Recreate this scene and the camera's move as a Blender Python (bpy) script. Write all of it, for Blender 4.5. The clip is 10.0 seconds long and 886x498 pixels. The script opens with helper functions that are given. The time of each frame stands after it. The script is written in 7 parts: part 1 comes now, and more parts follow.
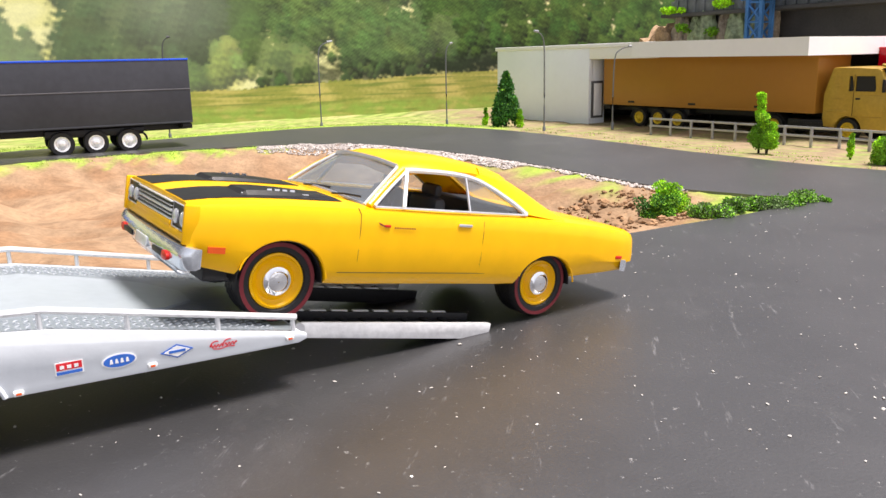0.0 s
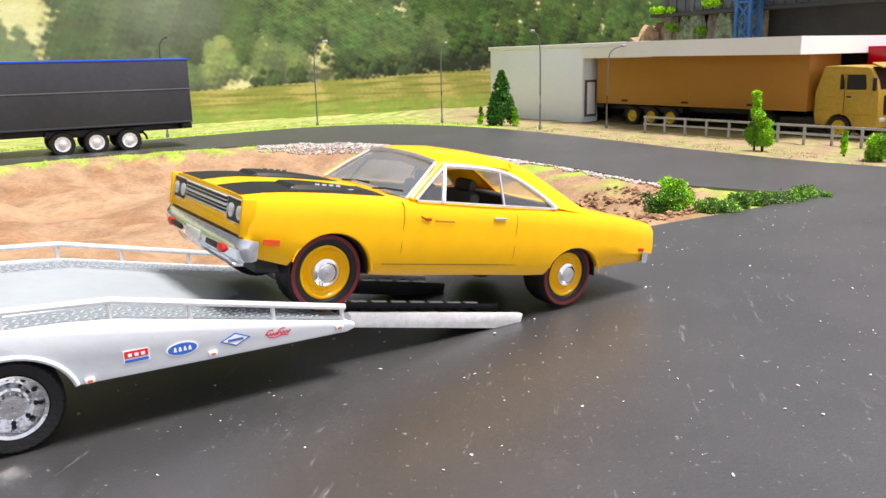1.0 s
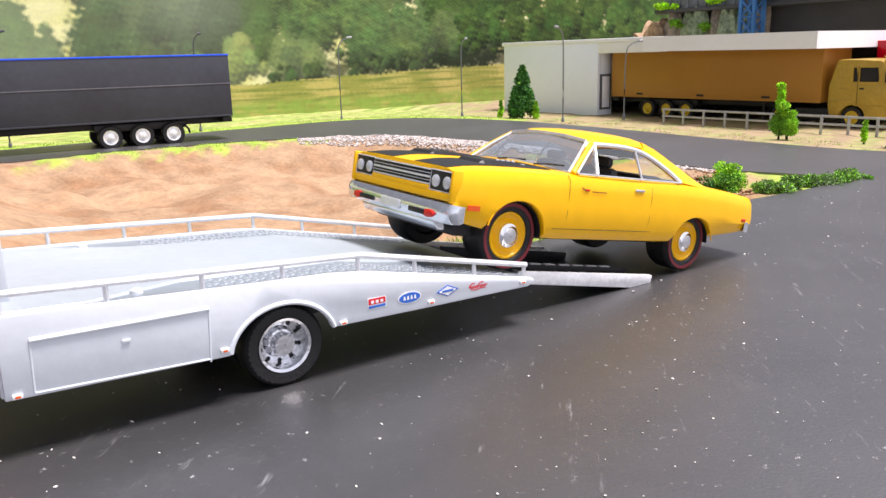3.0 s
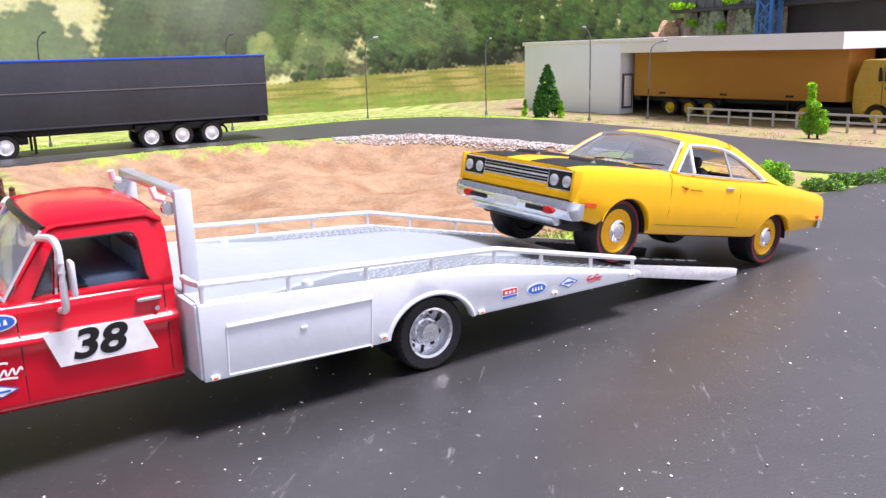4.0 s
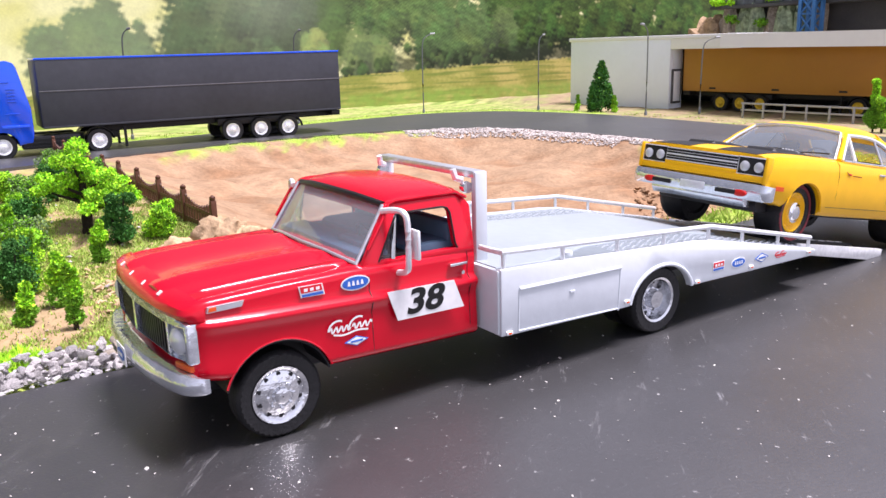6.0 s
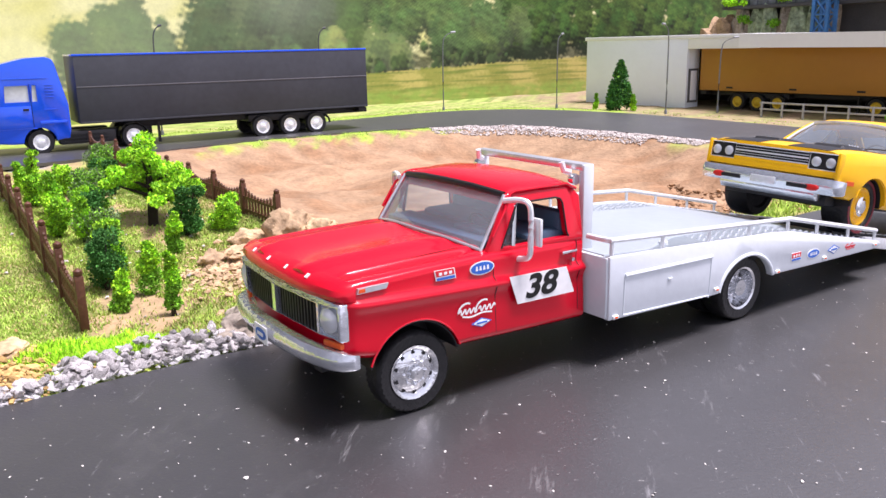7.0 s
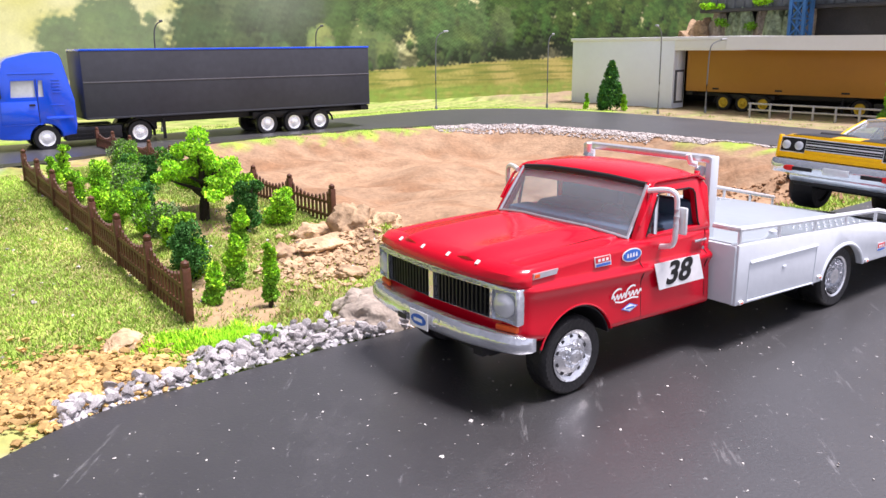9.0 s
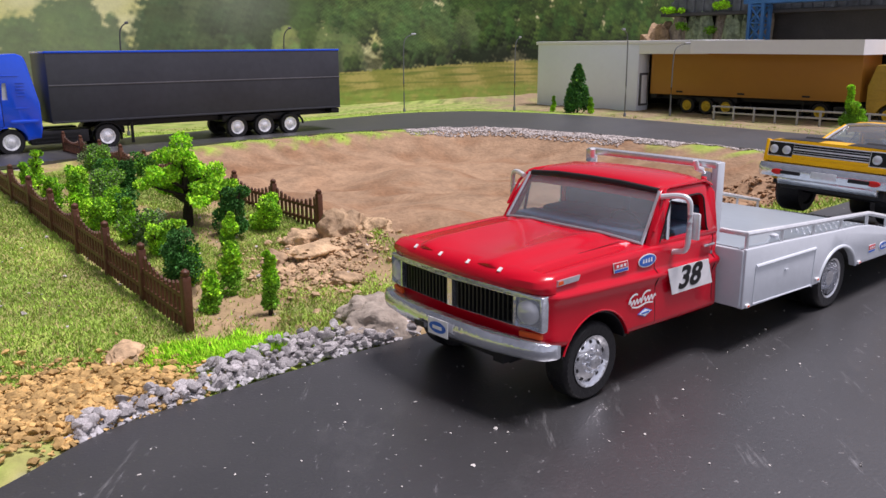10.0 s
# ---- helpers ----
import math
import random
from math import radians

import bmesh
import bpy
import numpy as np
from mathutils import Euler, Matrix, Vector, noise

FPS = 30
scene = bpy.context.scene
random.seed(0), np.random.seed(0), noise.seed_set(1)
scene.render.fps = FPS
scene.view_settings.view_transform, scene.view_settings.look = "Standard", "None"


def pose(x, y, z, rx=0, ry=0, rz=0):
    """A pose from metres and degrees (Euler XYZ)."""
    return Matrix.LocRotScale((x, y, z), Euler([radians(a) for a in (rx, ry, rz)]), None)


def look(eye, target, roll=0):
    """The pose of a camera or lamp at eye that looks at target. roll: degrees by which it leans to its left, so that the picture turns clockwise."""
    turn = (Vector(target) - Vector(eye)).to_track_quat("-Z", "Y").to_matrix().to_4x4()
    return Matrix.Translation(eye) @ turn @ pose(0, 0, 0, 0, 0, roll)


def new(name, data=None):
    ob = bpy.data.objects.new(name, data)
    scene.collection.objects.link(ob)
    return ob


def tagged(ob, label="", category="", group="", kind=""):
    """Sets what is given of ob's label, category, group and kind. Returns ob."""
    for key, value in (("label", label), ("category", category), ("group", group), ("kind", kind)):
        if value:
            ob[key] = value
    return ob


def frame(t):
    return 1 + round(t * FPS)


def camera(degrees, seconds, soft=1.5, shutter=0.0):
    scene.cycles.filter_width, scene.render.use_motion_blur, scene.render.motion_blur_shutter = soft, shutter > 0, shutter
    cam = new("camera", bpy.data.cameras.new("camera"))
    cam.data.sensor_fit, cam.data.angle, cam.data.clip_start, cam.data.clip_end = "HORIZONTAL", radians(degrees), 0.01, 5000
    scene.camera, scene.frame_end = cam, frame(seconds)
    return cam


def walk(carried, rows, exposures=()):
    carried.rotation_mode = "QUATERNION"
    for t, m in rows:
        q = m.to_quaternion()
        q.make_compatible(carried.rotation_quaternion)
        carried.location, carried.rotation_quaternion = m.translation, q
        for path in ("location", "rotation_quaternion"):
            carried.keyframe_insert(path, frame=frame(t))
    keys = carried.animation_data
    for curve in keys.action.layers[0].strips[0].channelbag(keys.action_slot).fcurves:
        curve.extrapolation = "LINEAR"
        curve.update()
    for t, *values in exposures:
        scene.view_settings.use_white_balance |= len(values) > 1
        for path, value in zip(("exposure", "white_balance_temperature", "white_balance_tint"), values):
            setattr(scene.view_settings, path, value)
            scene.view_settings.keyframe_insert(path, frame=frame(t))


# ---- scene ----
# A 1:64 model scene: lengths below are in model units, one unit = 1/64 m.
S = 1 / 64
cam = camera(57.4, 10.0)
PATH = [
    (0, (0.4, 1.404, 2.677), (0.029, 3.316, 2.223), -1.3),
    (0.5, (0.205, 1.322, 2.7), (-0.148, 3.237, 2.246), -1.4),
    (1, (-0.041, 1.029, 2.686), (-0.375, 2.948, 2.23), -1.4),
    (1.5, (-0.377, 0.693, 2.688), (-0.694, 2.614, 2.23), -1.4),
    (2, (-0.779, 0.291, 2.662), (-1.081, 2.214, 2.202), -1.4),
    (2.5, (-1.206, -0.046, 2.653), (-1.498, 1.878, 2.19), -1.5),
    (4, (-2.851, -1.089, 2.816), (-3.132, 0.834, 2.345), -1.6),
    (4.5, (-3.428, -1.339, 2.834), (-3.712, 0.583, 2.36), -1.7),
    (5, (-3.986, -1.618, 2.897), (-4.273, 0.303, 2.421), -1.6),
    (5.5, (-4.477, -2.015, 2.907), (-4.77, -0.096, 2.428), -1.6),
    (7, (-5.919, -2.977, 2.957), (-6.206, -1.058, 2.47), -1.2),
    (7.5, (-6.458, -3.13, 2.936), (-6.73, -1.21, 2.448), -1.0),
    (8, (-6.916, -3.24, 2.911), (-7.166, -1.317, 2.423), -0.9),
    (8.5, (-7.234, -3.302, 2.91), (-7.455, -1.375, 2.422), -0.8),
    (9, (-7.575, -3.418, 2.935), (-7.757, -1.487, 2.447), -0.6),
    (9.5, (-7.826, -3.464, 2.954), (-7.96, -1.529, 2.467), -0.5),
    (10, (-8.094, -3.431, 2.987), (-8.174, -1.492, 2.502), -0.4),
]
EXPOSURES = [(0.0, 0.75, 6600, 17), (2.5, 0.77, 6500, 18), (4.0, 0.8, 6050, 27), (9.5, 0.78, 6150, 25), (10.0, -0.02, 6150, 25)]
walk(cam, [(t, look([S * c for c in eye], [S * c for c in target], roll)) for t, eye, target, roll in PATH], EXPOSURES)

# ---- world and light ----
SUN_AZ, SUN_EL = 5.0, 72.0
world = bpy.data.worlds.new("world")
scene.world = world
world.use_nodes = True
wn = world.node_tree
bg = wn.nodes["Background"]
sky = wn.nodes.new("ShaderNodeTexSky")
sky.sky_type = "NISHITA"
sky.sun_disc = False
sky.sun_elevation = radians(SUN_EL)
sky.sun_rotation = radians(90 - SUN_AZ)
sky.air_density, sky.dust_density, sky.ozone_density = 1.0, 3.0, 1.0
soft = wn.nodes.new("ShaderNodeMix")
soft.data_type = "RGBA"
soft.inputs[0].default_value = 0.75
soft.inputs[7].default_value = (6.3, 6.4, 6.6, 1)
wn.links.new(sky.outputs[0], soft.inputs[6])
# bright room light on all sides, a little weaker overhead
tcw = wn.nodes.new("ShaderNodeTexCoord")
sep = wn.nodes.new("ShaderNodeSeparateXYZ")
wn.links.new(tcw.outputs["Generated"], sep.inputs[0])
ramp = wn.nodes.new("ShaderNodeMapRange")
ramp.inputs[1].default_value, ramp.inputs[2].default_value = 0.0, 1.0
ramp.inputs[3].default_value, ramp.inputs[4].default_value = 1.12, 0.82
wn.links.new(sep.outputs[2], ramp.inputs[0])
grad = wn.nodes.new("ShaderNodeVectorMath")
grad.operation = "SCALE"
wn.links.new(soft.outputs[2], grad.inputs[0])
# and brighter towards the side that the room's light comes from
lean = wn.nodes.new("ShaderNodeMapRange")
lean.inputs[1].default_value, lean.inputs[2].default_value = -1.0, 1.0
lean.inputs[3].default_value, lean.inputs[4].default_value = 0.26, 1.88
side_dot = wn.nodes.new("ShaderNodeVectorMath")
side_dot.operation = "DOT_PRODUCT"
side_dot.inputs[1].default_value = (0.88, -0.48, 0.0)
wn.links.new(tcw.outputs["Generated"], side_dot.inputs[0])
wn.links.new(side_dot.outputs["Value"], lean.inputs[0])
both = wn.nodes.new("ShaderNodeMath")
both.operation = "MULTIPLY"
wn.links.new(ramp.outputs[0], both.inputs[0])
wn.links.new(lean.outputs[0], both.inputs[1])
wn.links.new(both.outputs[0], grad.inputs["Scale"])
wn.links.new(grad.outputs[0], bg.inputs[0])
bg.inputs[1].default_value = 0.06
sun = new("sun", bpy.data.lights.new("sun", "SUN"))
sun.data.energy = 4.5
sun.data.angle = radians(20)
sun.data.color = (1.0, 0.96, 0.9)
_a, _e = radians(SUN_AZ), radians(SUN_EL)
sun.matrix_world = look((math.cos(_a) * math.cos(_e), math.sin(_a) * math.cos(_e), math.sin(_e)), (0, 0, 0))


# ---- materials ----
def shade(name, col, rough=0.5, metal=0.0, var=0.12, size=1.0, bump=0.0, bsize=0.1, coat=0.0, fine=0.08, rand=0.0, spec=0.32):
    """A surface with colour variation at two scales and fine relief; sizes in model units."""
    m = bpy.data.materials.new(name)
    m.use_nodes = True
    nt = m.node_tree
    b = nt.nodes["Principled BSDF"]
    tc = nt.nodes.new("ShaderNodeTexCoord")
    n1 = nt.nodes.new("ShaderNodeTexNoise")
    n1.inputs["Scale"].default_value = 64 / size
    n1.inputs["Detail"].default_value = 6
    n2 = nt.nodes.new("ShaderNodeTexNoise")
    n2.inputs["Scale"].default_value = 64 / max(bsize, 0.01)
    n2.inputs["Detail"].default_value = 3
    for n in (n1, n2):
        nt.links.new(tc.outputs["Object"], n.inputs["Vector"])
    mr = nt.nodes.new("ShaderNodeMapRange")
    mr.inputs[1].default_value, mr.inputs[2].default_value = 0.3, 0.7
    mr.inputs[3].default_value, mr.inputs[4].default_value = 1 - var, 1 + var
    nt.links.new(n1.outputs[0], mr.inputs[0])
    mr2 = nt.nodes.new("ShaderNodeMapRange")
    mr2.inputs[1].default_value, mr2.inputs[2].default_value = 0.3, 0.7
    mr2.inputs[3].default_value, mr2.inputs[4].default_value = 1 - fine, 1 + fine
    nt.links.new(n2.outputs[0], mr2.inputs[0])
    mul = nt.nodes.new("ShaderNodeMath")
    mul.operation = "MULTIPLY"
    nt.links.new(mr.outputs[0], mul.inputs[0])
    nt.links.new(mr2.outputs[0], mul.inputs[1])
    last = mul.outputs[0]
    if rand:
        oi = nt.nodes.new("ShaderNodeNewGeometry")
        mr3 = nt.nodes.new("ShaderNodeMapRange")
        mr3.inputs[3].default_value, mr3.inputs[4].default_value = 1 - rand, 1 + rand
        nt.links.new(oi.outputs["Random Per Island"], mr3.inputs[0])
        mul2 = nt.nodes.new("ShaderNodeMath")
        mul2.operation = "MULTIPLY"
        nt.links.new(last, mul2.inputs[0])
        nt.links.new(mr3.outputs[0], mul2.inputs[1])
        last = mul2.outputs[0]
    vm = nt.nodes.new("ShaderNodeVectorMath")
    vm.operation = "SCALE"
    vm.inputs[0].default_value = col
    nt.links.new(last, vm.inputs["Scale"])
    nt.links.new(vm.outputs[0], b.inputs["Base Color"])
    b.inputs["Metallic"].default_value = metal
    b.inputs["Coat Weight"].default_value = coat
    b.inputs["Coat Roughness"].default_value = 0.08
    b.inputs["Specular IOR Level"].default_value = spec
    rr = nt.nodes.new("ShaderNodeMapRange")
    rr.inputs[3].default_value, rr.inputs[4].default_value = max(0.02, rough - 0.06), min(1, rough + 0.06)
    nt.links.new(n1.outputs[0], rr.inputs[0])
    nt.links.new(rr.outputs[0], b.inputs["Roughness"])
    if bump:
        bp = nt.nodes.new("ShaderNodeBump")
        bp.inputs["Strength"].default_value = 0.8
        bp.inputs["Distance"].default_value = bump * S
        nt.links.new(n2.outputs[0], bp.inputs["Height"])
        nt.links.new(bp.outputs[0], b.inputs["Normal"])
    return m


def glassy(name, tint, rough=0.03, milk=0.025):
    """Thin clear plastic glazing: mostly transparent, with a gloss that grows at grazing angles."""
    m = bpy.data.materials.new(name)
    m.use_nodes = True
    nt = m.node_tree
    nt.nodes.remove(nt.nodes["Principled BSDF"])
    out = nt.nodes["Material Output"]
    tr = nt.nodes.new("ShaderNodeBsdfTransparent")
    tr.inputs[0].default_value = (*tint, 1)
    gl = nt.nodes.new("ShaderNodeBsdfGlossy")
    gl.inputs["Roughness"].default_value = rough
    fr = nt.nodes.new("ShaderNodeLayerWeight")
    pw = nt.nodes.new("ShaderNodeMath")
    pw.operation = "POWER"
    pw.inputs[1].default_value = 4.0
    nt.links.new(fr.outputs["Facing"], pw.inputs[0])
    mr = nt.nodes.new("ShaderNodeMapRange")
    mr.inputs[3].default_value, mr.inputs[4].default_value = 0.05, 0.85
    nt.links.new(pw.outputs[0], mr.inputs[0])
    mx = nt.nodes.new("ShaderNodeMixShader")
    nt.links.new(mr.outputs[0], mx.inputs[0])
    nt.links.new(tr.outputs[0], mx.inputs[1])
    nt.links.new(gl.outputs[0], mx.inputs[2])
    # pale diffuse share: slight plastic haze, and painted-in reflection on the windscreens
    df = nt.nodes.new("ShaderNodeBsdfDiffuse")
    df.inputs[0].default_value = (0.72, 0.76, 0.8, 1)
    m2 = nt.nodes.new("ShaderNodeMixShader")
    m2.inputs[0].default_value = milk
    nt.links.new(mx.outputs[0], m2.inputs[1])
    nt.links.new(df.outputs[0], m2.inputs[2])
    nt.links.new(m2.outputs[0], out.inputs[0])
    return m


M = {}
M["yellow"] = shade("yellow_paint", (0.86, 0.46, 0.0), 0.3, 0, 0.05, 2.0, 0.0005, 0.15, 0.12, 0.03, 0, 0.2)
M["red"] = shade("red_paint", (0.53, 0.0015, 0.014), 0.24, 0, 0.05, 3.0, 0.0004, 0.2, 0.4, 0.02, 0, 0.22)
M["white"] = shade("white_paint", (0.605, 0.645, 0.685), 0.38, 0, 0.04, 1.5, 0.003, 0.1, 0.2, 0.02)
M["silver"] = shade("silver_deck", (0.24, 0.28, 0.31), 0.38, 0.3, 0.1, 0.8, 0.006, 0.08, 0, 0.05)
M["pale_deck"] = shade("pale_deck_panel", (0.345, 0.395, 0.43), 0.4, 0.1, 0.06, 1.2, 0.003, 0.1, 0.1, 0.03)
M["chrome"] = shade("chrome", (0.85, 0.86, 0.88), 0.09, 1.0, 0.06, 0.5, 0.004, 0.06, 0, 0.03)
M["bright"] = shade("bright_plating", (0.74, 0.75, 0.77), 0.1, 1.0, 0.1, 0.2, 0.012, 0.05, 0, 0.05)
M["worn_chrome"] = shade("worn_chrome", (0.7, 0.73, 0.78), 0.17, 0.85, 0.15, 0.5, 0.012, 0.08, 0, 0.08)
M["tread"] = shade("tread_metal", (0.42, 0.46, 0.5), 0.38, 0.2, 0.08, 0.5, 0.004, 0.06)
M["rail_silver"] = shade("silver_rail_paint", (0.74, 0.76, 0.78), 0.3, 0.35, 0.06, 0.5, 0.003, 0.06)
M["ramp"] = shade("pale_ramp_metal", (0.74, 0.75, 0.76), 0.4, 0.15, 0.1, 0.4, 0.006, 0.06)
M["satin"] = shade("satin_metal", (0.62, 0.64, 0.67), 0.32, 0.7, 0.08, 0.6, 0.003, 0.06)
M["rubber"] = shade("tyre_rubber", (0.012, 0.012, 0.013), 0.5, 0, 0.2, 0.3, 0.01, 0.04)
M["redline"] = shade("redline_band", (0.16, 0.018, 0.025), 0.5)
M["black"] = shade("black_plastic", (0.014, 0.014, 0.016), 0.45, 0, 0.15, 0.4, 0.004, 0.05)
M["satin_black"] = shade("satin_black_paint", (0.012, 0.012, 0.013), 0.4, 0, 0.15, 0.6, 0.002, 0.08)
M["interior"] = shade("dark_interior", (0.03, 0.032, 0.036), 0.6)
M["trim_blue"] = shade("slate_blue_interior", (0.05, 0.085, 0.135), 0.6)
# higher milk on these two stands in for bright reflections
M["glass"] = glassy("clear_glazing", (0.84, 0.89, 0.93), 0.03, 0.1)
M["car_glass"] = glassy("sheen_blue_glazing", (0.62, 0.7, 0.77), 0.03, 0.1)
M["side_glass"] = glassy("clear_side_glazing", (0.92, 0.94, 0.95), 0.03, 0.03)
M["lens"] = shade("headlight_lens", (0.55, 0.57, 0.6), 0.12, 0.3, 0.05, 0.3)
M["orange"] = shade("orange_marker", (0.75, 0.1, 0.015), 0.3)
M["tail"] = shade("red_marker", (0.65, 0.02, 0.015), 0.3)
M["blue"] = shade("blue_paint", (0.004, 0.075, 0.68), 0.25, 0, 0.06, 1.5, 0.002, 0.1, 0.9, 0.03)
M["decal_white"] = shade("white_decal", (0.78, 0.78, 0.78), 0.45, 0, 0.03, 0.5)
M["decal_blue"] = shade("blue_decal", (0.03, 0.13, 0.5), 0.45, 0, 0.03, 0.5)
M["decal_red"] = shade("red_decal", (0.6, 0.02, 0.03), 0.45, 0, 0.03, 0.5)
M["decal_black"] = shade("black_decal", (0.01, 0.01, 0.01), 0.45, 0, 0.03, 0.5)
M["trailer"] = shade("charcoal_trailer", (0.042, 0.045, 0.056), 0.5, 0, 0.1, 2.0, 0.004, 0.2)
M["ledge"] = shade("grey_ledge", (0.12, 0.12, 0.135), 0.45)
M["gold"] = shade("gold_paint", (0.4, 0.185, 0.027), 0.4, 0.15, 0.05, 3.0, 0.0008, 0.2, 0.1, 0.015)
M["rim_silver"] = shade("silver_rim_paint", (0.86, 0.87, 0.88), 0.25, 0.4, 0.1, 0.2, 0.006, 0.05)
M["gold_cab"] = shade("gold_cab_paint", (0.46, 0.3, 0.045), 0.36, 0.3, 0.06, 1.0, 0.003, 0.1, 0.2)
M["concrete"] = shade("painted_concrete", (0.83, 0.88, 0.95), 0.7, 0, 0.03, 2.5, 0.0008, 0.25, 0, 0.012)
M["plaster"] = shade("white_fascia", (0.86, 0.87, 0.89), 0.6, 0, 0.03, 2.5, 0.0008, 0.25, 0, 0.012)
M["dark_wall"] = shade("dark_wall_and_shade", (0.09, 0.09, 0.095), 0.7)
M["slate"] = shade("slate_cladding", (0.15, 0.165, 0.18), 0.6, 0, 0.3, 0.5, 0.05, 0.2)
M["steel_blue"] = shade("blue_steel", (0.06, 0.2, 0.48), 0.45, 0.1, 0.15, 0.6)
M["lamp"] = shade("grey_lamp_post", (0.19, 0.2, 0.21), 0.4, 0.5, 0.1, 0.5)
M["rail"] = shade("galvanised_rail", (0.42, 0.43, 0.45), 0.4, 0.5, 0.1, 0.5)
M["fence"] = shade("brown_fence", (0.1, 0.04, 0.022), 0.5, 0, 0.2, 0.5, 0.01, 0.05)
M["bark"] = shade("dark_bark", (0.03, 0.022, 0.015), 0.8, 0, 0.3, 0.2, 0.03, 0.06)
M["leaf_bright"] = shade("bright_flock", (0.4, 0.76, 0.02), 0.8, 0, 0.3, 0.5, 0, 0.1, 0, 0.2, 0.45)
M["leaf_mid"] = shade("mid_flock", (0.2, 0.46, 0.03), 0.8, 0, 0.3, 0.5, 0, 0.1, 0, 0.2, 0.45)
M["leaf_dark"] = shade("dark_flock", (0.05, 0.18, 0.03), 0.8, 0, 0.3, 0.5, 0, 0.1, 0, 0.2, 0.45)
M["rock"] = shade("tan_rock", (0.37, 0.255, 0.15), 0.85, 0, 0.35, 0.35, 0.06, 0.12, 0, 0.25)
M["rock_pink"] = shade("pinkish_rock", (0.5, 0.345, 0.2), 0.85, 0, 0.35, 0.3, 0.06, 0.1, 0, 0.25)
M["grey_rock"] = shade("grey_rock", (0.35, 0.3, 0.245), 0.85, 0, 0.3, 0.35, 0.06, 0.12, 0, 0.25)
M["moss"] = shade("mossy_rock", (0.34, 0.42, 0.27), 0.85, 0, 0.5, 0.8, 0.08, 0.2, 0, 0.3)
M["earth"] = shade("brown_earth", (0.27, 0.16, 0.085), 0.9, 0, 0.3, 0.4, 0.04, 0.1, 0, 0.25, 0.3)
M["red_seam"] = shade("red_seam", (0.12, 0.004, 0.006), 0.5)
M["gravel"] = shade("grey_gravel", (0.43, 0.42, 0.425), 0.75, 0, 0.2, 0.15, 0.02, 0.04, 0, 0.14, 0.3)
M["gravel_pale"] = shade("pale_gravel", (0.44, 0.4, 0.375), 0.75, 0, 0.2, 0.2, 0.02, 0.05, 0, 0.1, 0.35)
M["gravel_orange"] = shade("ochre_gravel", (0.47, 0.3, 0.11), 0.8, 0, 0.3, 0.2, 0.02, 0.05, 0, 0.15, 0.4)
M["grass"] = shade("grass_fibre", (0.36, 0.52, 0.085), 0.8, 0, 0.55, 2.2, 0, 0.1, 0, 0.1, 0.4)
M["leaf_sage"] = shade("sage_flock", (0.17, 0.26, 0.1), 0.85, 0, 0.3, 0.4, 0, 0.1, 0, 0.2, 0.4)
M["grass_pale"] = shade("pale_grass_fibre", (0.46, 0.4, 0.16), 0.8, 0, 0.5, 1.8, 0, 0.1, 0, 0.1, 0.4)
M["speck"] = shade("white_chips", (0.58, 0.56, 0.52), 0.7, 0, 0.2, 0.2)


def stone_material():
    m = shade("strip_stone", (0.52, 0.51, 0.52), 0.75, 0, 0.22, 0.12, 0.02, 0.04, 0, 0.16)
    nt = m.node_tree
    b = nt.nodes["Principled BSDF"]
    old = b.inputs["Base Color"].links[0].from_socket
    oi = nt.nodes.new("ShaderNodeObjectInfo")
    rp = nt.nodes.new("ShaderNodeValToRGB")
    rp.color_ramp.elements[0].color = (0.6, 0.58, 0.57, 1)
    rp.color_ramp.elements[1].color = (1.45, 1.4, 1.36, 1)
    nt.links.new(oi.outputs["Random"], rp.inputs[0])
    mx = nt.nodes.new("ShaderNodeMix")
    mx.data_type, mx.blend_type = "RGBA", "MULTIPLY"
    mx.inputs[0].default_value = 1
    nt.links.new(old, mx.inputs[6])
    nt.links.new(rp.outputs[0], mx.inputs[7])
    nt.links.new(mx.outputs[2], b.inputs["Base Color"])
    return m


M["stone"] = stone_material()


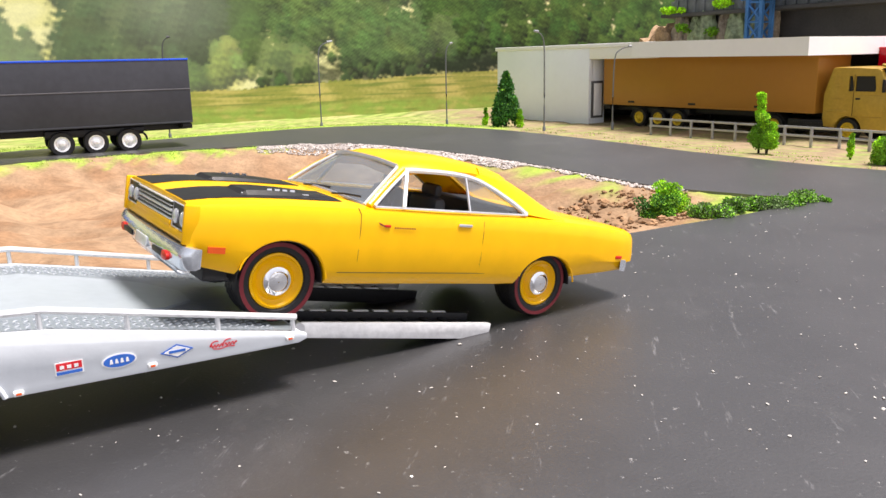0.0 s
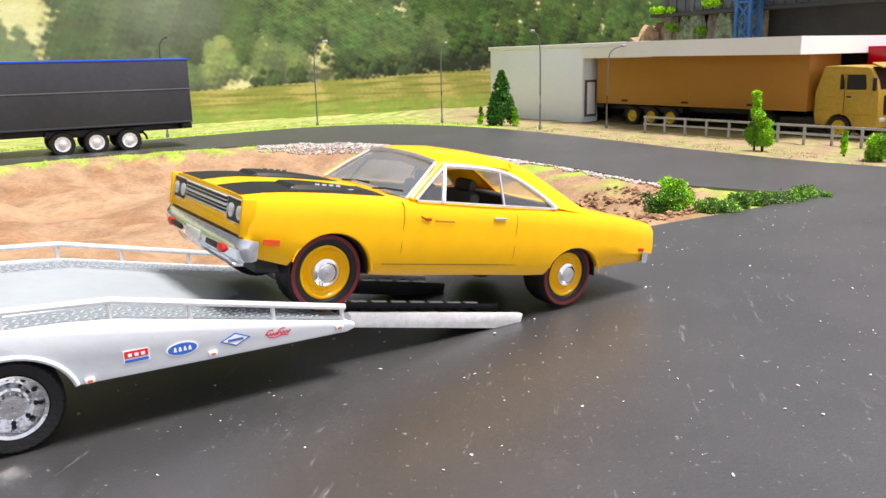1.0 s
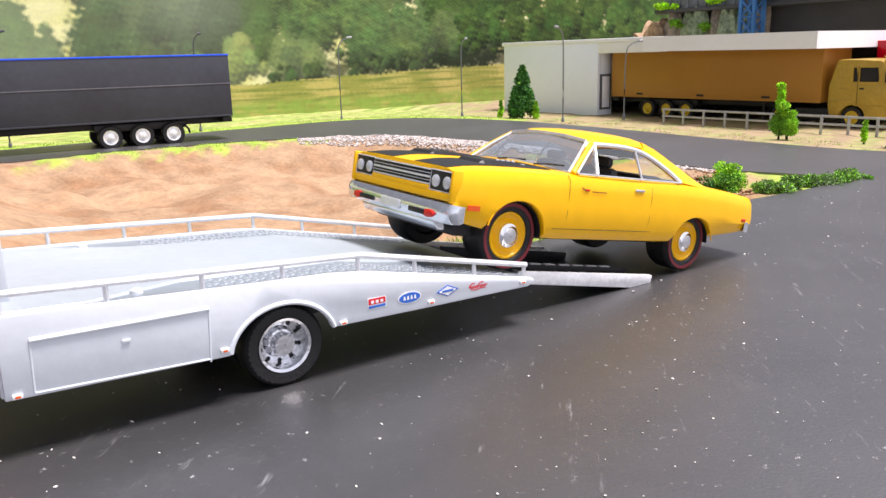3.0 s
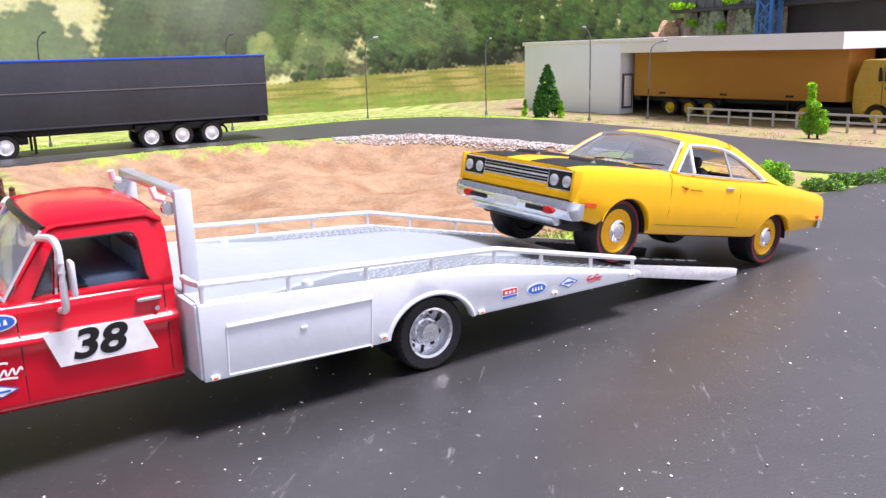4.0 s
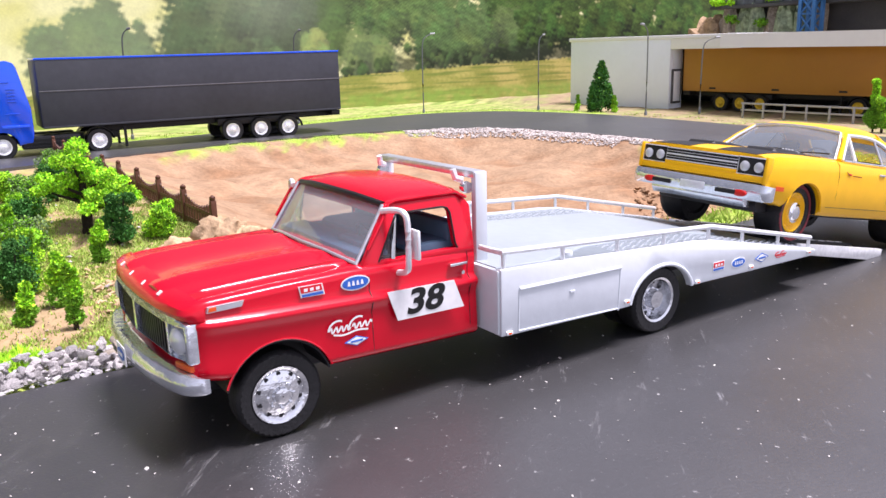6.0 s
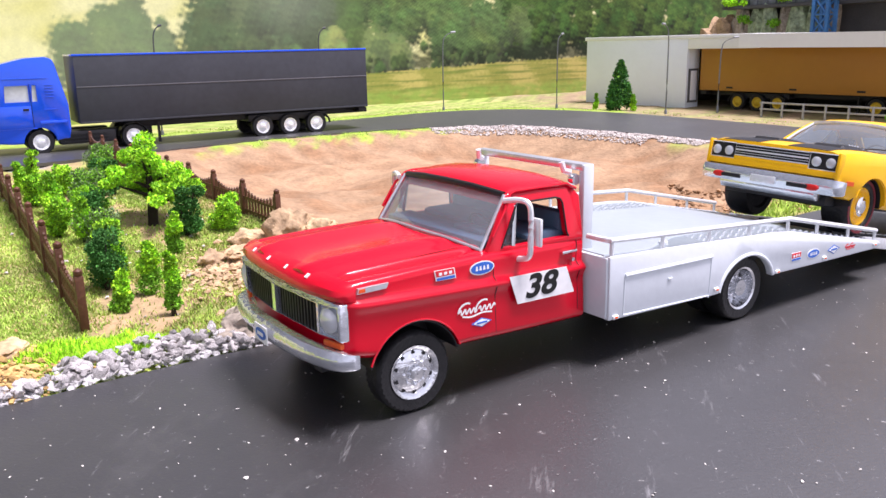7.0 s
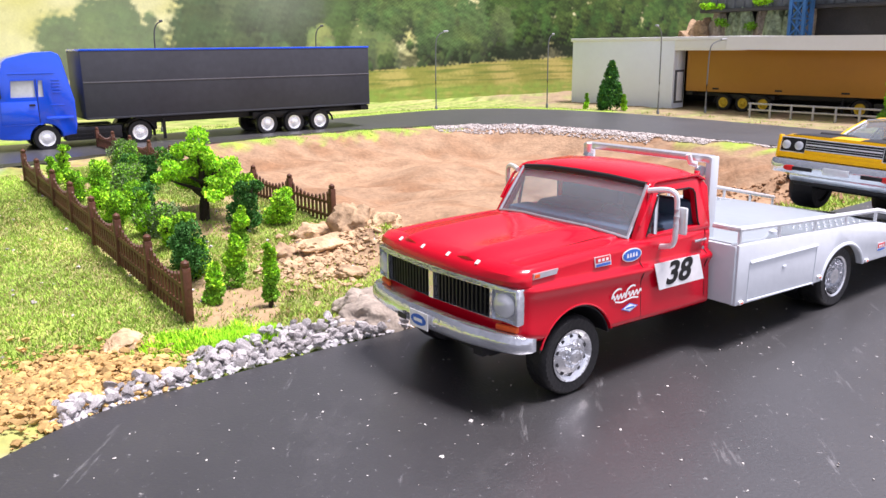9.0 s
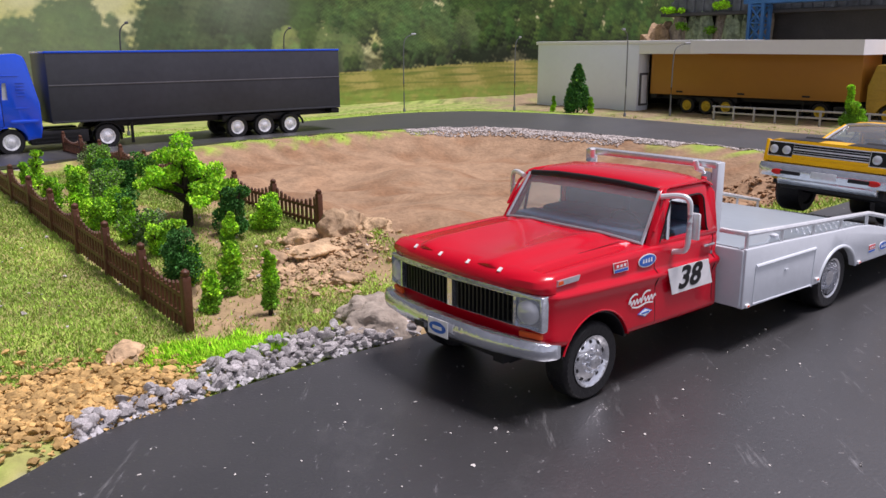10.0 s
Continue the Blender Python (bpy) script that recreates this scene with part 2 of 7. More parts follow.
def asphalt_material():
    m = shade("asphalt", (0.02, 0.0205, 0.0225), 0.42, 0, 0.15, 3.0, 0.003, 0.03, 0, 0.1, 0, 1.0)
    m.node_tree.nodes["Principled BSDF"].inputs["IOR"].default_value = 1.72
    nt = m.node_tree
    b = nt.nodes["Principled BSDF"]
    old = b.inputs["Base Color"].links[0].from_socket
    tc = nt.nodes.new("ShaderNodeTexCoord")

    def chips(scale, thr, stretch, turn):
        mp = nt.nodes.new("ShaderNodeMapping")
        mp.inputs["Scale"].default_value = (64 * scale, 64 * scale * stretch, 64 * scale)
        mp.inputs["Rotation"].default_value = (0, 0, radians(turn))
        nt.links.new(tc.outputs["Object"], mp.inputs[0])
        v = nt.nodes.new("ShaderNodeTexNoise")
        v.inputs["Scale"].default_value = 1.0
        v.inputs["Detail"].default_value = 5
        v.inputs["Roughness"].default_value = 0.75
        nt.links.new(mp.outputs[0], v.inputs["Vector"])
        r = nt.nodes.new("ShaderNodeMapRange")
        r.inputs[1].default_value, r.inputs[2].default_value = thr, thr + 0.1
        nt.links.new(v.outputs[0], r.inputs[0])
        return r.outputs[0]
    col = old
    for scale, thr, stretch, turn, c, k in ((0.8, 0.45, 1, 0, (0.027, 0.027, 0.029), 0.5), (1.3, 0.58, 0.5, 20, (0.045, 0.045, 0.046), 0.5), (5.2, 0.64, 0.16, -35, (0.3, 0.3, 0.31), 0.5), (6.0, 0.64, 0.14, 55, (0.3, 0.3, 0.31), 0.5), (4.6, 0.64, 0.12, 10, (0.26, 0.26, 0.26), 0.5), (6.5, 0.65, 1, 0, (0.5, 0.49, 0.47), 0.8), (13.0, 0.63, 1, 0, (0.4, 0.4, 0.4), 0.7)):
        f = chips(scale, thr, stretch, turn)
        ml = nt.nodes.new("ShaderNodeMath")
        ml.operation = "MULTIPLY"
        ml.inputs[1].default_value = k
        nt.links.new(f, ml.inputs[0])
        mx = nt.nodes.new("ShaderNodeMix")
        mx.data_type = "RGBA"
        nt.links.new(ml.outputs[0], mx.inputs[0])
        nt.links.new(col, mx.inputs[6])
        mx.inputs[7].default_value = (*c, 1)
        col = mx.outputs[2]
    nt.links.new(col, b.inputs["Base Color"])
    return m


M["asphalt"] = asphalt_material()


def painted(name, attr, rough, size, amount, bump, bsize):
    """Colours kept on the mesh, broken up by two noises."""
    m = shade(name, (1, 1, 1), rough, 0, amount, size, bump, bsize, 0, amount * 0.7)
    nt = m.node_tree
    b = nt.nodes["Principled BSDF"]
    old = b.inputs["Base Color"].links[0].from_socket
    at = nt.nodes.new("ShaderNodeVertexColor")
    at.layer_name = attr
    mx = nt.nodes.new("ShaderNodeMix")
    mx.data_type = "RGBA"
    mx.blend_type = "MULTIPLY"
    mx.inputs[0].default_value = 1
    nt.links.new(at.outputs[0], mx.inputs[6])
    nt.links.new(old, mx.inputs[7])
    nt.links.new(mx.outputs[2], b.inputs["Base Color"])
    return m


M["terrain"] = painted("scenery_ground", "tone", 0.9, 0.5, 0.18, 0.045, 0.12)
M["print"] = painted("printed_landscape", "tone", 0.65, 0.35, 0.06, 0.0, 0.1)


# ---- mesh helpers ----
def finish(name, bm, material, parent=None, label="", smooth=40):
    """Links a bmesh, given in model units, as one mesh object."""
    bmesh.ops.recalc_face_normals(bm, faces=bm.faces[:])
    for v in bm.verts:
        v.co *= S
    me = bpy.data.meshes.new(name)
    bm.to_mesh(me)
    bm.free()
    me.materials.append(material)
    if smooth:
        me.shade_smooth()
        me.set_sharp_from_angle(angle=radians(smooth))
    ob = new(name, me)
    if parent:
        ob.parent = parent
    if label:
        ob["label"] = label
    return ob


def part(name, bm, material, parent, label="", smooth=40):
    return finish(name, bm, material, parent, label, smooth)


def thing(name, label, category, group="", kind=""):
    return tagged(new(name), label, category, group, kind)


def put(ob, x, y, z, head=0.0, pitch=0.0):
    ob.matrix_world = pose(S * x, S * y, S * z, 0, -pitch, head)
    return ob


def raw(name, verts, faces, material, parent=None, smooth=0):
    me = bpy.data.meshes.new(name)
    me.from_pydata(verts, [], faces)
    me.materials.append(material)
    if smooth:
        me.shade_smooth()
        me.set_sharp_from_angle(angle=radians(smooth))
    ob = new(name, me)
    if parent:
        ob.parent = parent
    return ob


def box(bm, x0, x1, y0, y1, z0, z1, bev=0.0, seg=2):
    b2 = bmesh.new()
    bmesh.ops.create_cube(b2, size=1)
    for v in b2.verts:
        v.co = Vector((x0 + (v.co.x + 0.5) * (x1 - x0), y0 + (v.co.y + 0.5) * (y1 - y0), z0 + (v.co.z + 0.5) * (z1 - z0)))
    if bev:
        bmesh.ops.bevel(b2, geom=b2.edges[:], offset=bev, segments=seg, affect="EDGES", profile=0.5)
    merge(bm, b2)
    return bm


def merge(bm, b2, m=None):
    if m:
        bmesh.ops.transform(b2, matrix=m, verts=b2.verts[:])
    me = bpy.data.meshes.new("tmp")
    b2.to_mesh(me)
    b2.free()
    bm.from_mesh(me)
    bpy.data.meshes.remove(me)
    return bm


def loft(bm, rings, caps=True, closed=True):
    """Skins rings of equal length."""
    vs = [[bm.verts.new(p) for p in r] for r in rings]
    n = len(rings[0])
    for a, b in zip(vs, vs[1:]):
        for i in range(n if closed else n - 1):
            j = (i + 1) % n
            bm.faces.new((a[i], a[j], b[j], b[i]))
    if caps:
        bm.faces.new(vs[0][::-1])
        bm.faces.new(vs[-1])
    return bm


def lathe(bm, prof, c=(0, 0, 0), n=32, axis="y", caps=True):
    """Turns (radius, along) pairs round an axis through c."""
    rings = []
    for r, a in prof:
        ring = []
        for i in range(n):
            t = 2 * math.pi * i / n
            u, w = r * math.cos(t), r * math.sin(t)
            p = {"y": (u, a, w), "x": (a, u, w), "z": (u, w, a)}[axis]
            ring.append((p[0] + c[0], p[1] + c[1], p[2] + c[2]))
        rings.append(ring)
    return loft(bm, rings, caps)


def tube(bm, pts, r, n=8, r1=None):
    """A round bar along points."""
    pts = [Vector(p) for p in pts]
    rings = []
    for i, p in enumerate(pts):
        d = (pts[min(i + 1, len(pts) - 1)] - pts[max(i - 1, 0)]).normalized()
        q = d.to_track_quat("Z", "Y")
        rr = r if r1 is None else r + (r1 - r) * i / (len(pts) - 1)
        rings.append([p + q @ Vector((rr * math.cos(2 * math.pi * k / n), rr * math.sin(2 * math.pi * k / n), 0)) for k in range(n)])
    return loft(bm, rings)


def slab(bm, pts, off):
    """A flat polygon of 3D points, thickened along off."""
    off = Vector(off)
    return loft(bm, [[Vector(p) for p in pts], [Vector(p) + off for p in pts]])


def prism(bm, pts, y0, y1, bev=0.0):
    """An outline in x, z drawn out from y0 to y1."""
    b2 = bmesh.new()
    loft(b2, [[(x, y0, z) for x, z in pts], [(x, y1, z) for x, z in pts]])
    if bev:
        bmesh.ops.recalc_face_normals(b2, faces=b2.faces[:])
        es = [e for e in b2.edges if len(e.link_faces) == 2 and e.calc_face_angle(0) > 0.6]
        bmesh.ops.bevel(b2, geom=es, offset=bev, segments=2, affect="EDGES", profile=0.5)
    return merge(bm, b2)


def spline(pts, n=8):
    """Catmull-Rom through points."""
    P = [np.array(p, float) for p in pts]
    P = [2 * P[0] - P[1]] + P + [2 * P[-1] - P[-2]]
    out = []
    for i in range(1, len(P) - 2):
        for k in range(n):
            t = k / n
            a, b, c, d = P[i - 1:i + 3]
            out.append(0.5 * (2 * b + (c - a) * t + (2 * a - 5 * b + 4 * c - d) * t * t + (3 * b - a - 3 * c + d) * t ** 3))
    out.append(P[-2])
    return out


def curve1(keys):
    """A smooth function through (x, value) keys."""
    xs = [k[0] for k in keys]
    ys = [k[1] for k in keys]

    def f(x):
        if x <= xs[0]:
            return ys[0]
        if x >= xs[-1]:
            return ys[-1]
        i = max(j for j in range(len(xs)) if xs[j] <= x)
        t = (x - xs[i]) / (xs[i + 1] - xs[i])
        return ys[i] + (ys[i + 1] - ys[i]) * t
    return f


def carve(bm, cutters):
    """bm minus each of the cutters."""
    def temp(b):
        bmesh.ops.recalc_face_normals(b, faces=b.faces[:])
        me = bpy.data.meshes.new("tmp")
        b.to_mesh(me)
        b.free()
        return new("tmp", me)
    body = temp(bm)
    cs = [temp(c) for c in cutters]
    for c in cs:
        md = body.modifiers.new("cut", "BOOLEAN")
        md.operation, md.object, md.solver = "DIFFERENCE", c, "EXACT"
    dg = bpy.context.evaluated_depsgraph_get()
    dg.update()
    res = bpy.data.meshes.new_from_object(body.evaluated_get(dg))
    out = bmesh.new()
    out.from_mesh(res)
    for o in [body] + cs:
        me = o.data
        bpy.data.objects.remove(o)
        bpy.data.meshes.remove(me)
    bpy.data.meshes.remove(res)
    return out


def drum(x, z, r, y0, y1, n=32):
    b = bmesh.new()
    lathe(b, [(r, y0), (r, y1)], (x, 0, z), n)
    return b


def patch(bm, a, b, c, d, thick=0.012, bow=0.0, nu=10, nv=6):
    """A bowed pane between corners a b (bottom) and d c (top), bowed along its normal."""
    a, b, c, d = map(Vector, (a, b, c, d))
    nrm = (b - a).cross(d - a).normalized()
    rows = []
    for j in range(nv + 1):
        v = j / nv
        rows.append([(a.lerp(b, i / nu)).lerp(d.lerp(c, i / nu), v) + nrm * bow * (1 - (2 * i / nu - 1) ** 2) * (0.6 + 0.4 * math.sin(math.pi * v)) for i in range(nu + 1)])
    f = [[bm.verts.new(p) for p in r] for r in rows]
    k = [[bm.verts.new(p - nrm * thick) for p in r] for r in rows]
    for j in range(nv):
        for i in range(nu):
            bm.faces.new((f[j][i], f[j][i + 1], f[j + 1][i + 1], f[j + 1][i]))
            bm.faces.new((k[j][i], k[j + 1][i], k[j + 1][i + 1], k[j][i + 1]))
    edge = [(0, i) for i in range(nu + 1)] + [(j, nu) for j in range(1, nv + 1)] + [(nv, i) for i in range(nu - 1, -1, -1)] + [(j, 0) for j in range(nv - 1, 0, -1)]
    for (j0, i0), (j1, i1) in zip(edge, edge[1:] + edge[:1]):
        bm.faces.new((f[j0][i0], f[j1][i1], k[j1][i1], k[j0][i0]))
    return bm


def lettering(text, size, depth=0.004):
    """A bmesh of text in x, z facing -y, centred."""
    cu = bpy.data.curves.new("txt", "FONT")
    cu.offset = 0.03 * size
    cu.body, cu.size, cu.extrude, cu.align_x, cu.align_y = text, size, depth / 2, "CENTER", "CENTER"
    o = new("txt", cu)
    dg = bpy.context.evaluated_depsgraph_get()
    dg.update()
    me = bpy.data.meshes.new_from_object(o.evaluated_get(dg))
    b = bmesh.new()
    b.from_mesh(me)
    bpy.data.objects.remove(o)
    bpy.data.curves.remove(cu)
    bpy.data.meshes.remove(me)
    return b


def side_decal(pts, y, t=0.004):
    """A thin sticker with the x, z outline on a side at y."""
    b = bmesh.new()
    slab(b, [(x, y, z) for x, z in pts], (0, t, 0))
    return b


def ellipse(cx, cz, rx, rz, n=24):
    return [(cx + rx * math.cos(2 * math.pi * i / n), cz + rz * math.sin(2 * math.pi * i / n)) for i in range(n)]


# ---- ground, roads and backdrop ----
NEAR_EDGE = spline([(-40, -40), (-16, -8), (-12.4, -0.6), (-11.45, 1.5), (-11.05, 2.45), (-10.3, 3.25), (-9.4, 4.12), (-8.64, 4.76), (-6.4, 7.0), (-4.2, 9.2), (-1.6, 11.7), (1.2, 14.27), (3.17, 16.0), (4.35, 17.35)], 5)
INNER_EDGE = spline([(4.35, 17.35), (3.0, 18.0), (1.55, 18.94), (-0.44, 21.5), (-2.57, 24.0), (-4.5, 25.75), (-7.0, 27.55), (-9.8, 27.6), (-12.6, 26.3), (-15.4, 24.1), (-17.0, 22.2), (-18.2, 20.5), (-22, 15.8), (-30, 7), (-48, -10)], 5)
OUTER_EDGE = spline([(-52, 0), (-34, 13), (-25.5, 19.5), (-22.2, 22.4), (-19.6, 25.0), (-16.8, 28.6), (-13.9, 32.0), (-11.9, 34.3), (-9.8, 35.4), (-7.6, 35.5), (-4.2, 33.7), (-1.5, 31.0), (1.2, 27.7), (2.75, 25.62), (4.08, 24.1), (5.3, 22.7), (6.9, 21.4), (10, 19.2), (18, 14), (48, -6)], 5)
ROAD = [tuple(p) for p in NEAR_EDGE] + [tuple(p) for p in INNER_EDGE[1:]] + [tuple(p) for p in OUTER_EDGE] + [(48, -40)]


def inside(px, py, poly):
    res = np.zeros(px.shape, bool)
    n = len(poly)
    for i in range(n):
        (x0, y0), (x1, y1) = poly[i], poly[(i + 1) % n]
        if y0 == y1:
            continue
        c = ((y0 > py) != (y1 > py)) & (px < (x1 - x0) * (py - y0) / (y1 - y0) + x0)
        res ^= c
    return res


def away(px, py, line):
    d = np.full(px.shape, 1e9)
    for (x0, y0), (x1, y1) in zip(line, line[1:]):
        dx, dy = x1 - x0, y1 - y0
        t = np.clip(((px - x0) * dx + (py - y0) * dy) / (dx * dx + dy * dy + 1e-9), 0, 1)
        d = np.minimum(d, np.hypot(px - x0 - t * dx, py - y0 - t * dy))
    return d


def smooth01(x, a, b):
    t = np.clip((x - a) / (b - a), 0, 1)
    return t * t * (3 - 2 * t)


def waves(x, y, size, seed):
    """Cheap smooth noise in -1 to 1."""
    r = np.random.RandomState(seed)
    out = np.zeros(np.shape(x))
    for k in range(6):
        a = r.uniform(0, 6.28)
        f = 6.28 / size * r.uniform(0.6, 1.9)
        out = out + np.sin((x * math.cos(a) + y * math.sin(a)) * f + r.uniform(0, 6.28))
    return out / 3.2


FX, FY = 0.747, 0.665       # across the garden, away from the fences
def zones(x, y):
    """Height of the scenery and its mix of grass, earth, dirt and ochre gravel."""
    across = x * FX + y * FY
    along = -x * FY + y * FX
    road = inside(x, y, ROAD)
    dn = away(x, y, NEAR_EDGE)
    di = away(x, y, INNER_EDGE)
    do = away(x, y, OUTER_EDGE)
    edge = np.minimum(np.minimum(dn, di), do)
    island = inside(x, y, [tuple(p) for p in NEAR_EDGE] + [tuple(p) for p in INNER_EDGE[1:]])
    w1, w2, w3 = waves(x, y, 5.0, 1), waves(x, y, 1.6, 2), waves(x, y, 0.6, 3)
    pit = smooth01(across, -0.9, 1.6) * smooth01(np.minimum(dn, di), 0.35, 3.2) * island
    z = -0.02 + (0.04 * w2 + 0.02 * w3) * (1 - 0.7 * pit)
    z = z - pit * (0.78 + 0.22 * w1 + 0.05 * w2)
    ruts = np.sin((x * 0.55 + y * 0.83) * 2.1 + 1.3 * w1) * 0.09 * pit
    # rough churned earth towards the road tongue
    churn = pit * smooth01(x, -5.5, -1.5)
    z = z + churn * (0.1 * waves(x, y, 1.1, 41) + 0.07 * waves(x, y, 0.5, 42))
    z = z + ruts
    garden = smooth01(-across, 0.8, 1.8) * island
    z = z - 0.16 * garden * smooth01(dn, 0.4, 2.0)
    z = z + 0.36 * smooth01(along, 12.5, 21) * (1 - smooth01(along, 22.5, 26)) * smooth01(-across, 0.8, 2.2) * island
    mound = np.exp(-(((x + 9.9) / 0.9) ** 2 + ((y - 8.6) / 0.7) ** 2))
    z = z + 0.3 * mound
    beyond = (~island) & (~road)
    z = np.where(beyond, -0.02 - 0.18 * smooth01(do, 0.2, 4.0) + 0.03 * w2, z)
    lip = smooth01(edge, 0.0, 0.35)
    z = np.where(road, -0.14, z * lip - 0.05 * (1 - lip))
    return z, across, along, road, island, beyond, dn, di, do, pit, (w1, w2, w3), mound


def bare(x, y, across):
    """Where the flock is thin and tan earth shows, most of all in the garden."""
    f = 1.3 * waves(x, y, 2.3, 51) + 0.6 * waves(x, y, 0.8, 52) + 0.12
    f = np.clip(f, 0, 0.9) * np.where(across > -5.0, 1.0, 0.4)
    rock = np.exp(-(((x + 10.3) / 1.0) ** 2 + ((y - 7.7) / 1.3) ** 2))
    return np.clip(f + 0.9 * rock, 0, 0.95)


def ground():
    def lines(spans):
        out = []
        for a, b, s in spans:
            out += list(np.arange(a, b - 1e-6, s))
        return np.array(out + [spans[-1][1]])
    xs = lines([(-60, -30, 3), (-30, -20, 0.5), (-20, -7, 0.14), (-7, 9, 0.2), (9, 20, 1.0), (20, 62, 3)])
    ys = lines([(-42, -2, 4), (-2, 0, 0.5), (0, 13, 0.14), (13, 30, 0.2), (30, 44, 0.4), (44, 92, 3)])
    X, Y = np.meshgrid(xs, ys)
    z, across, along, road, island, beyond, dn, di, do, pit, (w1, w2, w3), mound = zones(X, Y)
    grass = np.array((0.22, 0.3, 0.06))
    lime = np.array((0.3, 0.44, 0.05))
    straw = np.array((0.42, 0.36, 0.16))
    dirt = np.array((0.31, 0.203, 0.12))
    dark = np.array((0.24, 0.13, 0.065))
    ochre = np.array((0.42, 0.28, 0.13))
    sand = np.array((0.28, 0.205, 0.125))
    C = np.empty(X.shape + (3,))
    mixf = lambda c, d, f: c * (1 - f[..., None]) + d * f[..., None]
    C[:] = grass
    C = C * (1 + 0.25 * w3 + 0.2 * waves(X, Y, 0.35, 9))[..., None]
    C = mixf(C, straw, np.clip(0.2 + 0.5 * w2 + 0.3 * w1 + 0.3 * w3, 0, 0.8))
    # garden bed and the rough bank in front of it
    C = mixf(C, lime, island * (across < -1.3) * np.clip(0.25 + 0.6 * w1, 0, 0.7))
    C = mixf(C, dark, island * (across > -5.0) * (across < -1.0) * np.clip(0.15 + 0.7 * w2, 0, 0.7))
    C = mixf(C, np.array((0.36, 0.25, 0.14)), island * (across < -1.0) * bare(X, Y, across))
    # dirt pit
    d = island * smooth01(across + 0.25 * w2, -1.1, -0.5)
    C = mixf(C, dirt, d)
    C = mixf(C, dark, d * np.clip(1.2 * (w2 * 0.6 + w1 * 0.5 - 0.2), 0, 0.75))
    C = mixf(C, dark, pit * np.clip(np.sin((X * 0.55 + Y * 0.83) * 2.1 + 1.3 * w1 + 0.5 * w2) * 1.2 - 0.5, 0, 0.75))
    C = mixf(C, dark * 0.8, pit * np.clip(np.sin((X * 0.35 + Y * 0.94) * 4.6 + 2.0 * w1 + 0.8 * w2) * 1.5 - 0.9, 0, 0.5) * np.clip(0.4 + w1, 0, 1))
    C = mixf(C, dark, pit * smooth01(X, -5.5, -2.0) * np.clip(0.25 + 0.5 * waves(X, Y, 1.1, 41) + 0.4 * waves(X, Y, 0.5, 42), 0, 0.8))
    C = mixf(C, dirt * 1.2, pit * np.clip(0.8 * waves(X, Y, 7.0, 44), 0, 0.6))
    # grass tufts along the far road and on the tongue between the roads
    g = island * (smooth01(-di - 0.3 * w3, -1.3, -0.7) * (X > -17) * (X < -9.6) * np.clip(0.7 + w2, 0, 1) + smooth01(-di - 0.4 * w2, -1.6, -1.0) * (X > -2.6) * (X < 1.0) * np.clip(0.2 + w2, 0, 0.9))
    g = np.clip(g + 0.8 * island * smooth01(X + 0.3 * w2, 2.0, 2.8) * (Y > 14), 0, 1)
    g = np.clip(g + island * smooth01(-dn - 0.2 * w3, -0.9, -0.5) * (X > -3.6) * (X < 0.6) * np.clip(0.8 + w2, 0, 1), 0, 1)
    C = mixf(C, lime * 0.9, g)
    # ochre gravel patch and earth beside the road
    o = island * smooth01(-np.hypot((X + 11.85) / 1.15, (Y - 3.1) / 1.0) + 0.15 * w3, -1.0, -0.75) * (across < -4.6)
    C = mixf(C, ochre, np.clip(o, 0, 1))
    C = mixf(C, dirt * 0.9, np.clip(mound * 1.4, 0, 1))
    # verge beyond the road, sandy near the hall
    v = beyond * smooth01(X + 0.35 * (Y - 33), -6.0, -2.5) * np.clip(0.8 + 0.5 * w2, 0, 1)
    C = mixf(C, sand, v)
    C = mixf(C, lime, beyond * (X < -3) * smooth01(-do, -2.6, -0.6) * np.clip(0.6 + 0.5 * w2, 0, 1))
    C = mixf(C, np.array((0.3, 0.3, 0.3)), road * 1.0)
    ny, nx = X.shape
    verts = np.stack([X * S, Y * S, z * S], -1).reshape(-1, 3)
    idx = np.arange(nx * ny).reshape(ny, nx)
    faces = np.stack([idx[:-1, :-1], idx[:-1, 1:], idx[1:, 1:], idx[1:, :-1]], -1).reshape(-1, 4)
    me = bpy.data.meshes.new("ground")
    me.from_pydata(verts.tolist(), [], faces.tolist())
    at = me.color_attributes.new("tone", "FLOAT_COLOR", "POINT")
    at.data.foreach_set("color", np.concatenate([C.reshape(-1, 3), np.ones((nx * ny, 1))], 1).astype(np.float32).ravel())
    me.materials.append(M["terrain"])
    me.shade_smooth()
    return tagged(new("ground", me), "modelled scenery ground with brown dirt pit and flocked grass", "ground", kind="structure")


def road():
    bm = bmesh.new()
    f = bm.faces.new([bm.verts.new((x, y, 0)) for x, y in ROAD])
    bmesh.ops.triangulate(bm, faces=[f])
    low = bmesh.ops.extrude_face_region(bm, geom=bm.faces[:])
    for v in low["geom"]:
        if isinstance(v, bmesh.types.BMVert):
            v.co.z = -0.09
    ob = finish("road", bm, M["asphalt"], smooth=0)
    return tagged(ob, "dark grey model asphalt road with scuffs and pale chips", "road", kind="structure")


BX, BY, BH = -15.3, 43.43, 42.2     # a point of the printed backdrop and its heading


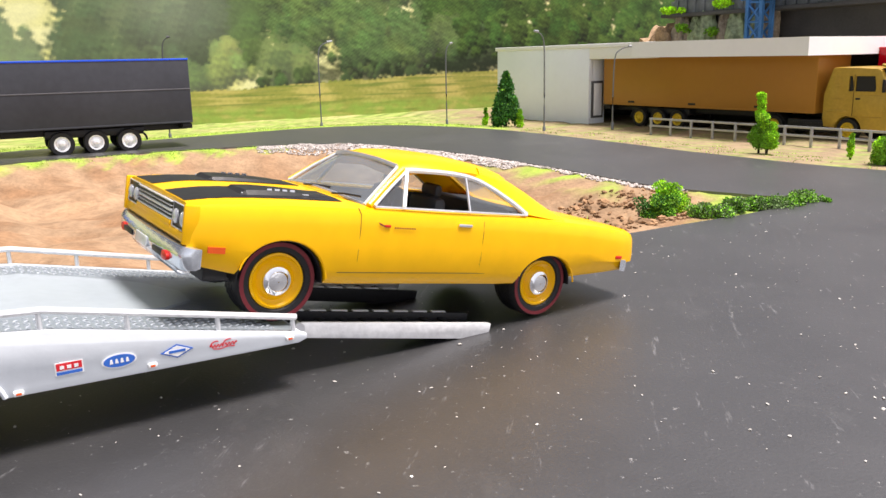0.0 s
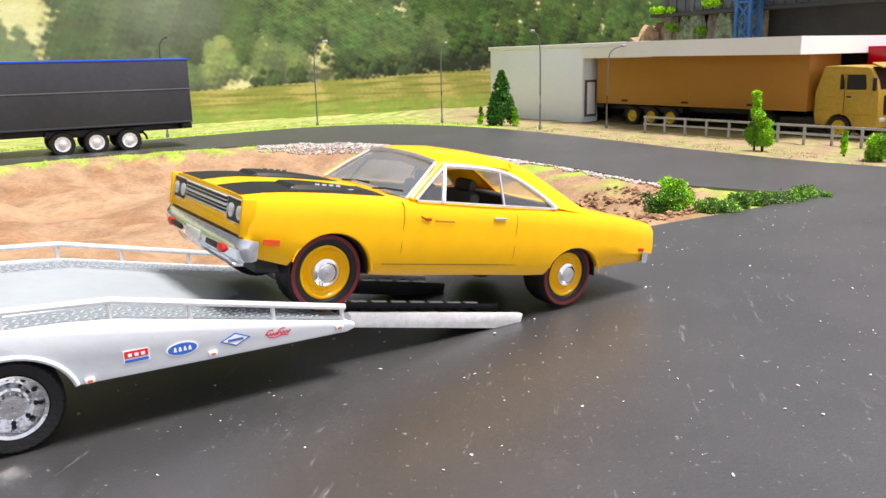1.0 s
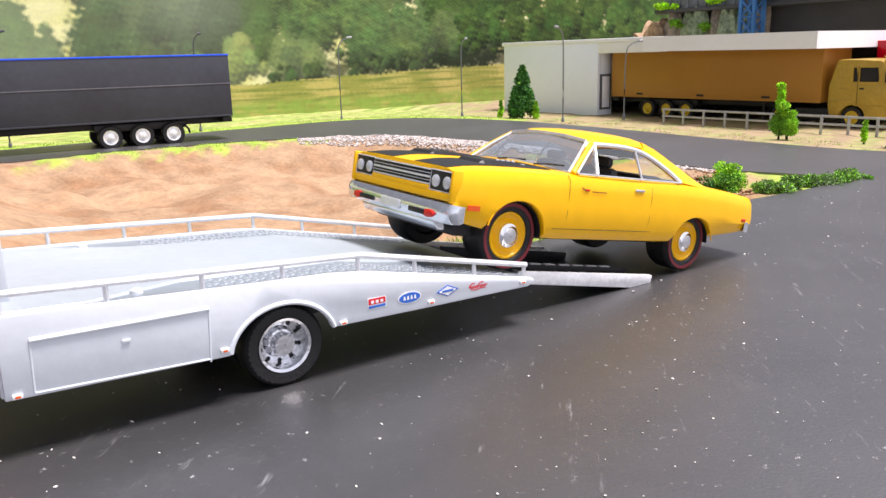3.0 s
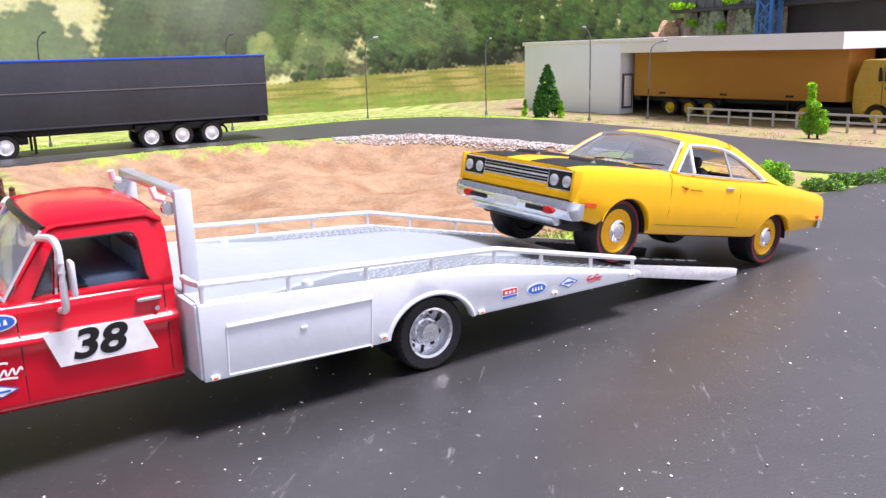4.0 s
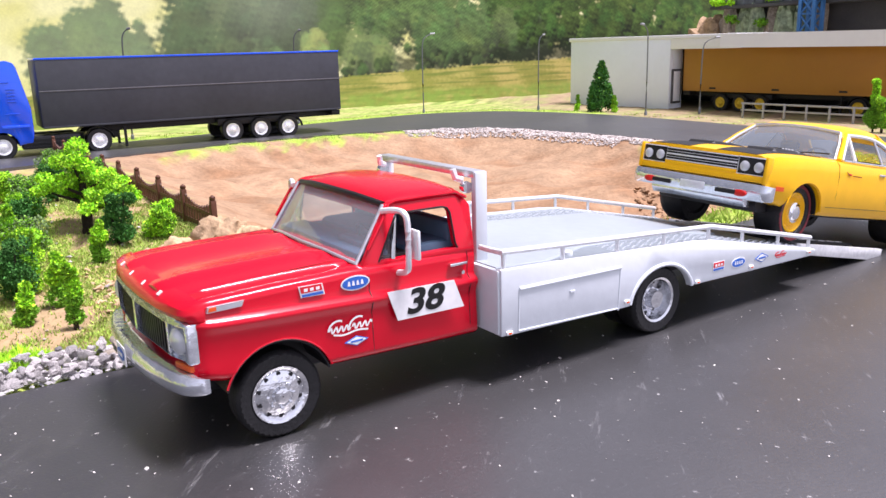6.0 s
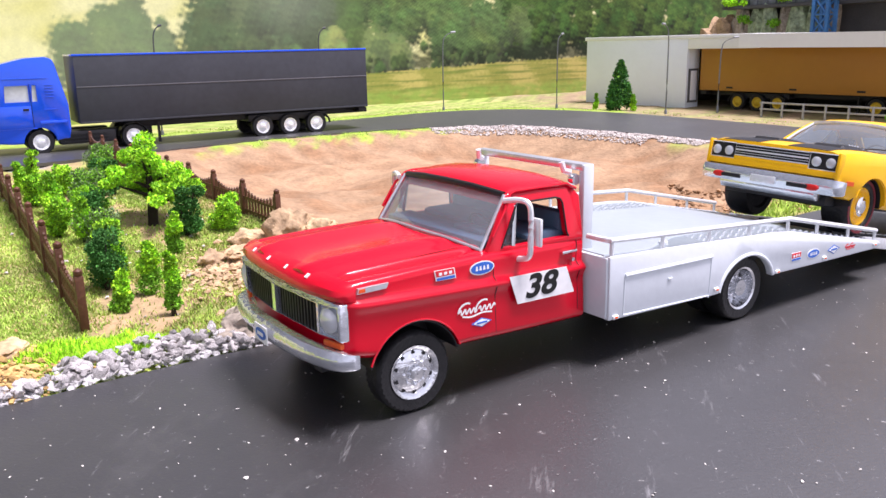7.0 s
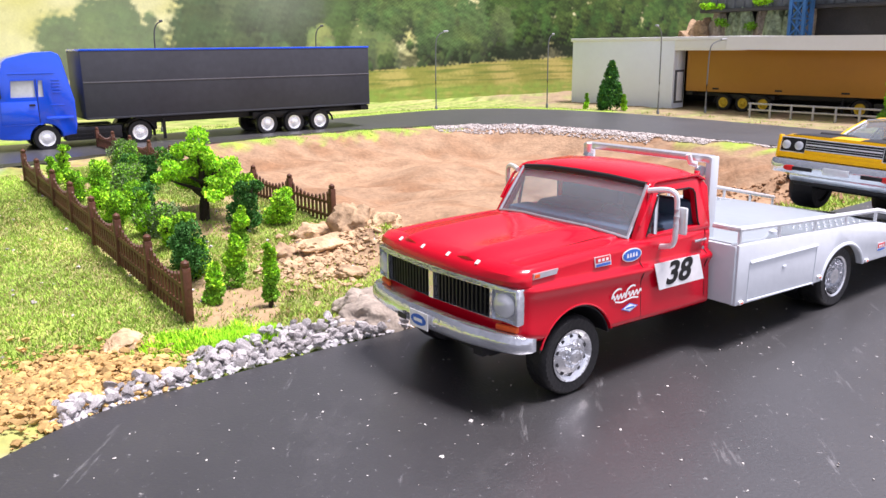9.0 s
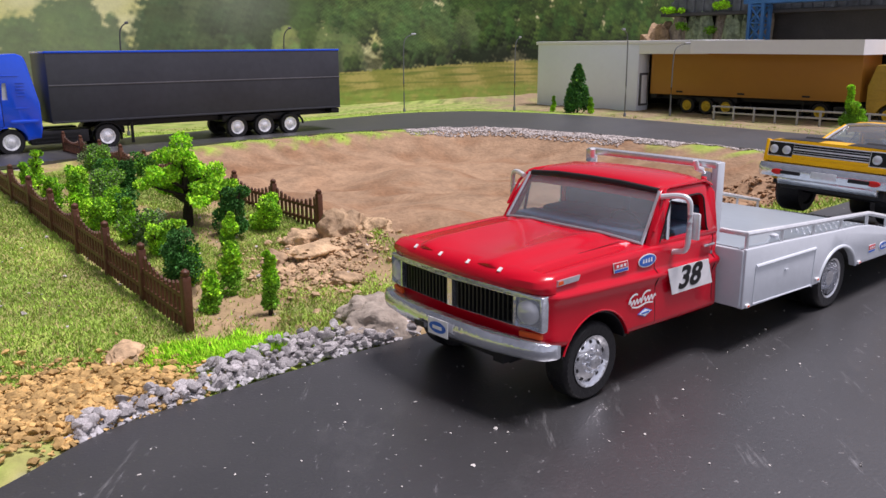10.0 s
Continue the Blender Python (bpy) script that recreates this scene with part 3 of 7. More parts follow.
def backdrop():
    """A flat printed landscape board: fields, woods and hazy yellow hills."""
    s = np.concatenate([np.arange(-60, -30, 0.5), np.arange(-30, 34, 0.095), np.arange(34, 62, 0.5)])
    z = np.concatenate([np.arange(-1.0, 7.0, 0.07), np.arange(7.0, 9.2, 0.4)])
    A, Z = np.meshgrid(s, z)
    r = np.random.RandomState(5)
    C = np.empty(A.shape + (3,))
    w1, w2 = waves(A, Z * 2.5, 4.0, 11), waves(A, Z * 3.0, 1.3, 12)
    w3 = waves(A, Z * 2.0, 0.6, 13)

    def lay(c, f):
        nonlocal C
        C = C * (1 - f[..., None]) + np.array(c) * f[..., None]
    # far hills in pale yellow and hazy green
    C[:] = (0.76, 0.72, 0.3)
    lay((0.88, 0.84, 0.5), np.clip(0.5 + 0.6 * w1, 0, 0.8))
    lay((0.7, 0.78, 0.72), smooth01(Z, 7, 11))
    # woods: rows of crowns from far to near, each with a sunlit top
    def wood(s0, s1, top, base, size, tone, n, hazy):
        for i in range(n):
            cx = r.uniform(s0, s1)
            cz = top(cx) + (base(cx) - top(cx)) * (i / n) + r.uniform(-0.3, 0.3)
            rad = size * r.choice((0.5, 0.8, 1.0, 1.5)) * r.uniform(0.8, 1.2)
            asp = r.uniform(0.95, 1.7)
            dx, dz = (A - cx) / rad, (Z - cz) / (rad * asp)
            sel = (np.abs(dx) < 1.35) & (np.abs(dz) < 1.35)
            if not sel.any():
                continue
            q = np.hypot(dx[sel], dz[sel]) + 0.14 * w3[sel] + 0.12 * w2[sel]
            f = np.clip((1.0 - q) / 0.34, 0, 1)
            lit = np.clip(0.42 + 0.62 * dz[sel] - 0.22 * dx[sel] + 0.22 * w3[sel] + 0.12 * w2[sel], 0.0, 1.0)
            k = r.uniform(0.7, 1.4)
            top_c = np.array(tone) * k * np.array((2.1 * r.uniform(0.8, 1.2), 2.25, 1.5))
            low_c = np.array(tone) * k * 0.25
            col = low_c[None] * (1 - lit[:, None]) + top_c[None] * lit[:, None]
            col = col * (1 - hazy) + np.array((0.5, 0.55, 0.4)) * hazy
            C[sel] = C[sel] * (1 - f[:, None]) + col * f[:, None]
    dk = (0.05, 0.088, 0.025)
    hem = lambda a: float(np.interp(a, (-60, -20, -4.6, 2.2, 9.9, 15, 62), (1.3, 1.3, 1.45, 1.73, 1.98, 2.1, 2.2)))
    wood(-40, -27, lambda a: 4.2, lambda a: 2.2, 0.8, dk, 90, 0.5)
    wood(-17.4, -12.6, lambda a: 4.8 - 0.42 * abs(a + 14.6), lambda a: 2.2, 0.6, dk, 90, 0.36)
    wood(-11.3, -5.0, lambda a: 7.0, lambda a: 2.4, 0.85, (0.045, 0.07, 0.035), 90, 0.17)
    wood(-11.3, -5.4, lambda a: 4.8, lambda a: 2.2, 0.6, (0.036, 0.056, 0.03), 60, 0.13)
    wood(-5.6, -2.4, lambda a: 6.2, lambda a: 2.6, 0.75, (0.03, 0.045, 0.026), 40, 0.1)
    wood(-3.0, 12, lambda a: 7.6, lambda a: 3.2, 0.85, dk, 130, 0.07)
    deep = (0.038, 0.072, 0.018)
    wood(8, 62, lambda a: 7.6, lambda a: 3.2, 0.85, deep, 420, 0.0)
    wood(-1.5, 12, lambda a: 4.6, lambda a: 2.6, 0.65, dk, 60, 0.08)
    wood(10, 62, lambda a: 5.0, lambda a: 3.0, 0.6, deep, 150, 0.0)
    C = C * (1 + 0.22 * waves(A, Z * 1.2, 0.3, 17) + 0.2 * waves(A, Z, 0.8, 18))[..., None] ** (A > -2)[..., None]
    # shaded foot of the wood
    HEM = np.interp(A, (-60, -20, -4.6, 2.2, 9.9, 15, 62), (1.3, 1.3, 1.45, 1.73, 1.98, 2.1, 2.2))
    foot = np.exp(-((Z - HEM - 0.35 - 0.25 * w2) / (0.55 + 0.2 * w1)) ** 2) * smooth01(A, -1.0, 2.0)
    lay((0.014, 0.024, 0.01), np.clip(foot, 0, 0.85))
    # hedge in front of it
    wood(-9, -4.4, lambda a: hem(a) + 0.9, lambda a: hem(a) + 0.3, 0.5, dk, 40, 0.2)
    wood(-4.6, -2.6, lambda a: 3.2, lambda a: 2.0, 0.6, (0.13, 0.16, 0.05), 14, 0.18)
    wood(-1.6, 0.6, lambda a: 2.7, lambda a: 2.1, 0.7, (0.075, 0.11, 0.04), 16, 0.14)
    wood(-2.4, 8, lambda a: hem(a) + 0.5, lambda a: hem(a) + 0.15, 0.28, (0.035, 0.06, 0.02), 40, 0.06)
    # meadow
    inm = smooth01(HEM + 0.05 * w3 - Z, 0.0, 0.07)
    lay((0.34, 0.34, 0.075), inm)
    lay((0.6, 0.5, 0.16), inm * np.clip(0.35 + 1.0 * waves(A * 0.3, Z * 2.4, 1.3, 14) + 0.35 * w3, 0, 0.9))
    lay((0.17, 0.24, 0.045), inm * np.clip(1.3 * waves(A * 0.34, Z * 2.6, 1.0, 15) + 0.3 * w3 - 0.25, 0, 0.8))
    lay((0.3, 0.43, 0.08), smooth01(-Z, -0.75, -0.3) * np.clip(0.7 + 0.4 * w2, 0, 0.9))
    # soft glare on the board, painted into its colours
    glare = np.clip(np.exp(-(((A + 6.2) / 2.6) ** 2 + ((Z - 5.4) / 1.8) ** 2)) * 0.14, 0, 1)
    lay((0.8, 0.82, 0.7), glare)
    ny, nx = A.shape
    h = radians(BH)
    P = np.stack([(BX + A * math.cos(h)) * S, (BY + A * math.sin(h)) * S, Z * S], -1).reshape(-1, 3)
    back = P + np.array((-math.sin(h), math.cos(h), 0)) * 0.2 * S
    idx = np.arange(nx * ny).reshape(ny, nx)
    faces = np.stack([idx[:-1, :-1], idx[:-1, 1:], idx[1:, 1:], idx[1:, :-1]], -1).reshape(-1, 4).tolist()
    o = nx * ny
    corner = [idx[0, 0], idx[0, -1], idx[-1, -1], idx[-1, 0]]
    bc = [back[i] for i in corner]
    verts = P.tolist() + [list(b) for b in bc]
    faces.append([o + 3, o + 2, o + 1, o])
    me = bpy.data.meshes.new("backdrop")
    me.from_pydata(verts, [], faces)
    at = me.color_attributes.new("tone", "FLOAT_COLOR", "POINT")
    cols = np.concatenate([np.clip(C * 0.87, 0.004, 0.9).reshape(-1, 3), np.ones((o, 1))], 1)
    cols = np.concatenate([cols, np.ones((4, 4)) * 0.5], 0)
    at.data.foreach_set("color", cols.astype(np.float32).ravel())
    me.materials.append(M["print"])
    return tagged(new("backdrop", me), "printed landscape board with meadow and green woods", "backdrop", kind="structure")


ground()
road()
backdrop()


# ---- wheels ----
def wheel(parent, x, y, z, r, w, side, style):
    """A wheel whose outer face looks along side (+1 or -1 in y)."""
    c = (x, y, z)
    b = bmesh.new()
    ri = {"truck": 0.66, "dual": 0.66, "car": 0.68, "semi": 0.62, "goldrim": 0.62}[style] * r
    prof = [(0.005, -0.42), (ri * 0.9, -0.42), (ri, -0.5), (r * 0.93, -0.5), (r * 0.985, -0.4), (r, -0.25), (r, 0.25), (r * 0.985, 0.4), (r * 0.93, 0.5), (ri * 1.05, 0.47), (ri, 0.42)]
    lathe(b, [(q, side * a * w) for q, a in prof], c, 80 if style in ("truck", "dual", "car") else 36, "y", False)
    if style in ("truck", "dual", "car"):
        for i, v in enumerate(b.verts):
            if i // 80 in (4, 8) and i % 2:
                v.co.x, v.co.z = x + (v.co.x - x) * 0.965, z + (v.co.z - z) * 0.965
    hub = bmesh.new()
    paint = M["bright"]
    if style == "truck":
        lathe(hub, [(ri * 1.0, side * 0.36 * w), (ri * 1.0, side * 0.49 * w), (ri * 0.9, side * 0.47 * w), (ri * 0.8, side * 0.36 * w), (ri * 0.66, side * 0.42 * w), (ri * 0.46, side * 0.47 * w), (ri * 0.4, side * 0.42 * w), (ri * 0.3, side * 0.44 * w), (ri * 0.27, side * 0.62 * w), (ri * 0.18, side * 0.66 * w), (0.005, side * 0.66 * w)], c, 40, "y", False)
    elif style == "dual":
        lathe(hub, [(ri * 1.0, side * 0.36 * w), (ri * 1.0, side * 0.48 * w), (ri * 0.9, side * 0.44 * w), (ri * 0.87, side * 0.12 * w), (ri * 0.8, side * -0.12 * w), (ri * 0.6, side * -0.08 * w), (ri * 0.5, side * 0.12 * w), (ri * 0.42, side * 0.14 * w), (ri * 0.37, side * 0.44 * w), (ri * 0.25, side * 0.44 * w), (0.005, side * 0.44 * w)], c, 40, "y", False)
    elif style == "car":
        paint = M["yellow"]
        lathe(hub, [(ri * 0.97, side * 0.3 * w), (ri * 0.98, side * 0.43 * w), (ri * 0.9, side * 0.45 * w), (ri * 0.82, side * 0.36 * w), (ri * 0.7, side * 0.33 * w), (ri * 0.55, side * 0.42 * w), (ri * 0.42, side * 0.4 * w), (0.005, side * 0.4 * w)], c, 40, "y", False)
    else:
        paint = M["rim_silver"] if style == "semi" else M["gold_rim"]
        lathe(hub, [(ri * 1.0, side * 0.3 * w), (ri * 1.0, side * 0.48 * w), (ri * 0.88, side * 0.46 * w), (ri * 0.75, side * 0.3 * w), (ri * 0.5, side * 0.34 * w), (ri * 0.42, side * 0.5 * w), (ri * 0.2, side * 0.56 * w), (0.005, side * 0.56 * w)], c, 28, "y", False)
    rim = part("wheel", hub, paint, parent)
    part("tyre", b, M["rubber"], rim)
    if style in ("truck", "dual"):
        n, rr, oy = (8, 0.36, 0.46) if style == "truck" else (8, 0.38, 0.14)
        for i in range(n):
            t = 2 * math.pi * i / n
            k = bmesh.new()
            lathe(k, [(0.014, side * (oy - 0.08) * w), (0.014, side * (oy + 0.06) * w), (0.006, side * (oy + 0.09) * w)], (x + rr * ri * 1.25 * math.cos(t), y, z + rr * ri * 1.25 * math.sin(t)), 8)
            part("wheel_nut", k, M["chrome"], rim)
        for i in range(10):
            t = 2 * math.pi * (i + 0.5) / 10
            k = bmesh.new()
            lathe(k, [(0.018, side * -0.2 * w), (0.018, side * (0.405 if style == "truck" else -0.075) * w)], (x + 0.73 * ri * math.cos(t), y, z + 0.73 * ri * math.sin(t)), 10)
            part("rim_slot", k, M["black"], rim, "dark slot in the rim")
    if style == "car":
        k = bmesh.new()
        lathe(k, [(ri * 0.52, side * 0.4 * w), (ri * 0.5, side * 0.47 * w), (ri * 0.36, side * 0.5 * w), (ri * 0.33, side * 0.53 * w), (ri * 0.2, side * 0.55 * w), (0.005, side * 0.56 * w)], c, 28, "y", False)
        part("hubcap", k, M["chrome"], rim, "small polished hubcap")
        k = bmesh.new()
        lathe(k, [(r * 0.83, side * 0.46 * w), (r * 0.83, side * 0.507 * w), (r * 0.925, side * 0.509 * w), (r * 0.925, side * 0.46 * w)], c, 40, "y", False)
        part("redline", k, M["redline"], rim, "thin dark red sidewall stripe")
    return rim


M["gold_rim"] = shade("gold_rim", (0.6, 0.42, 0.03), 0.35, 0.3, 0.05, 0.3)


# ---- ramp truck ----
def oval_logo(parent, cx, cz, rx, rz, y):
    o = part("logo_sticker", side_decal(ellipse(cx, cz, rx, rz), y), M["decal_white"], parent, "white-rimmed blue oval sticker")
    part("blue_oval", side_decal(ellipse(cx, cz, rx * 0.9, rz * 0.84), y + 0.003), M["decal_blue"], o)
    b = bmesh.new()
    for k in range(4):
        x = cx + rx * (0.45 - 0.3 * k)
        slab(b, [(x - 0.1 * rx, y + 0.006, cz - rz * 0.3), (x + 0.1 * rx, y + 0.006, cz - rz * 0.3), (x + 0.06 * rx, y + 0.006, cz + rz * 0.3), (x - 0.04 * rx, y + 0.006, cz + rz * 0.35)], (0, 0.003, 0))
    part("white_bars", b, M["decal_white"], o)


def block_logo(parent, cx, cz, hx, hz, y, lean=0.0):
    q = lambda dx, dz: (cx + dx + lean * dz, cz + dz)
    o = part("logo_sticker", side_decal([q(-hx, -hz), q(hx, -hz * 0.9), q(hx, hz), q(-hx, hz * 0.9)], y), M["decal_white"], parent, "red, white and blue block sticker")
    part("red_field", side_decal([q(-hx * 0.9, -hz * 0.2), q(hx * 0.9, -hz * 0.2), q(hx * 0.9, hz * 0.88), q(-hx * 0.9, hz * 0.85)], y + 0.003), M["decal_red"], o)
    part("blue_field", side_decal([q(-hx * 0.9, -hz * 0.85), q(hx * 0.9, -hz * 0.85), q(hx * 0.9, -hz * 0.42), q(-hx * 0.9, -hz * 0.42)], y + 0.003), M["decal_blue"], o)
    b = bmesh.new()
    for k in range(3):
        x = cx + hx * (0.5 - 0.5 * k)
        slab(b, [(x - 0.15 * hx, y + 0.006, cz), (x + 0.15 * hx, y + 0.006, cz), (x + 0.15 * hx, y + 0.006, cz + hz * 0.5), (x - 0.15 * hx, y + 0.006, cz + hz * 0.5)], (0, 0.003, 0))
    part("white_bars", b, M["decal_white"], o)


def diamond_logo(parent, cx, cz, hx, hz, y):
    d = lambda k: [(cx - hx * k, cz), (cx, cz - hz * k), (cx + hx * k, cz), (cx, cz + hz * k)]
    o = part("logo_sticker", side_decal(d(1), y), M["decal_blue"], parent, "blue and white diamond sticker")
    part("white_diamond", side_decal(d(0.8), y + 0.003), M["decal_white"], o)
    part("blue_bar", side_decal([(cx - hx * 0.5, cz - hz * 0.18), (cx + hx * 0.5, cz - hz * 0.18), (cx + hx * 0.5, cz + hz * 0.18), (cx - hx * 0.5, cz + hz * 0.18)], y + 0.006), M["decal_blue"], o)


def script_logo(parent, cx, cz, hx, hz, y, material, label):
    """A flowing script mark, drawn as plain crescents, ripples and a swash."""
    b = bmesh.new()

    def stroke(line, w):
        for i, ((x0, z0), (x1, z1)) in enumerate(zip(line, line[1:])):
            d = Vector((x1 - x0, z1 - z0)).normalized() * w
            o = y + 0.0004 * (i % 2)
            slab(b, [(x0 - d.y, o, z0 + d.x), (x1 - d.y, o, z1 + d.x), (x1 + d.y, o, z1 - d.x), (x0 + d.y, o, z0 - d.x)], (0, 0.003, 0))

    def bow(u, v, rx, rz, t0, t1, w):
        # the near side reads towards -x, so the mark runs that way
        pts = [(cx - hx * (u + rx * math.cos(t)) - 0.3 * hz * (v + rz * math.sin(t)), cz + hz * (v + rz * math.sin(t))) for t in np.linspace(t0, t1, 14)]
        stroke(pts, w)
    for u in (-0.62, 0.3):
        bow(u, 0.05, 0.34, 0.8, 1.0, 3.4, 0.1 * hz)
    for u0, u1, n in ((-0.92, 0.02, 4), (0.1, 0.98, 3.5)):
        wave = [(u0 + (u1 - u0) * k, -0.12 + 0.3 * math.sin(k * n * 6.283)) for k in np.linspace(0, 1, 48)]
        stroke([(cx - hx * u - 0.3 * hz * v, cz + hz * v) for u, v in wave], 0.085 * hz)
    tail = spline([(cx + hx * 0.75, cz - hz * 0.62), (cx + hx * 0.3, cz - hz * 0.85), (cx - hx * 0.3, cz - hz * 0.62), (cx - hx * 0.8, cz - hz * 0.78)], 5)
    stroke(tail, 0.09 * hz)
    part("script_sticker", b, material, parent, label)


def ramp_truck():
    tr = thing("ramp_truck", "red and white diecast ramp truck with race number on its door", "toy truck")
    RW = 0.357
    # lower cab and front end
    side = curve1([(2.17, 0.985), (2.6, 1.01), (3.3, 1.03), (4.2, 1.035), (4.68, 1.025), (4.75, 1.01), (4.79, 0.97)])
    top = curve1([(2.17, 1.21), (3.2, 1.235), (3.35, 1.245), (4.0, 1.24), (4.6, 1.22), (4.76, 1.2), (4.84, 1.14)])
    low = curve1([(2.17, 0.435), (3.3, 0.49), (3.6, 0.5), (4.0, 0.52), (4.55, 0.6), (4.84, 0.64)])
    crown = curve1([(2.2, 0.02), (3.3, 0.03), (3.4, 0.034), (3.6, 0.042), (4.5, 0.042), (4.84, 0.03)])
    rings = []
    for x in [2.17, 2.21, 2.5, 2.8, 3.1, 3.3, 3.38, 3.45, 3.6, 3.75, 3.9, 4.05, 4.2, 4.35, 4.5, 4.6, 4.68, 4.74, 4.775, 4.79]:
        s, t, lo, cr = side(x), top(x), low(x), crown(x)
        crease = 0.95 + 0.11 * max(0.0, (x - 2.4) / 2.35)
        f = min(1, max(0, (x - 3.3) / 0.3))
        half = [(s * 0.55, lo), (s - 0.06, lo), (s - 0.024, lo + 0.035), (s - 0.02, lo + 0.07), (s - 0.03, 0.74), (s - 0.036, crease - 0.12), (s - 0.022, crease - 0.07), (s - 0.002, crease - 0.034), (s + 0.002, crease - 0.012), (s - 0.014, crease + 0.01), (s - 0.046, crease + 0.03),
                (s - 0.058, crease + 0.055), (s - 0.05, t - 0.07), (s - 0.058, t - 0.03), (s - 0.085, t - 0.008), (s - 0.13, t - 0.004 * f), (s * 0.79, t - 0.02 * f), (s * 0.755, t - 0.034 * f), (s * 0.74, t + 0.3 * cr), (s * 0.7, t + cr * 0.7), (s * 0.58, t + cr * 0.55), (s * 0.5, t + cr * 0.95 + 0.012 * f), (s * 0.44, t + cr * 1.2 + 0.026 * f), (s * 0.38, t + cr * 1.25 + 0.022 * f), (s * 0.22, t + cr * 1.1 - 0.004 * f), (0.0, t + cr * 1.1 - 0.006 * f)]
        ring = [(x, y, z) for y, z in half] + [(x, -y, z) for y, z in half[-2::-1]]
        rings.append(ring)
    bm = bmesh.new()
    loft(bm, rings)
    bm = carve(bm, [drum(4.06, 0.365, 0.45, 0.55, 1.3), drum(4.06, 0.365, 0.45, -1.3, -0.55)])
    body = part("body", bm, M["red"], tr, "glossy red cab and bonnet", 50)
    # arch lips
    for sd in (1, -1):
        b = bmesh.new()
        tube(b, [(4.06 + 0.455 * math.cos(t), sd * 1.002, 0.365 + 0.455 * math.sin(t)) for t in np.linspace(0.35, 2.8, 18)], 0.009, 6)
        part("wheel_arch_lip", b, M["red"], tr)
        b = bmesh.new()
        ring = [(4.06 + 0.44 * math.cos(t), 0.365 + 0.44 * math.sin(t)) for t in np.linspace(0.28, 2.86, 20)]
        prism(b, ring + [(4.06 + (x - 4.06) * 0.97, 0.37 + (z - 0.37) * 0.97) for x, z in ring[::-1]], sd * 0.5, sd * 0.98)
        slab(b, [(x0, sd * 0.56, z0) for x0, z0 in ring], (0, -sd * 0.02, 0))
        part("wheel_well", b, M["black"], tr)
    # bonnet panel edges
    for sd in (1, -1):
        b = bmesh.new()
        tube(b, [(3.45, sd * 0.74, 1.278), (4.0, sd * 0.74, 1.262), (4.55, sd * 0.72, 1.228)], 0.003, 6)
        part("bonnet_seam", b, M["red_seam"], tr)
    # door seams
    for x in (3.25, 2.25):
        b = bmesh.new()
        k = side(x)
        cz = 0.95 + 0.11 * max(0.0, (x - 2.4) / 2.35)
        tube(b, [(x, k - 0.022, 0.54), (x, k - 0.03, 0.74), (x, k - 0.036, cz - 0.12), (x, k - 0.002, cz - 0.034), (x, k - 0.014, cz + 0.01), (x, k - 0.058, cz + 0.055), (x, k - 0.05, 1.15), (x, k - 0.06, 1.2)], 0.004, 6)
        part("door_seam", b, M["satin_black"], tr)
    b = bmesh.new()
    tube(b, [(3.25, 1.004, 0.56), (2.25, 0.965, 0.52)], 0.004, 6)
    part("door_seam", b, M["satin_black"], tr)
    # roof and cab uprights
    rt = 0.8
    HOLE = [(3.13, 1.25), (2.95, 1.575), (2.925, 1.605), (2.89, 1.615), (2.46, 1.612), (2.415, 1.598), (2.395, 1.56), (2.365, 1.29), (2.345, 1.25)]
    lean = lambda z: 0.905 - 0.11 * (z - 1.22) - 0.5 * max(0.0, z - 1.58)
    b = bmesh.new()
    rr = []
    for x, dz, k in [(3.01, -0.06, 0.95), (2.97, -0.02, 0.98), (2.88, 0.012, 1.0), (2.7, 0.028, 1.0), (2.45, 0.028, 1.0), (2.3, 0.01, 0.99), (2.2, -0.02, 0.98), (2.16, -0.08, 0.97)]:
        zc = 1.705 + dz
        half = [(0, zc - 0.045), (rt * k - 0.1, zc - 0.05), (rt * k + 0.012, zc - 0.06), (rt * k + 0.02, zc - 0.03), (rt * k - 0.03, zc + 0.005), (rt * k - 0.12, zc + 0.03), (rt * k * 0.5, zc + 0.052), (0, zc + 0.06)]
        rr.append([(x, y, z) for y, z in half] + [(x, -y, z) for y, z in half[-2:0:-1]])
    loft(b, rr)
    part("roof", b, M["red"], tr, "red cab roof")
    b = bmesh.new()
    tube(b, [(2.985, -0.79, 1.685), (3.04, -0.4, 1.722), (3.055, 0, 1.73), (3.04, 0.4, 1.722), (2.985, 0.79, 1.685)], 0.03, 8)
    part("windscreen_visor", b, M["satin_black"], tr, "black strip over the windscreen")
    for sd in (1, -1):
        b = bmesh.new()
        prism(b, [(3.30, 1.205), (3.14, 1.48), (2.995, 1.69), (2.93, 1.715), (2.24, 1.715), (2.175, 1.6), (2.165, 1.205)], -0.03, 0.03, 0.012)
        hole = bmesh.new()
        prism(hole, HOLE, -0.2, 0.2)
        b = carve(b, [hole])
        for v in b.verts:
            v.co.y = sd * (lean(v.co.z) + v.co.y)
        part("door_frame", b, M["red"], tr, "red door frame round the side window", 32)
        b = bmesh.new()
        tube(b, [(x, sd * (lean(z) + 0.03), z) for x, z in HOLE], 0.009, 6)
        part("window_trim", b, M["satin_black"], tr)
        b = bmesh.new()
        tube(b, [(3.22, sd * 0.925, 1.36), (3.06, sd * 0.91, 1.6), (2.97, sd * 0.85, 1.7), (2.9, sd * 0.838, 1.715), (2.3, sd * 0.838, 1.715), (2.19, sd * 0.85, 1.66)], 0.014, 6)
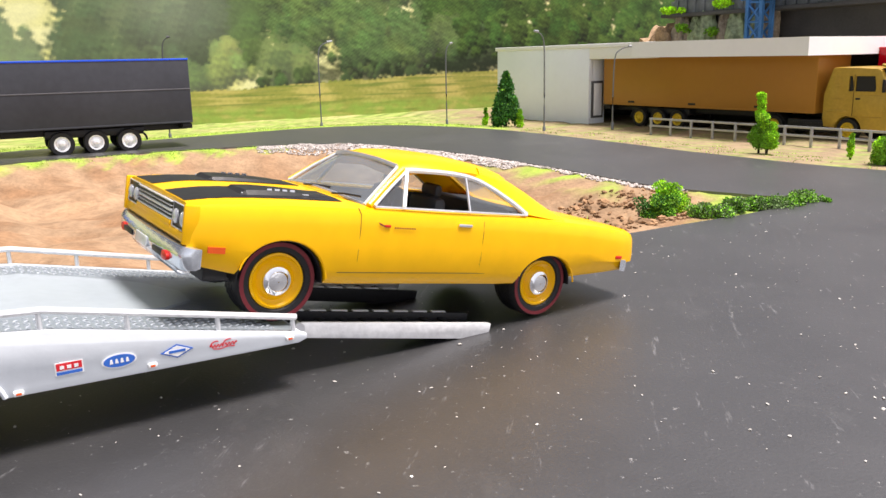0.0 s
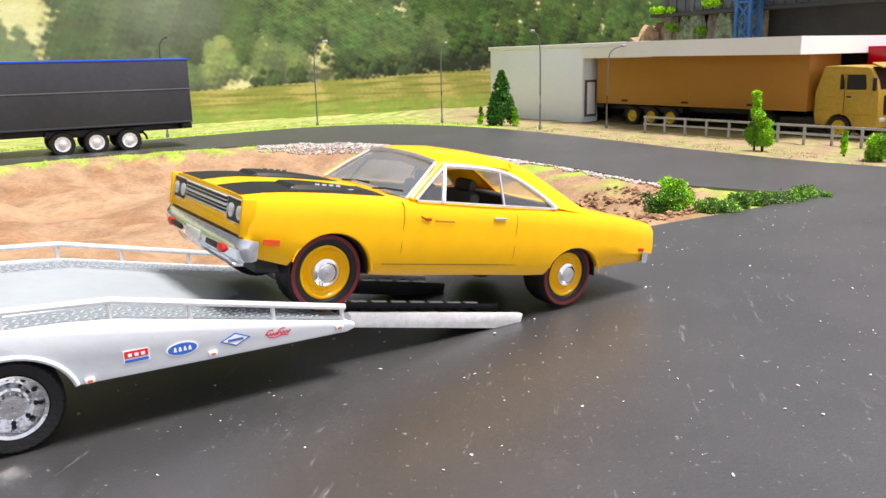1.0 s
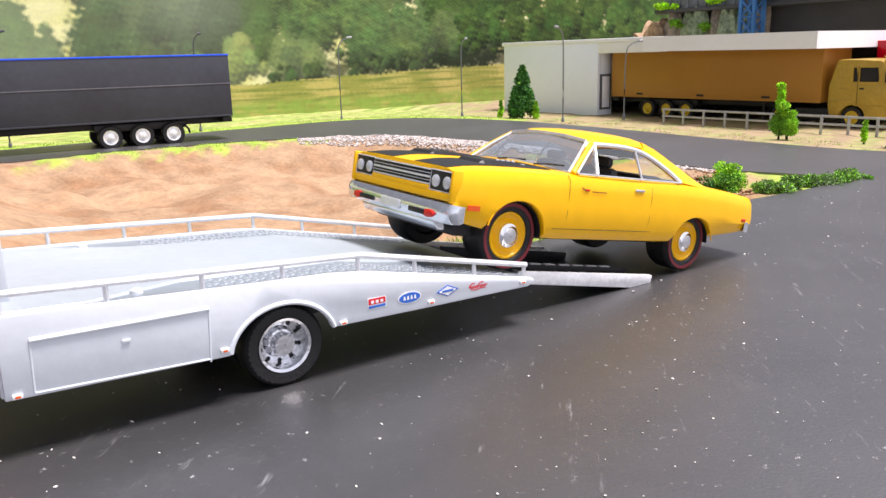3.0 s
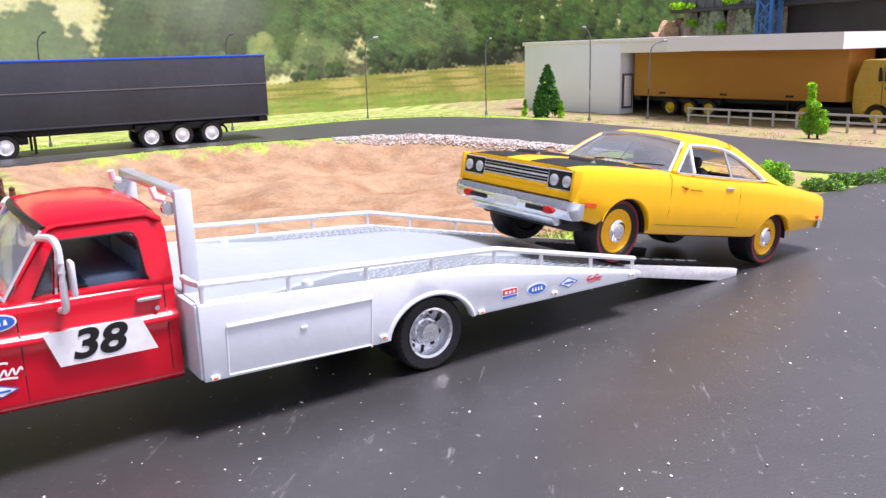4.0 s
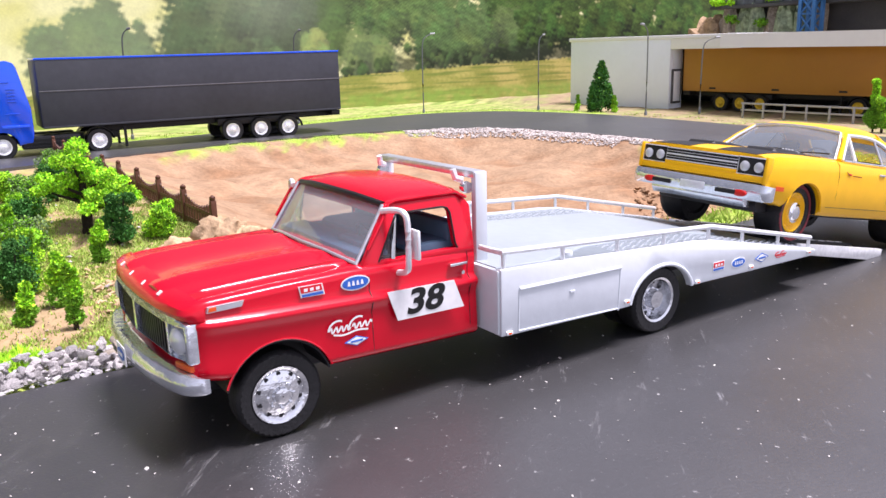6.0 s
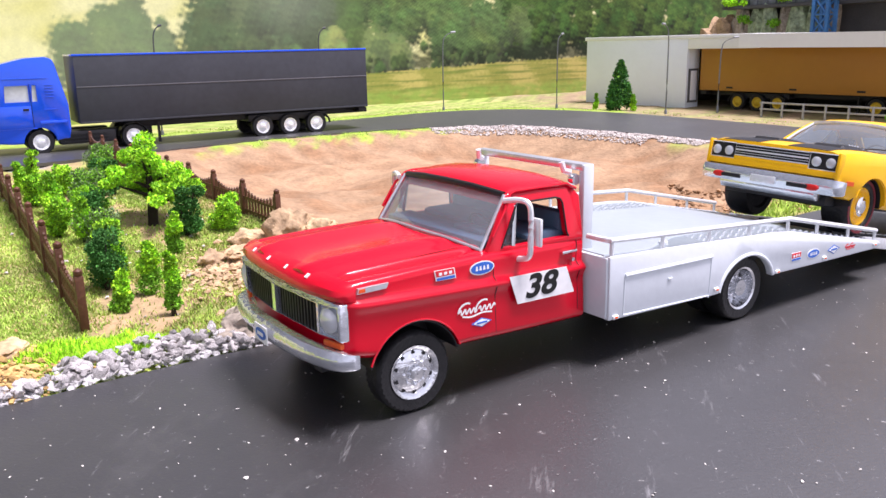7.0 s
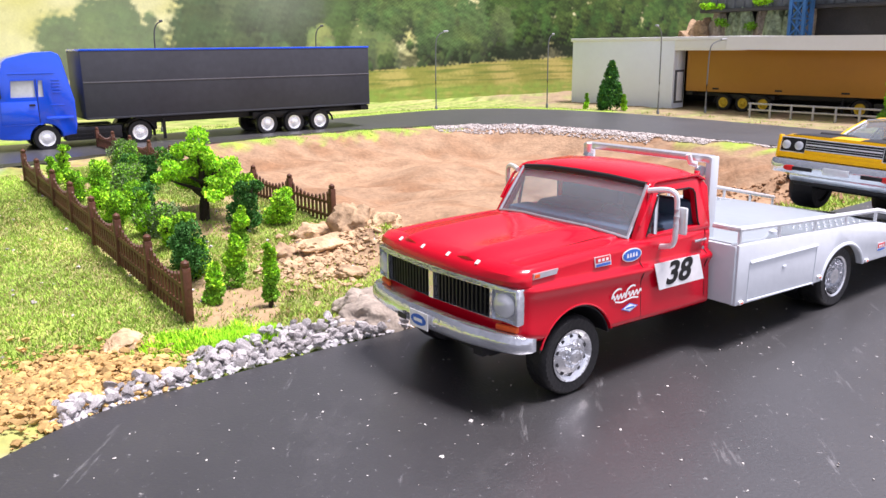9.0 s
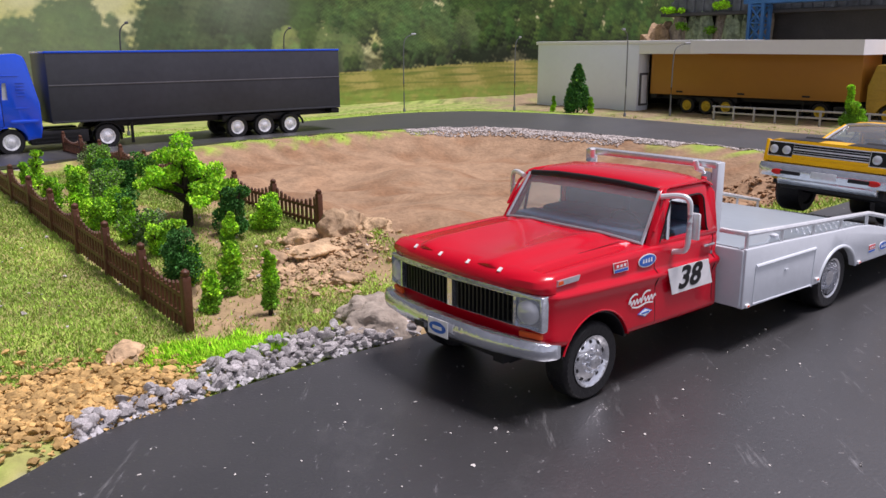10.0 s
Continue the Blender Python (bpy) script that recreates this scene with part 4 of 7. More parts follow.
        part("rain_gutter", b, M["red"], tr)
        b = bmesh.new()
        slab(b, [(3.3, sd * 0.945, 1.2), (2.17, sd * 0.93, 1.19), (2.17, sd * 0.925, 1.24), (3.27, sd * 0.938, 1.24)], (0, -sd * 0.05, 0))
        part("window_ledge", b, M["red"], tr)
        b = bmesh.new()
        slab(b, [(3.12, sd * 0.895, 1.25), (2.98, sd * 0.895, 1.25), (2.94, sd * 0.865, 1.58), (2.955, sd * 0.865, 1.57)], (0, -sd * 0.006, 0))
        g = part("quarter_light", b, M["side_glass"], tr, "small clear quarter light")
        g.visible_shadow = False
        b = bmesh.new()
        tube(b, [(2.98, sd * 0.91, 1.25), (2.935, sd * 0.875, 1.6)], 0.018, 6)
        part("quarter_light_bar", b, M["chrome"], tr)
    b = bmesh.new()
    patch(b, (3.29, -0.85, 1.235), (3.29, 0.85, 1.235), (2.99, 0.805, 1.69), (2.99, -0.805, 1.69), 0.01, 0.1, 20, 6)
    g = part("windscreen", b, M["glass"], tr, "clear curved windscreen")
    g.visible_shadow = False
    b = bmesh.new()
    for sd in (1, -1):
        tube(b, [(3.3, sd * 0.855, 1.24), (3.0, sd * 0.81, 1.69)], 0.016, 6)
    tube(b, [(3.3, -0.855, 1.25), (3.345, -0.65, 1.28), (3.372, -0.42, 1.3), (3.385, 0, 1.3), (3.372, 0.42, 1.3), (3.345, 0.65, 1.28), (3.3, 0.855, 1.25)], 0.014, 6)
    part("windscreen_trim", b, M["satin"], tr)
    b = bmesh.new()
    box(b, 2.18, 2.22, -0.88, 0.88, 1.2, 1.32)
    for sd in (1, -1):
        slab(b, [(2.18, sd * 0.88, 1.2), (2.18, sd * 0.66, 1.2), (2.18, sd * 0.62, 1.68), (2.18, sd * 0.8, 1.68)], (0.04, 0, 0))
    part("cab_back", b, M["red"], tr)
    # cab inside
    b = bmesh.new()
    box(b, 2.23, 3.2, -0.84, 0.84, 1.2, 1.262)
    part("cab_floor", b, M["black"], tr)
    b = bmesh.new()
    box(b, 2.3, 2.78, -0.85, 0.85, 1.1, 1.31, 0.05)
    box(b, 2.26, 2.4, -0.85, -0.02, 1.15, 1.47, 0.05)
    box(b, 2.26, 2.4, 0.02, 0.85, 1.15, 1.47, 0.05)
    part("bench_seat", b, M["trim_blue"], tr)
    b = bmesh.new()
    box(b, 2.95, 3.24, -0.8, 0.8, 1.2, 1.31, 0.03)
    box(b, 2.98, 3.12, 0.2, 0.62, 1.29, 1.355, 0.02)
    part("dashboard", b, M["trim_blue"], tr)
    b = bmesh.new()
    tube(b, [(2.93 + 0.06 * math.cos(t), 0.4 + 0.17 * math.sin(t), 1.32 + 0.14 * math.cos(t)) for t in np.linspace(0, 6.283, 20)], 0.014, 6)
    tube(b, [(2.93, 0.4, 1.32), (3.1, 0.4, 1.24)], 0.018, 6)
    part("steering_wheel", b, M["black"], tr)
    # grille
    b = bmesh.new()
    prism(b, [(4.765, 0.765), (4.84, 0.765), (4.85, 0.785), (4.85, 1.055), (4.84, 1.07), (4.765, 1.07)], -0.985, 0.985, 0.012)
    box_out = bmesh.new()
    for y0, y1 in ((-0.73, -0.03), (0.03, 0.73)):
        c = bmesh.new()
        box(c, 4.7, 4.9, y0, y1, 0.8, 1.042, 0.0)
        merge(box_out, c)
    for y0, y1 in ((-0.965, -0.755), (0.755, 0.965)):
        c = bmesh.new()
        box(c, 4.822, 4.9, y0, y1, 0.795, 1.045, 0.0)
        merge(box_out, c)
    b = carve(b, [box_out])
    gr = part("grille_surround", b, M["worn_chrome"], tr, "chromed grille surround")
    b = bmesh.new()
    box(b, 4.767, 4.785, -0.745, 0.745, 0.785, 1.055)
    part("grille_backing", b, M["black"], gr)
    for k in range(30):
        y = -0.7 + 1.4 * k / 29
        if abs(y) < 0.04:
            continue
        b = bmesh.new()
        box(b, 4.785, 4.82, y - 0.008, y + 0.008, 0.8, 1.042)
        part("grille_bar", b, M["satin_black"], gr)
    for z in (0.895, 0.965):
        b = bmesh.new()
        box(b, 4.785, 4.815, -0.72, 0.72, z - 0.006, z + 0.006)
        part("grille_bar", b, M["satin_black"], gr)
    for sd in (1, -1):
        b = bmesh.new()
        lathe(b, [(0.1, 4.81), (0.1, 4.845), (0.09, 4.85), (0.075, 4.863), (0.045, 4.876), (0.004, 4.88)], (0, sd * 0.86, 0.925), 24, "x")
        part("headlight", b, M["lens"], tr, "round pale headlight")
        b = bmesh.new()
        box(b, 4.8, 4.835, sd * 0.87 - 0.1, sd * 0.87 + 0.1, 0.705, 0.755, 0.012)
        part("turn_signal", b, M["orange"], tr, "orange turn signal")
    b = bmesh.new()
    loft(b, [[(4.68, y, 1.075), (4.82 - d, y, 1.08), (4.852 - d, y, 1.125), (4.84 - d, y, 1.18 - 0.7 * d), (4.78 - d, y, 1.218 + 0.02 * (1 - abs(y)) - 0.7 * d), (4.68, y, 1.228 + 0.03 * (1 - abs(y)) - 0.7 * d)] for y, d in ((-1.0, 0.07), (-0.985, 0.045), (-0.95, 0.02), (-0.88, 0.005), (-0.6, 0), (-0.2, 0), (0.2, 0), (0.6, 0), (0.88, 0.005), (0.95, 0.02), (0.985, 0.045), (1.0, 0.07))])
    part("bonnet_lip", b, M["red"], tr)
    b = bmesh.new()
    box(b, 4.74, 4.815, -0.96, 0.96, 0.63, 0.795, 0.02)
    part("front_valance", b, M["red"], tr)
    # bonnet letters, as plain blocks
    for y in (-0.545, -0.18, 0.18, 0.545):
        b = bmesh.new()
        slab(b, [(4.81, y - 0.016, 1.203), (4.81, y + 0.016, 1.203), (4.775, y + 0.016, 1.227), (4.775, y - 0.016, 1.227)], (0.006, 0, 0.008))
        part("bonnet_badge", b, M["decal_white"], tr)
    # front bumper
    b = bmesh.new()
    for_r = []
    for y in (-1.1, -1.095, -1.08, -1.05, -0.97, -0.85, -0.6, -0.3, 0, 0.3, 0.6, 0.85, 0.97, 1.05, 1.08, 1.095, 1.1):
        q = max(0, (abs(y) - 0.965) / 0.135)
        x = 4.955 - 0.02 * abs(y) ** 2 - 0.08 * q ** 3
        h = 0.088 - 0.012 * abs(y) - 0.016 * q ** 2
        d = 0.12 * (1 - 0.5 * q)
        for_r.append([(x - d, y, 0.63 - h * 0.9), (x - 0.03, y, 0.63 - h), (x - 0.006, y, 0.63 - h * 0.75), (x + 0.004, y, 0.63 - h * 0.2), (x + 0.004, y, 0.63 + h * 0.25), (x - 0.012, y, 0.63 + h * 0.8), (x - 0.035, y, 0.63 + h), (x - d, y, 0.63 + h * 0.9)])
    loft(b, for_r)
    bp = part("front_bumper", b, M["worn_chrome"], tr, "chrome front bumper")
    b = bmesh.new()
    slab(b, [(4.982, -0.13, 0.55), (4.982, 0.13, 0.55), (4.982, 0.13, 0.70), (4.982, -0.13, 0.70)], (0.008, 0, 0))
    pl = part("front_plate", b, M["decal_white"], bp, "white plate with a blue oval")
    b = bmesh.new()
    slab(b, [(4.991, 0.11 * math.cos(t), 0.625 + 0.05 * math.sin(t)) for t in np.linspace(0, 6.0, 20)], (0.003, 0, 0))
    part("blue_oval", b, M["decal_blue"], pl)
    b = bmesh.new()
    slab(b, [(4.995, -0.06, 0.61), (4.995, 0.06, 0.61), (4.995, 0.06, 0.64), (4.995, -0.06, 0.64)], (0.003, 0, 0))
    part("white_bars", b, M["decal_white"], pl)
    b = bmesh.new()
    slab(b, [(4.98, -0.33, 0.57), (4.98, -0.2, 0.57), (4.98, -0.2, 0.62), (4.98, -0.33, 0.62)], (0.006, 0, 0))
    part("bumper_slot", b, M["black"], bp)
    # chassis
    b = bmesh.new()
    for sd in (1, -1):
        box(b, -2.2, 4.7, sd * 0.45 - 0.06, sd * 0.45 + 0.06, 0.36, 0.52)
    box(b, 3.95, 4.17, -0.85, 0.85, 0.3, 0.42)
    box(b, -0.1, 0.1, -0.8, 0.8, 0.28, 0.46, 0.04)
    box(b, 3.3, 4.6, -0.5, 0.5, 0.34, 0.6)
    part("chassis", b, M["black"], tr)
    for sd in (1, -1):
        wheel(tr, 4.06, sd * 0.84, 0.352, 0.352, 0.24, sd, "truck")
        wheel(tr, 0.0, sd * 1.02, RW, RW, 0.27, sd, "dual")
        b = bmesh.new()
        lathe(b, [(0.24, sd * 0.62), (RW * 0.95, sd * 0.62), (RW, sd * 0.66), (RW, sd * 0.8), (RW * 0.95, sd * 0.84), (0.24, sd * 0.84)], (0, 0, RW), 32)
        part("inner_tyre", b, M["rubber"], tr)
    # ramp bed: side skirts with wheel openings
    YS = 1.225
    for sd in (1, -1):
        out = [(2.1, 0.45), (0.60, 0.405)]
        out += [(0.03 + 0.455 * math.cos(t), 0.36 + 0.375 * math.sin(t)) for t in np.linspace(0.12, math.pi - 0.22, 18)]
        out += [(-0.47, 0.445), (-1.4, 0.425), (-2.6, 0.405), (-2.68, 0.43), (-2.68, 0.475), (-2.6, 0.5), (-0.75, 0.885), (-0.4, 0.925), (0.2, 0.955), (1.2, 1.015), (2.1, 1.06)]
        b = bmesh.new()
        prism(b, out, sd * (YS - 0.07), sd * YS, 0.014)
        sk = part("bed_side", b, M["white"], tr, "white bed side skirt", 32)
        b = bmesh.new()
        tube(b, [(0.03 + 0.47 * math.cos(t), sd * (YS + 0.0), 0.36 + 0.39 * math.sin(t)) for t in np.linspace(0.16, math.pi - 0.24, 20)], 0.02, 8)
        part("arch_flange", b, M["white"], sk)
        # locker door
        for pts in ([(1.9, 0.855), (0.64, 0.83)], [(0.64, 0.83), (0.66, 0.40)], [(1.9, 0.855), (1.91, 0.47)], [(1.91, 0.47), (0.66, 0.42)]):
            b = bmesh.new()
            r = 0.02 if pts[0][0] == 1.9 and pts[1][0] == 0.64 else 0.008
            tube(b, [(x, sd * YS, z) for x, z in pts], r, 8)
            part("locker_frame", b, M["white"], sk)
        b = bmesh.new()
        box(b, 1.24, 1.30, sd * YS, sd * (YS + 0.015), 0.70, 0.725, 0.004)
        part("locker_latch", b, M["white"], sk)
        for x, z in ((2.02, 0.475), (0.545, 0.465), (-0.51, 0.47), (-1.42, 0.475), (-2.52, 0.465)):
            b = bmesh.new()
            box(b, x - 0.035, x + 0.035, sd * YS - 0.01, sd * (YS + 0.022), z - 0.018, z + 0.018, 0.008)
            mk = part("marker_lamp", b, M["decal_white"], sk, "tiny white-framed marker lamp")
            b = bmesh.new()
            box(b, x - 0.018, x + 0.018, sd * (YS + 0.018), sd * (YS + 0.027), z - 0.009, z + 0.009, 0.003)
            part("lamp_lens", b, M["orange"], mk)
        # rails
        zt = curve1([(-2.62, 0.62), (-0.72, 1.03), (2.07, 1.205)])
        zb = curve1([(-2.6, 0.5), (-0.75, 0.885), (2.1, 1.06)])
        b = bmesh.new()
        yr = sd * (YS - 0.035)
        pts = [(2.1, sd * 0.93, 1.212), (2.1, sd * 1.08, 1.212), (2.075, yr, 1.208)] + [(x, yr, zt(x)) for x in (1.3, 0.5, -0.2, -0.72, -1.4, -2.0, -2.6)]
        tube(b, pts, 0.027, 8)
        rl = part("side_rail", b, M["rail_silver"], tr, "round metal side rail")
        for x in (2.05, 1.36, 0.66, 0.0, -0.7, -1.28, -1.95, -2.57):
            b = bmesh.new()
            tube(b, [(x, yr, zb(x) - 0.02), (x, yr, zt(x))], 0.02, 8)
            part("rail_post", b, M["rail_silver"], rl)
    # deck
    dz = curve1([(-2.62, 0.49), (-0.75, 0.875), (2.1, 1.045)])
    b = bmesh.new()
    loft(b, [[(x, -1.16, dz(x)), (x, 1.16, dz(x)), (x, 1.16, dz(x) - 0.06), (x, -1.16, dz(x) - 0.06)] for x in (-2.62, -2.0, -1.2, -0.75, 0, 1, 2.1)])
    part("deck", b, M["silver"], tr, "silver-grey sloping deck", 12)
    b = bmesh.new()
    loft(b, [[(x, -w, dz(x) + 0.0), (x, w, dz(x) + 0.0), (x, w - 0.02, dz(x) + 0.018), (x, -w + 0.02, dz(x) + 0.018)] for x, w in ((-2.0, 0.2), (-1.7, 0.52), (-1.2, 0.66), (-0.75, 0.7), (0.0, 0.74), (0.7, 0.78), (1.5, 1.12), (2.08, 1.14))])
    part("deck_panel", b, M["pale_deck"], tr, "pale smooth centre panel", 12)
    for sd in (1, -1):
        b = bmesh.new()
        for i in range(46):
            x = 0.55 - i * 0.066
            if x < -2.5:
                continue
            for k in range(5):
                y = 0.82 + 0.075 * k + (0.035 if i % 2 else 0)
                if y > 1.14:
                    continue
                a = 0.6 if (i + k) % 2 else -0.6
                c, s_ = math.cos(a), math.sin(a)
                z0 = dz(x) + 0.001
                q = [(x + c * 0.024 - s_ * 0.007, y + s_ * 0.024 + c * 0.007), (x - c * 0.024 - s_ * 0.007, y - s_ * 0.024 + c * 0.007), (x - c * 0.024 + s_ * 0.007, y - s_ * 0.024 - c * 0.007), (x + c * 0.024 + s_ * 0.007, y + s_ * 0.024 - c * 0.007)]
                lo = [bm_v for bm_v in [b.verts.new((px, sd * py, z0)) for px, py in q]]
                hi = [b.verts.new((x + (px - x) * 0.7, sd * (y + (py - y) * 0.5), z0 + 0.009)) for px, py in q]
                b.faces.new(hi)
                for j in range(4):
                    b.faces.new((lo[j], lo[(j + 1) % 4], hi[(j + 1) % 4], hi[j]))
        part("tread_plate", b, M["tread"], tr, "raised diamond tread", 0)
        b = bmesh.new()
        lathe(b, [(0.05, 0.0), (0.045, 0.03), (0.02, 0.045)], (1.1, sd * 0.98, dz(1.1)), 14, "z")
        part("deck_tie_down", b, M["white"], tr)
    # bed front and tail
    b = bmesh.new()
    box(b, 2.06, 2.12, -1.2, 1.2, 0.46, 1.05, 0.02)
    part("bed_front", b, M["white"], tr)
    b = bmesh.new()
    box(b, -2.66, -2.56, -1.2, 1.2, 0.41, 0.48, 0.02)
    part("bed_tail", b, M["white"], tr)
    # head rack
    for sd in (1, -1):
        b = bmesh.new()
        box(b, 1.94, 2.07, sd * 0.80 - 0.035, sd * 0.80 + 0.035, 1.04, 1.86, 0.012)
        rk = part("rack_upright", b, M["white"], tr, "white flat rack upright")
        b = bmesh.new()
        lathe(b, [(0.05, sd * 0.70), (0.055, sd * 0.73), (0.05, sd * 0.765)], (2.1, 0, 1.72), 16)
        part("rack_lamp", b, M["chrome"], rk)
    b = bmesh.new()
    box(b, 1.96, 2.08, -0.82, 0.82, 1.80, 1.87, 0.02)
    part("rack_bar", b, M["satin"], tr, "silver rack crossbar")
    b = bmesh.new()
    for y in (-0.68, 0.68):
        tube(b, [(2.1, y, 1.78), (2.16, y * 0.97, 1.80), (2.18, y * 0.95, 1.88)], 0.03, 8)
    part("rack_clamps", b, M["rail_silver"], tr)
    # mirrors
    for sd in (1, -1):
        b = bmesh.new()
        tube(b, spline([(3.04, sd * 0.86, 1.65), (2.99, sd * 1.0, 1.67), (2.965, sd * 1.09, 1.65), (2.955, sd * 1.115, 1.56), (2.955, sd * 1.115, 1.32), (2.955, sd * 1.09, 1.18), (2.97, sd * 0.96, 1.14)], 4), 0.026, 8)
        mi = part("mirror_arm", b, M["rail_silver"], tr, "chrome tubular mirror arm")
        b = bmesh.new()
        box(b, 2.875, 2.91, sd * 1.12 - 0.065, sd * 1.12 + 0.065, 1.27, 1.52, 0.015)
        part("mirror", b, M["rail_silver"], mi)
    b = bmesh.new()
    box(b, 2.28, 2.46, 0.925, 0.985, 1.1, 1.127, 0.008)
    part("door_handle", b, M["chrome"], tr)
    b = bmesh.new()
    lathe(b, [(0.02, 0.92), (0.018, 0.975)], (2.32, 0, 1.03), 12)
    part("door_lock", b, M["chrome"], tr)
    # stickers on the near side
    pl = part("number_plaque", side_decal([(3.12, 1.015), (2.46, 1.0), (2.36, 0.745), (3.03, 0.755)], 1.03), M["decal_white"], tr, "white skewed door plaque")
    tx = lettering("38", 0.29)
    for v in tx.verts:
        v.co.x *= 1.25
        v.co.x += 0.025 * (v.co.y / 0.1)
    bmesh.ops.transform(tx, matrix=Matrix(((-1, 0, 0, 2.75), (0, 0, 1, 1.037), (0, 1, 0, 0.882), (0, 0, 0, 1))), verts=tx.verts[:])
    part("race_number", tx, M["decal_black"], pl, "black race number 38", 0)
    block_logo(tr, 3.76, 1.145, 0.1, 0.048, 0.985, 0.2)
    oval_logo(tr, 3.38, 1.135, 0.13, 0.06, 0.983)
    script_logo(tr, 3.46, 0.8, 0.2, 0.075, 1.012, M["decal_white"], "white flowing script sticker")
    diamond_logo(tr, 3.41, 0.665, 0.11, 0.042, 1.01)
    b = side_decal([(4.65, 1.13), (4.32, 1.135), (4.3, 1.178), (4.63, 1.175)], 0.975, 0.02)
    fm = part("fender_badge", b, M["satin"], tr, "silver fender badge with orange lens")
    part("badge_lens", side_decal([(4.63, 1.138), (4.52, 1.14), (4.52, 1.168), (4.61, 1.168)], 0.994, 0.006), M["orange"], fm)
    block_logo(tr, -0.85, 0.585, 0.095, 0.05, YS + 0.002)
    oval_logo(tr, -1.19, 0.565, 0.125, 0.055, YS + 0.002)
    diamond_logo(tr, -1.61, 0.55, 0.125, 0.055, YS + 0.002)
    script_logo(tr, -1.97, 0.53, 0.11, 0.04, YS + 0.002, M["decal_red"], "red flowing script sticker")
    # loading ramps
    for sd in (1, -1):
        y0, y1 = 0.50, 0.97
        a, e = (-2.74, 0.40), (-4.72, 0.03)
        zr = lambda x: a[1] + (e[1] - a[1]) * (x - a[0]) / (e[0] - a[0])
        b = bmesh.new()
        zw = lambda x: 0.488 + (x + 2.74) * 0.1965
        wall = [(-2.74, 0.485), (-2.74, 0.345), (-4.38, 0.0), (-4.72, 0.0), (-4.745, 0.085), (-4.7, 0.1)]
        prism(b, wall, sd * (y1 - 0.05), sd * y1, 0.008)
        rp = part("loading_ramp", b, M["ramp"], tr, "silver-edged black loading ramp")
        b = bmesh.new()
        loft(b, [[(x, sd * (y0 + 0.05), zr(x) - 0.03), (x, sd * (y1 - 0.05), zr(x) - 0.03), (x, sd * (y1 - 0.05), zr(x)), (x, sd * (y0 + 0.05), zr(x))] for x in (-2.74, -4.6)])
        part("ramp_floor", b, M["black"], rp)
        b = bmesh.new()
        prism(b, wall, sd * y0, sd * (y0 + 0.05), 0.006)
        part("ramp_inner_wall", b, M["black"], rp, "black inner ramp wall")
        for k in range(8):
            x = -2.85 - 0.22 * k
            b = bmesh.new()
            box(b, x - 0.03, x + 0.03, sd * (y0 + 0.04) if sd > 0 else -(y1 - 0.04), sd * (y1 - 0.04) if sd > 0 else -(y0 + 0.04), zr(x) - 0.01, zr(x) + 0.022, 0.006)
            part("ramp_tread", b, M["black"], rp)
            b = bmesh.new()
            slab(b, [(x - 0.08, sd * (y0 + 0.004), zw(x - 0.08)), (x + 0.08, sd * (y0 + 0.004), zw(x + 0.08)), (x + 0.08, sd * (y0 + 0.046), zw(x + 0.08)), (x - 0.08, sd * (y0 + 0.046), zw(x - 0.08))], (0, 0, 0.012))
            part("ramp_edge_strip", b, M["decal_white"], rp)
        b = bmesh.new()
        lathe(b, [(0.055, sd * (y1 - 0.1)), (0.055, sd * (y1 + 0.02))], (-2.7, 0, 0.44), 14)
        part("ramp_hinge", b, M["satin"], rp)
    # the whole nose is swept back towards its corners
    for o in tr.children_recursive:
        for v in o.data.vertices:
            w = min(1.0, max(0.0, (v.co.x / S - 4.5) / 0.25))
            v.co.x -= w * 0.115 * S * min(1.1, abs(v.co.y / S)) ** 3
    put(tr, -4.759, 6.597, 0, -137.2)
    return tr


ramp_truck()


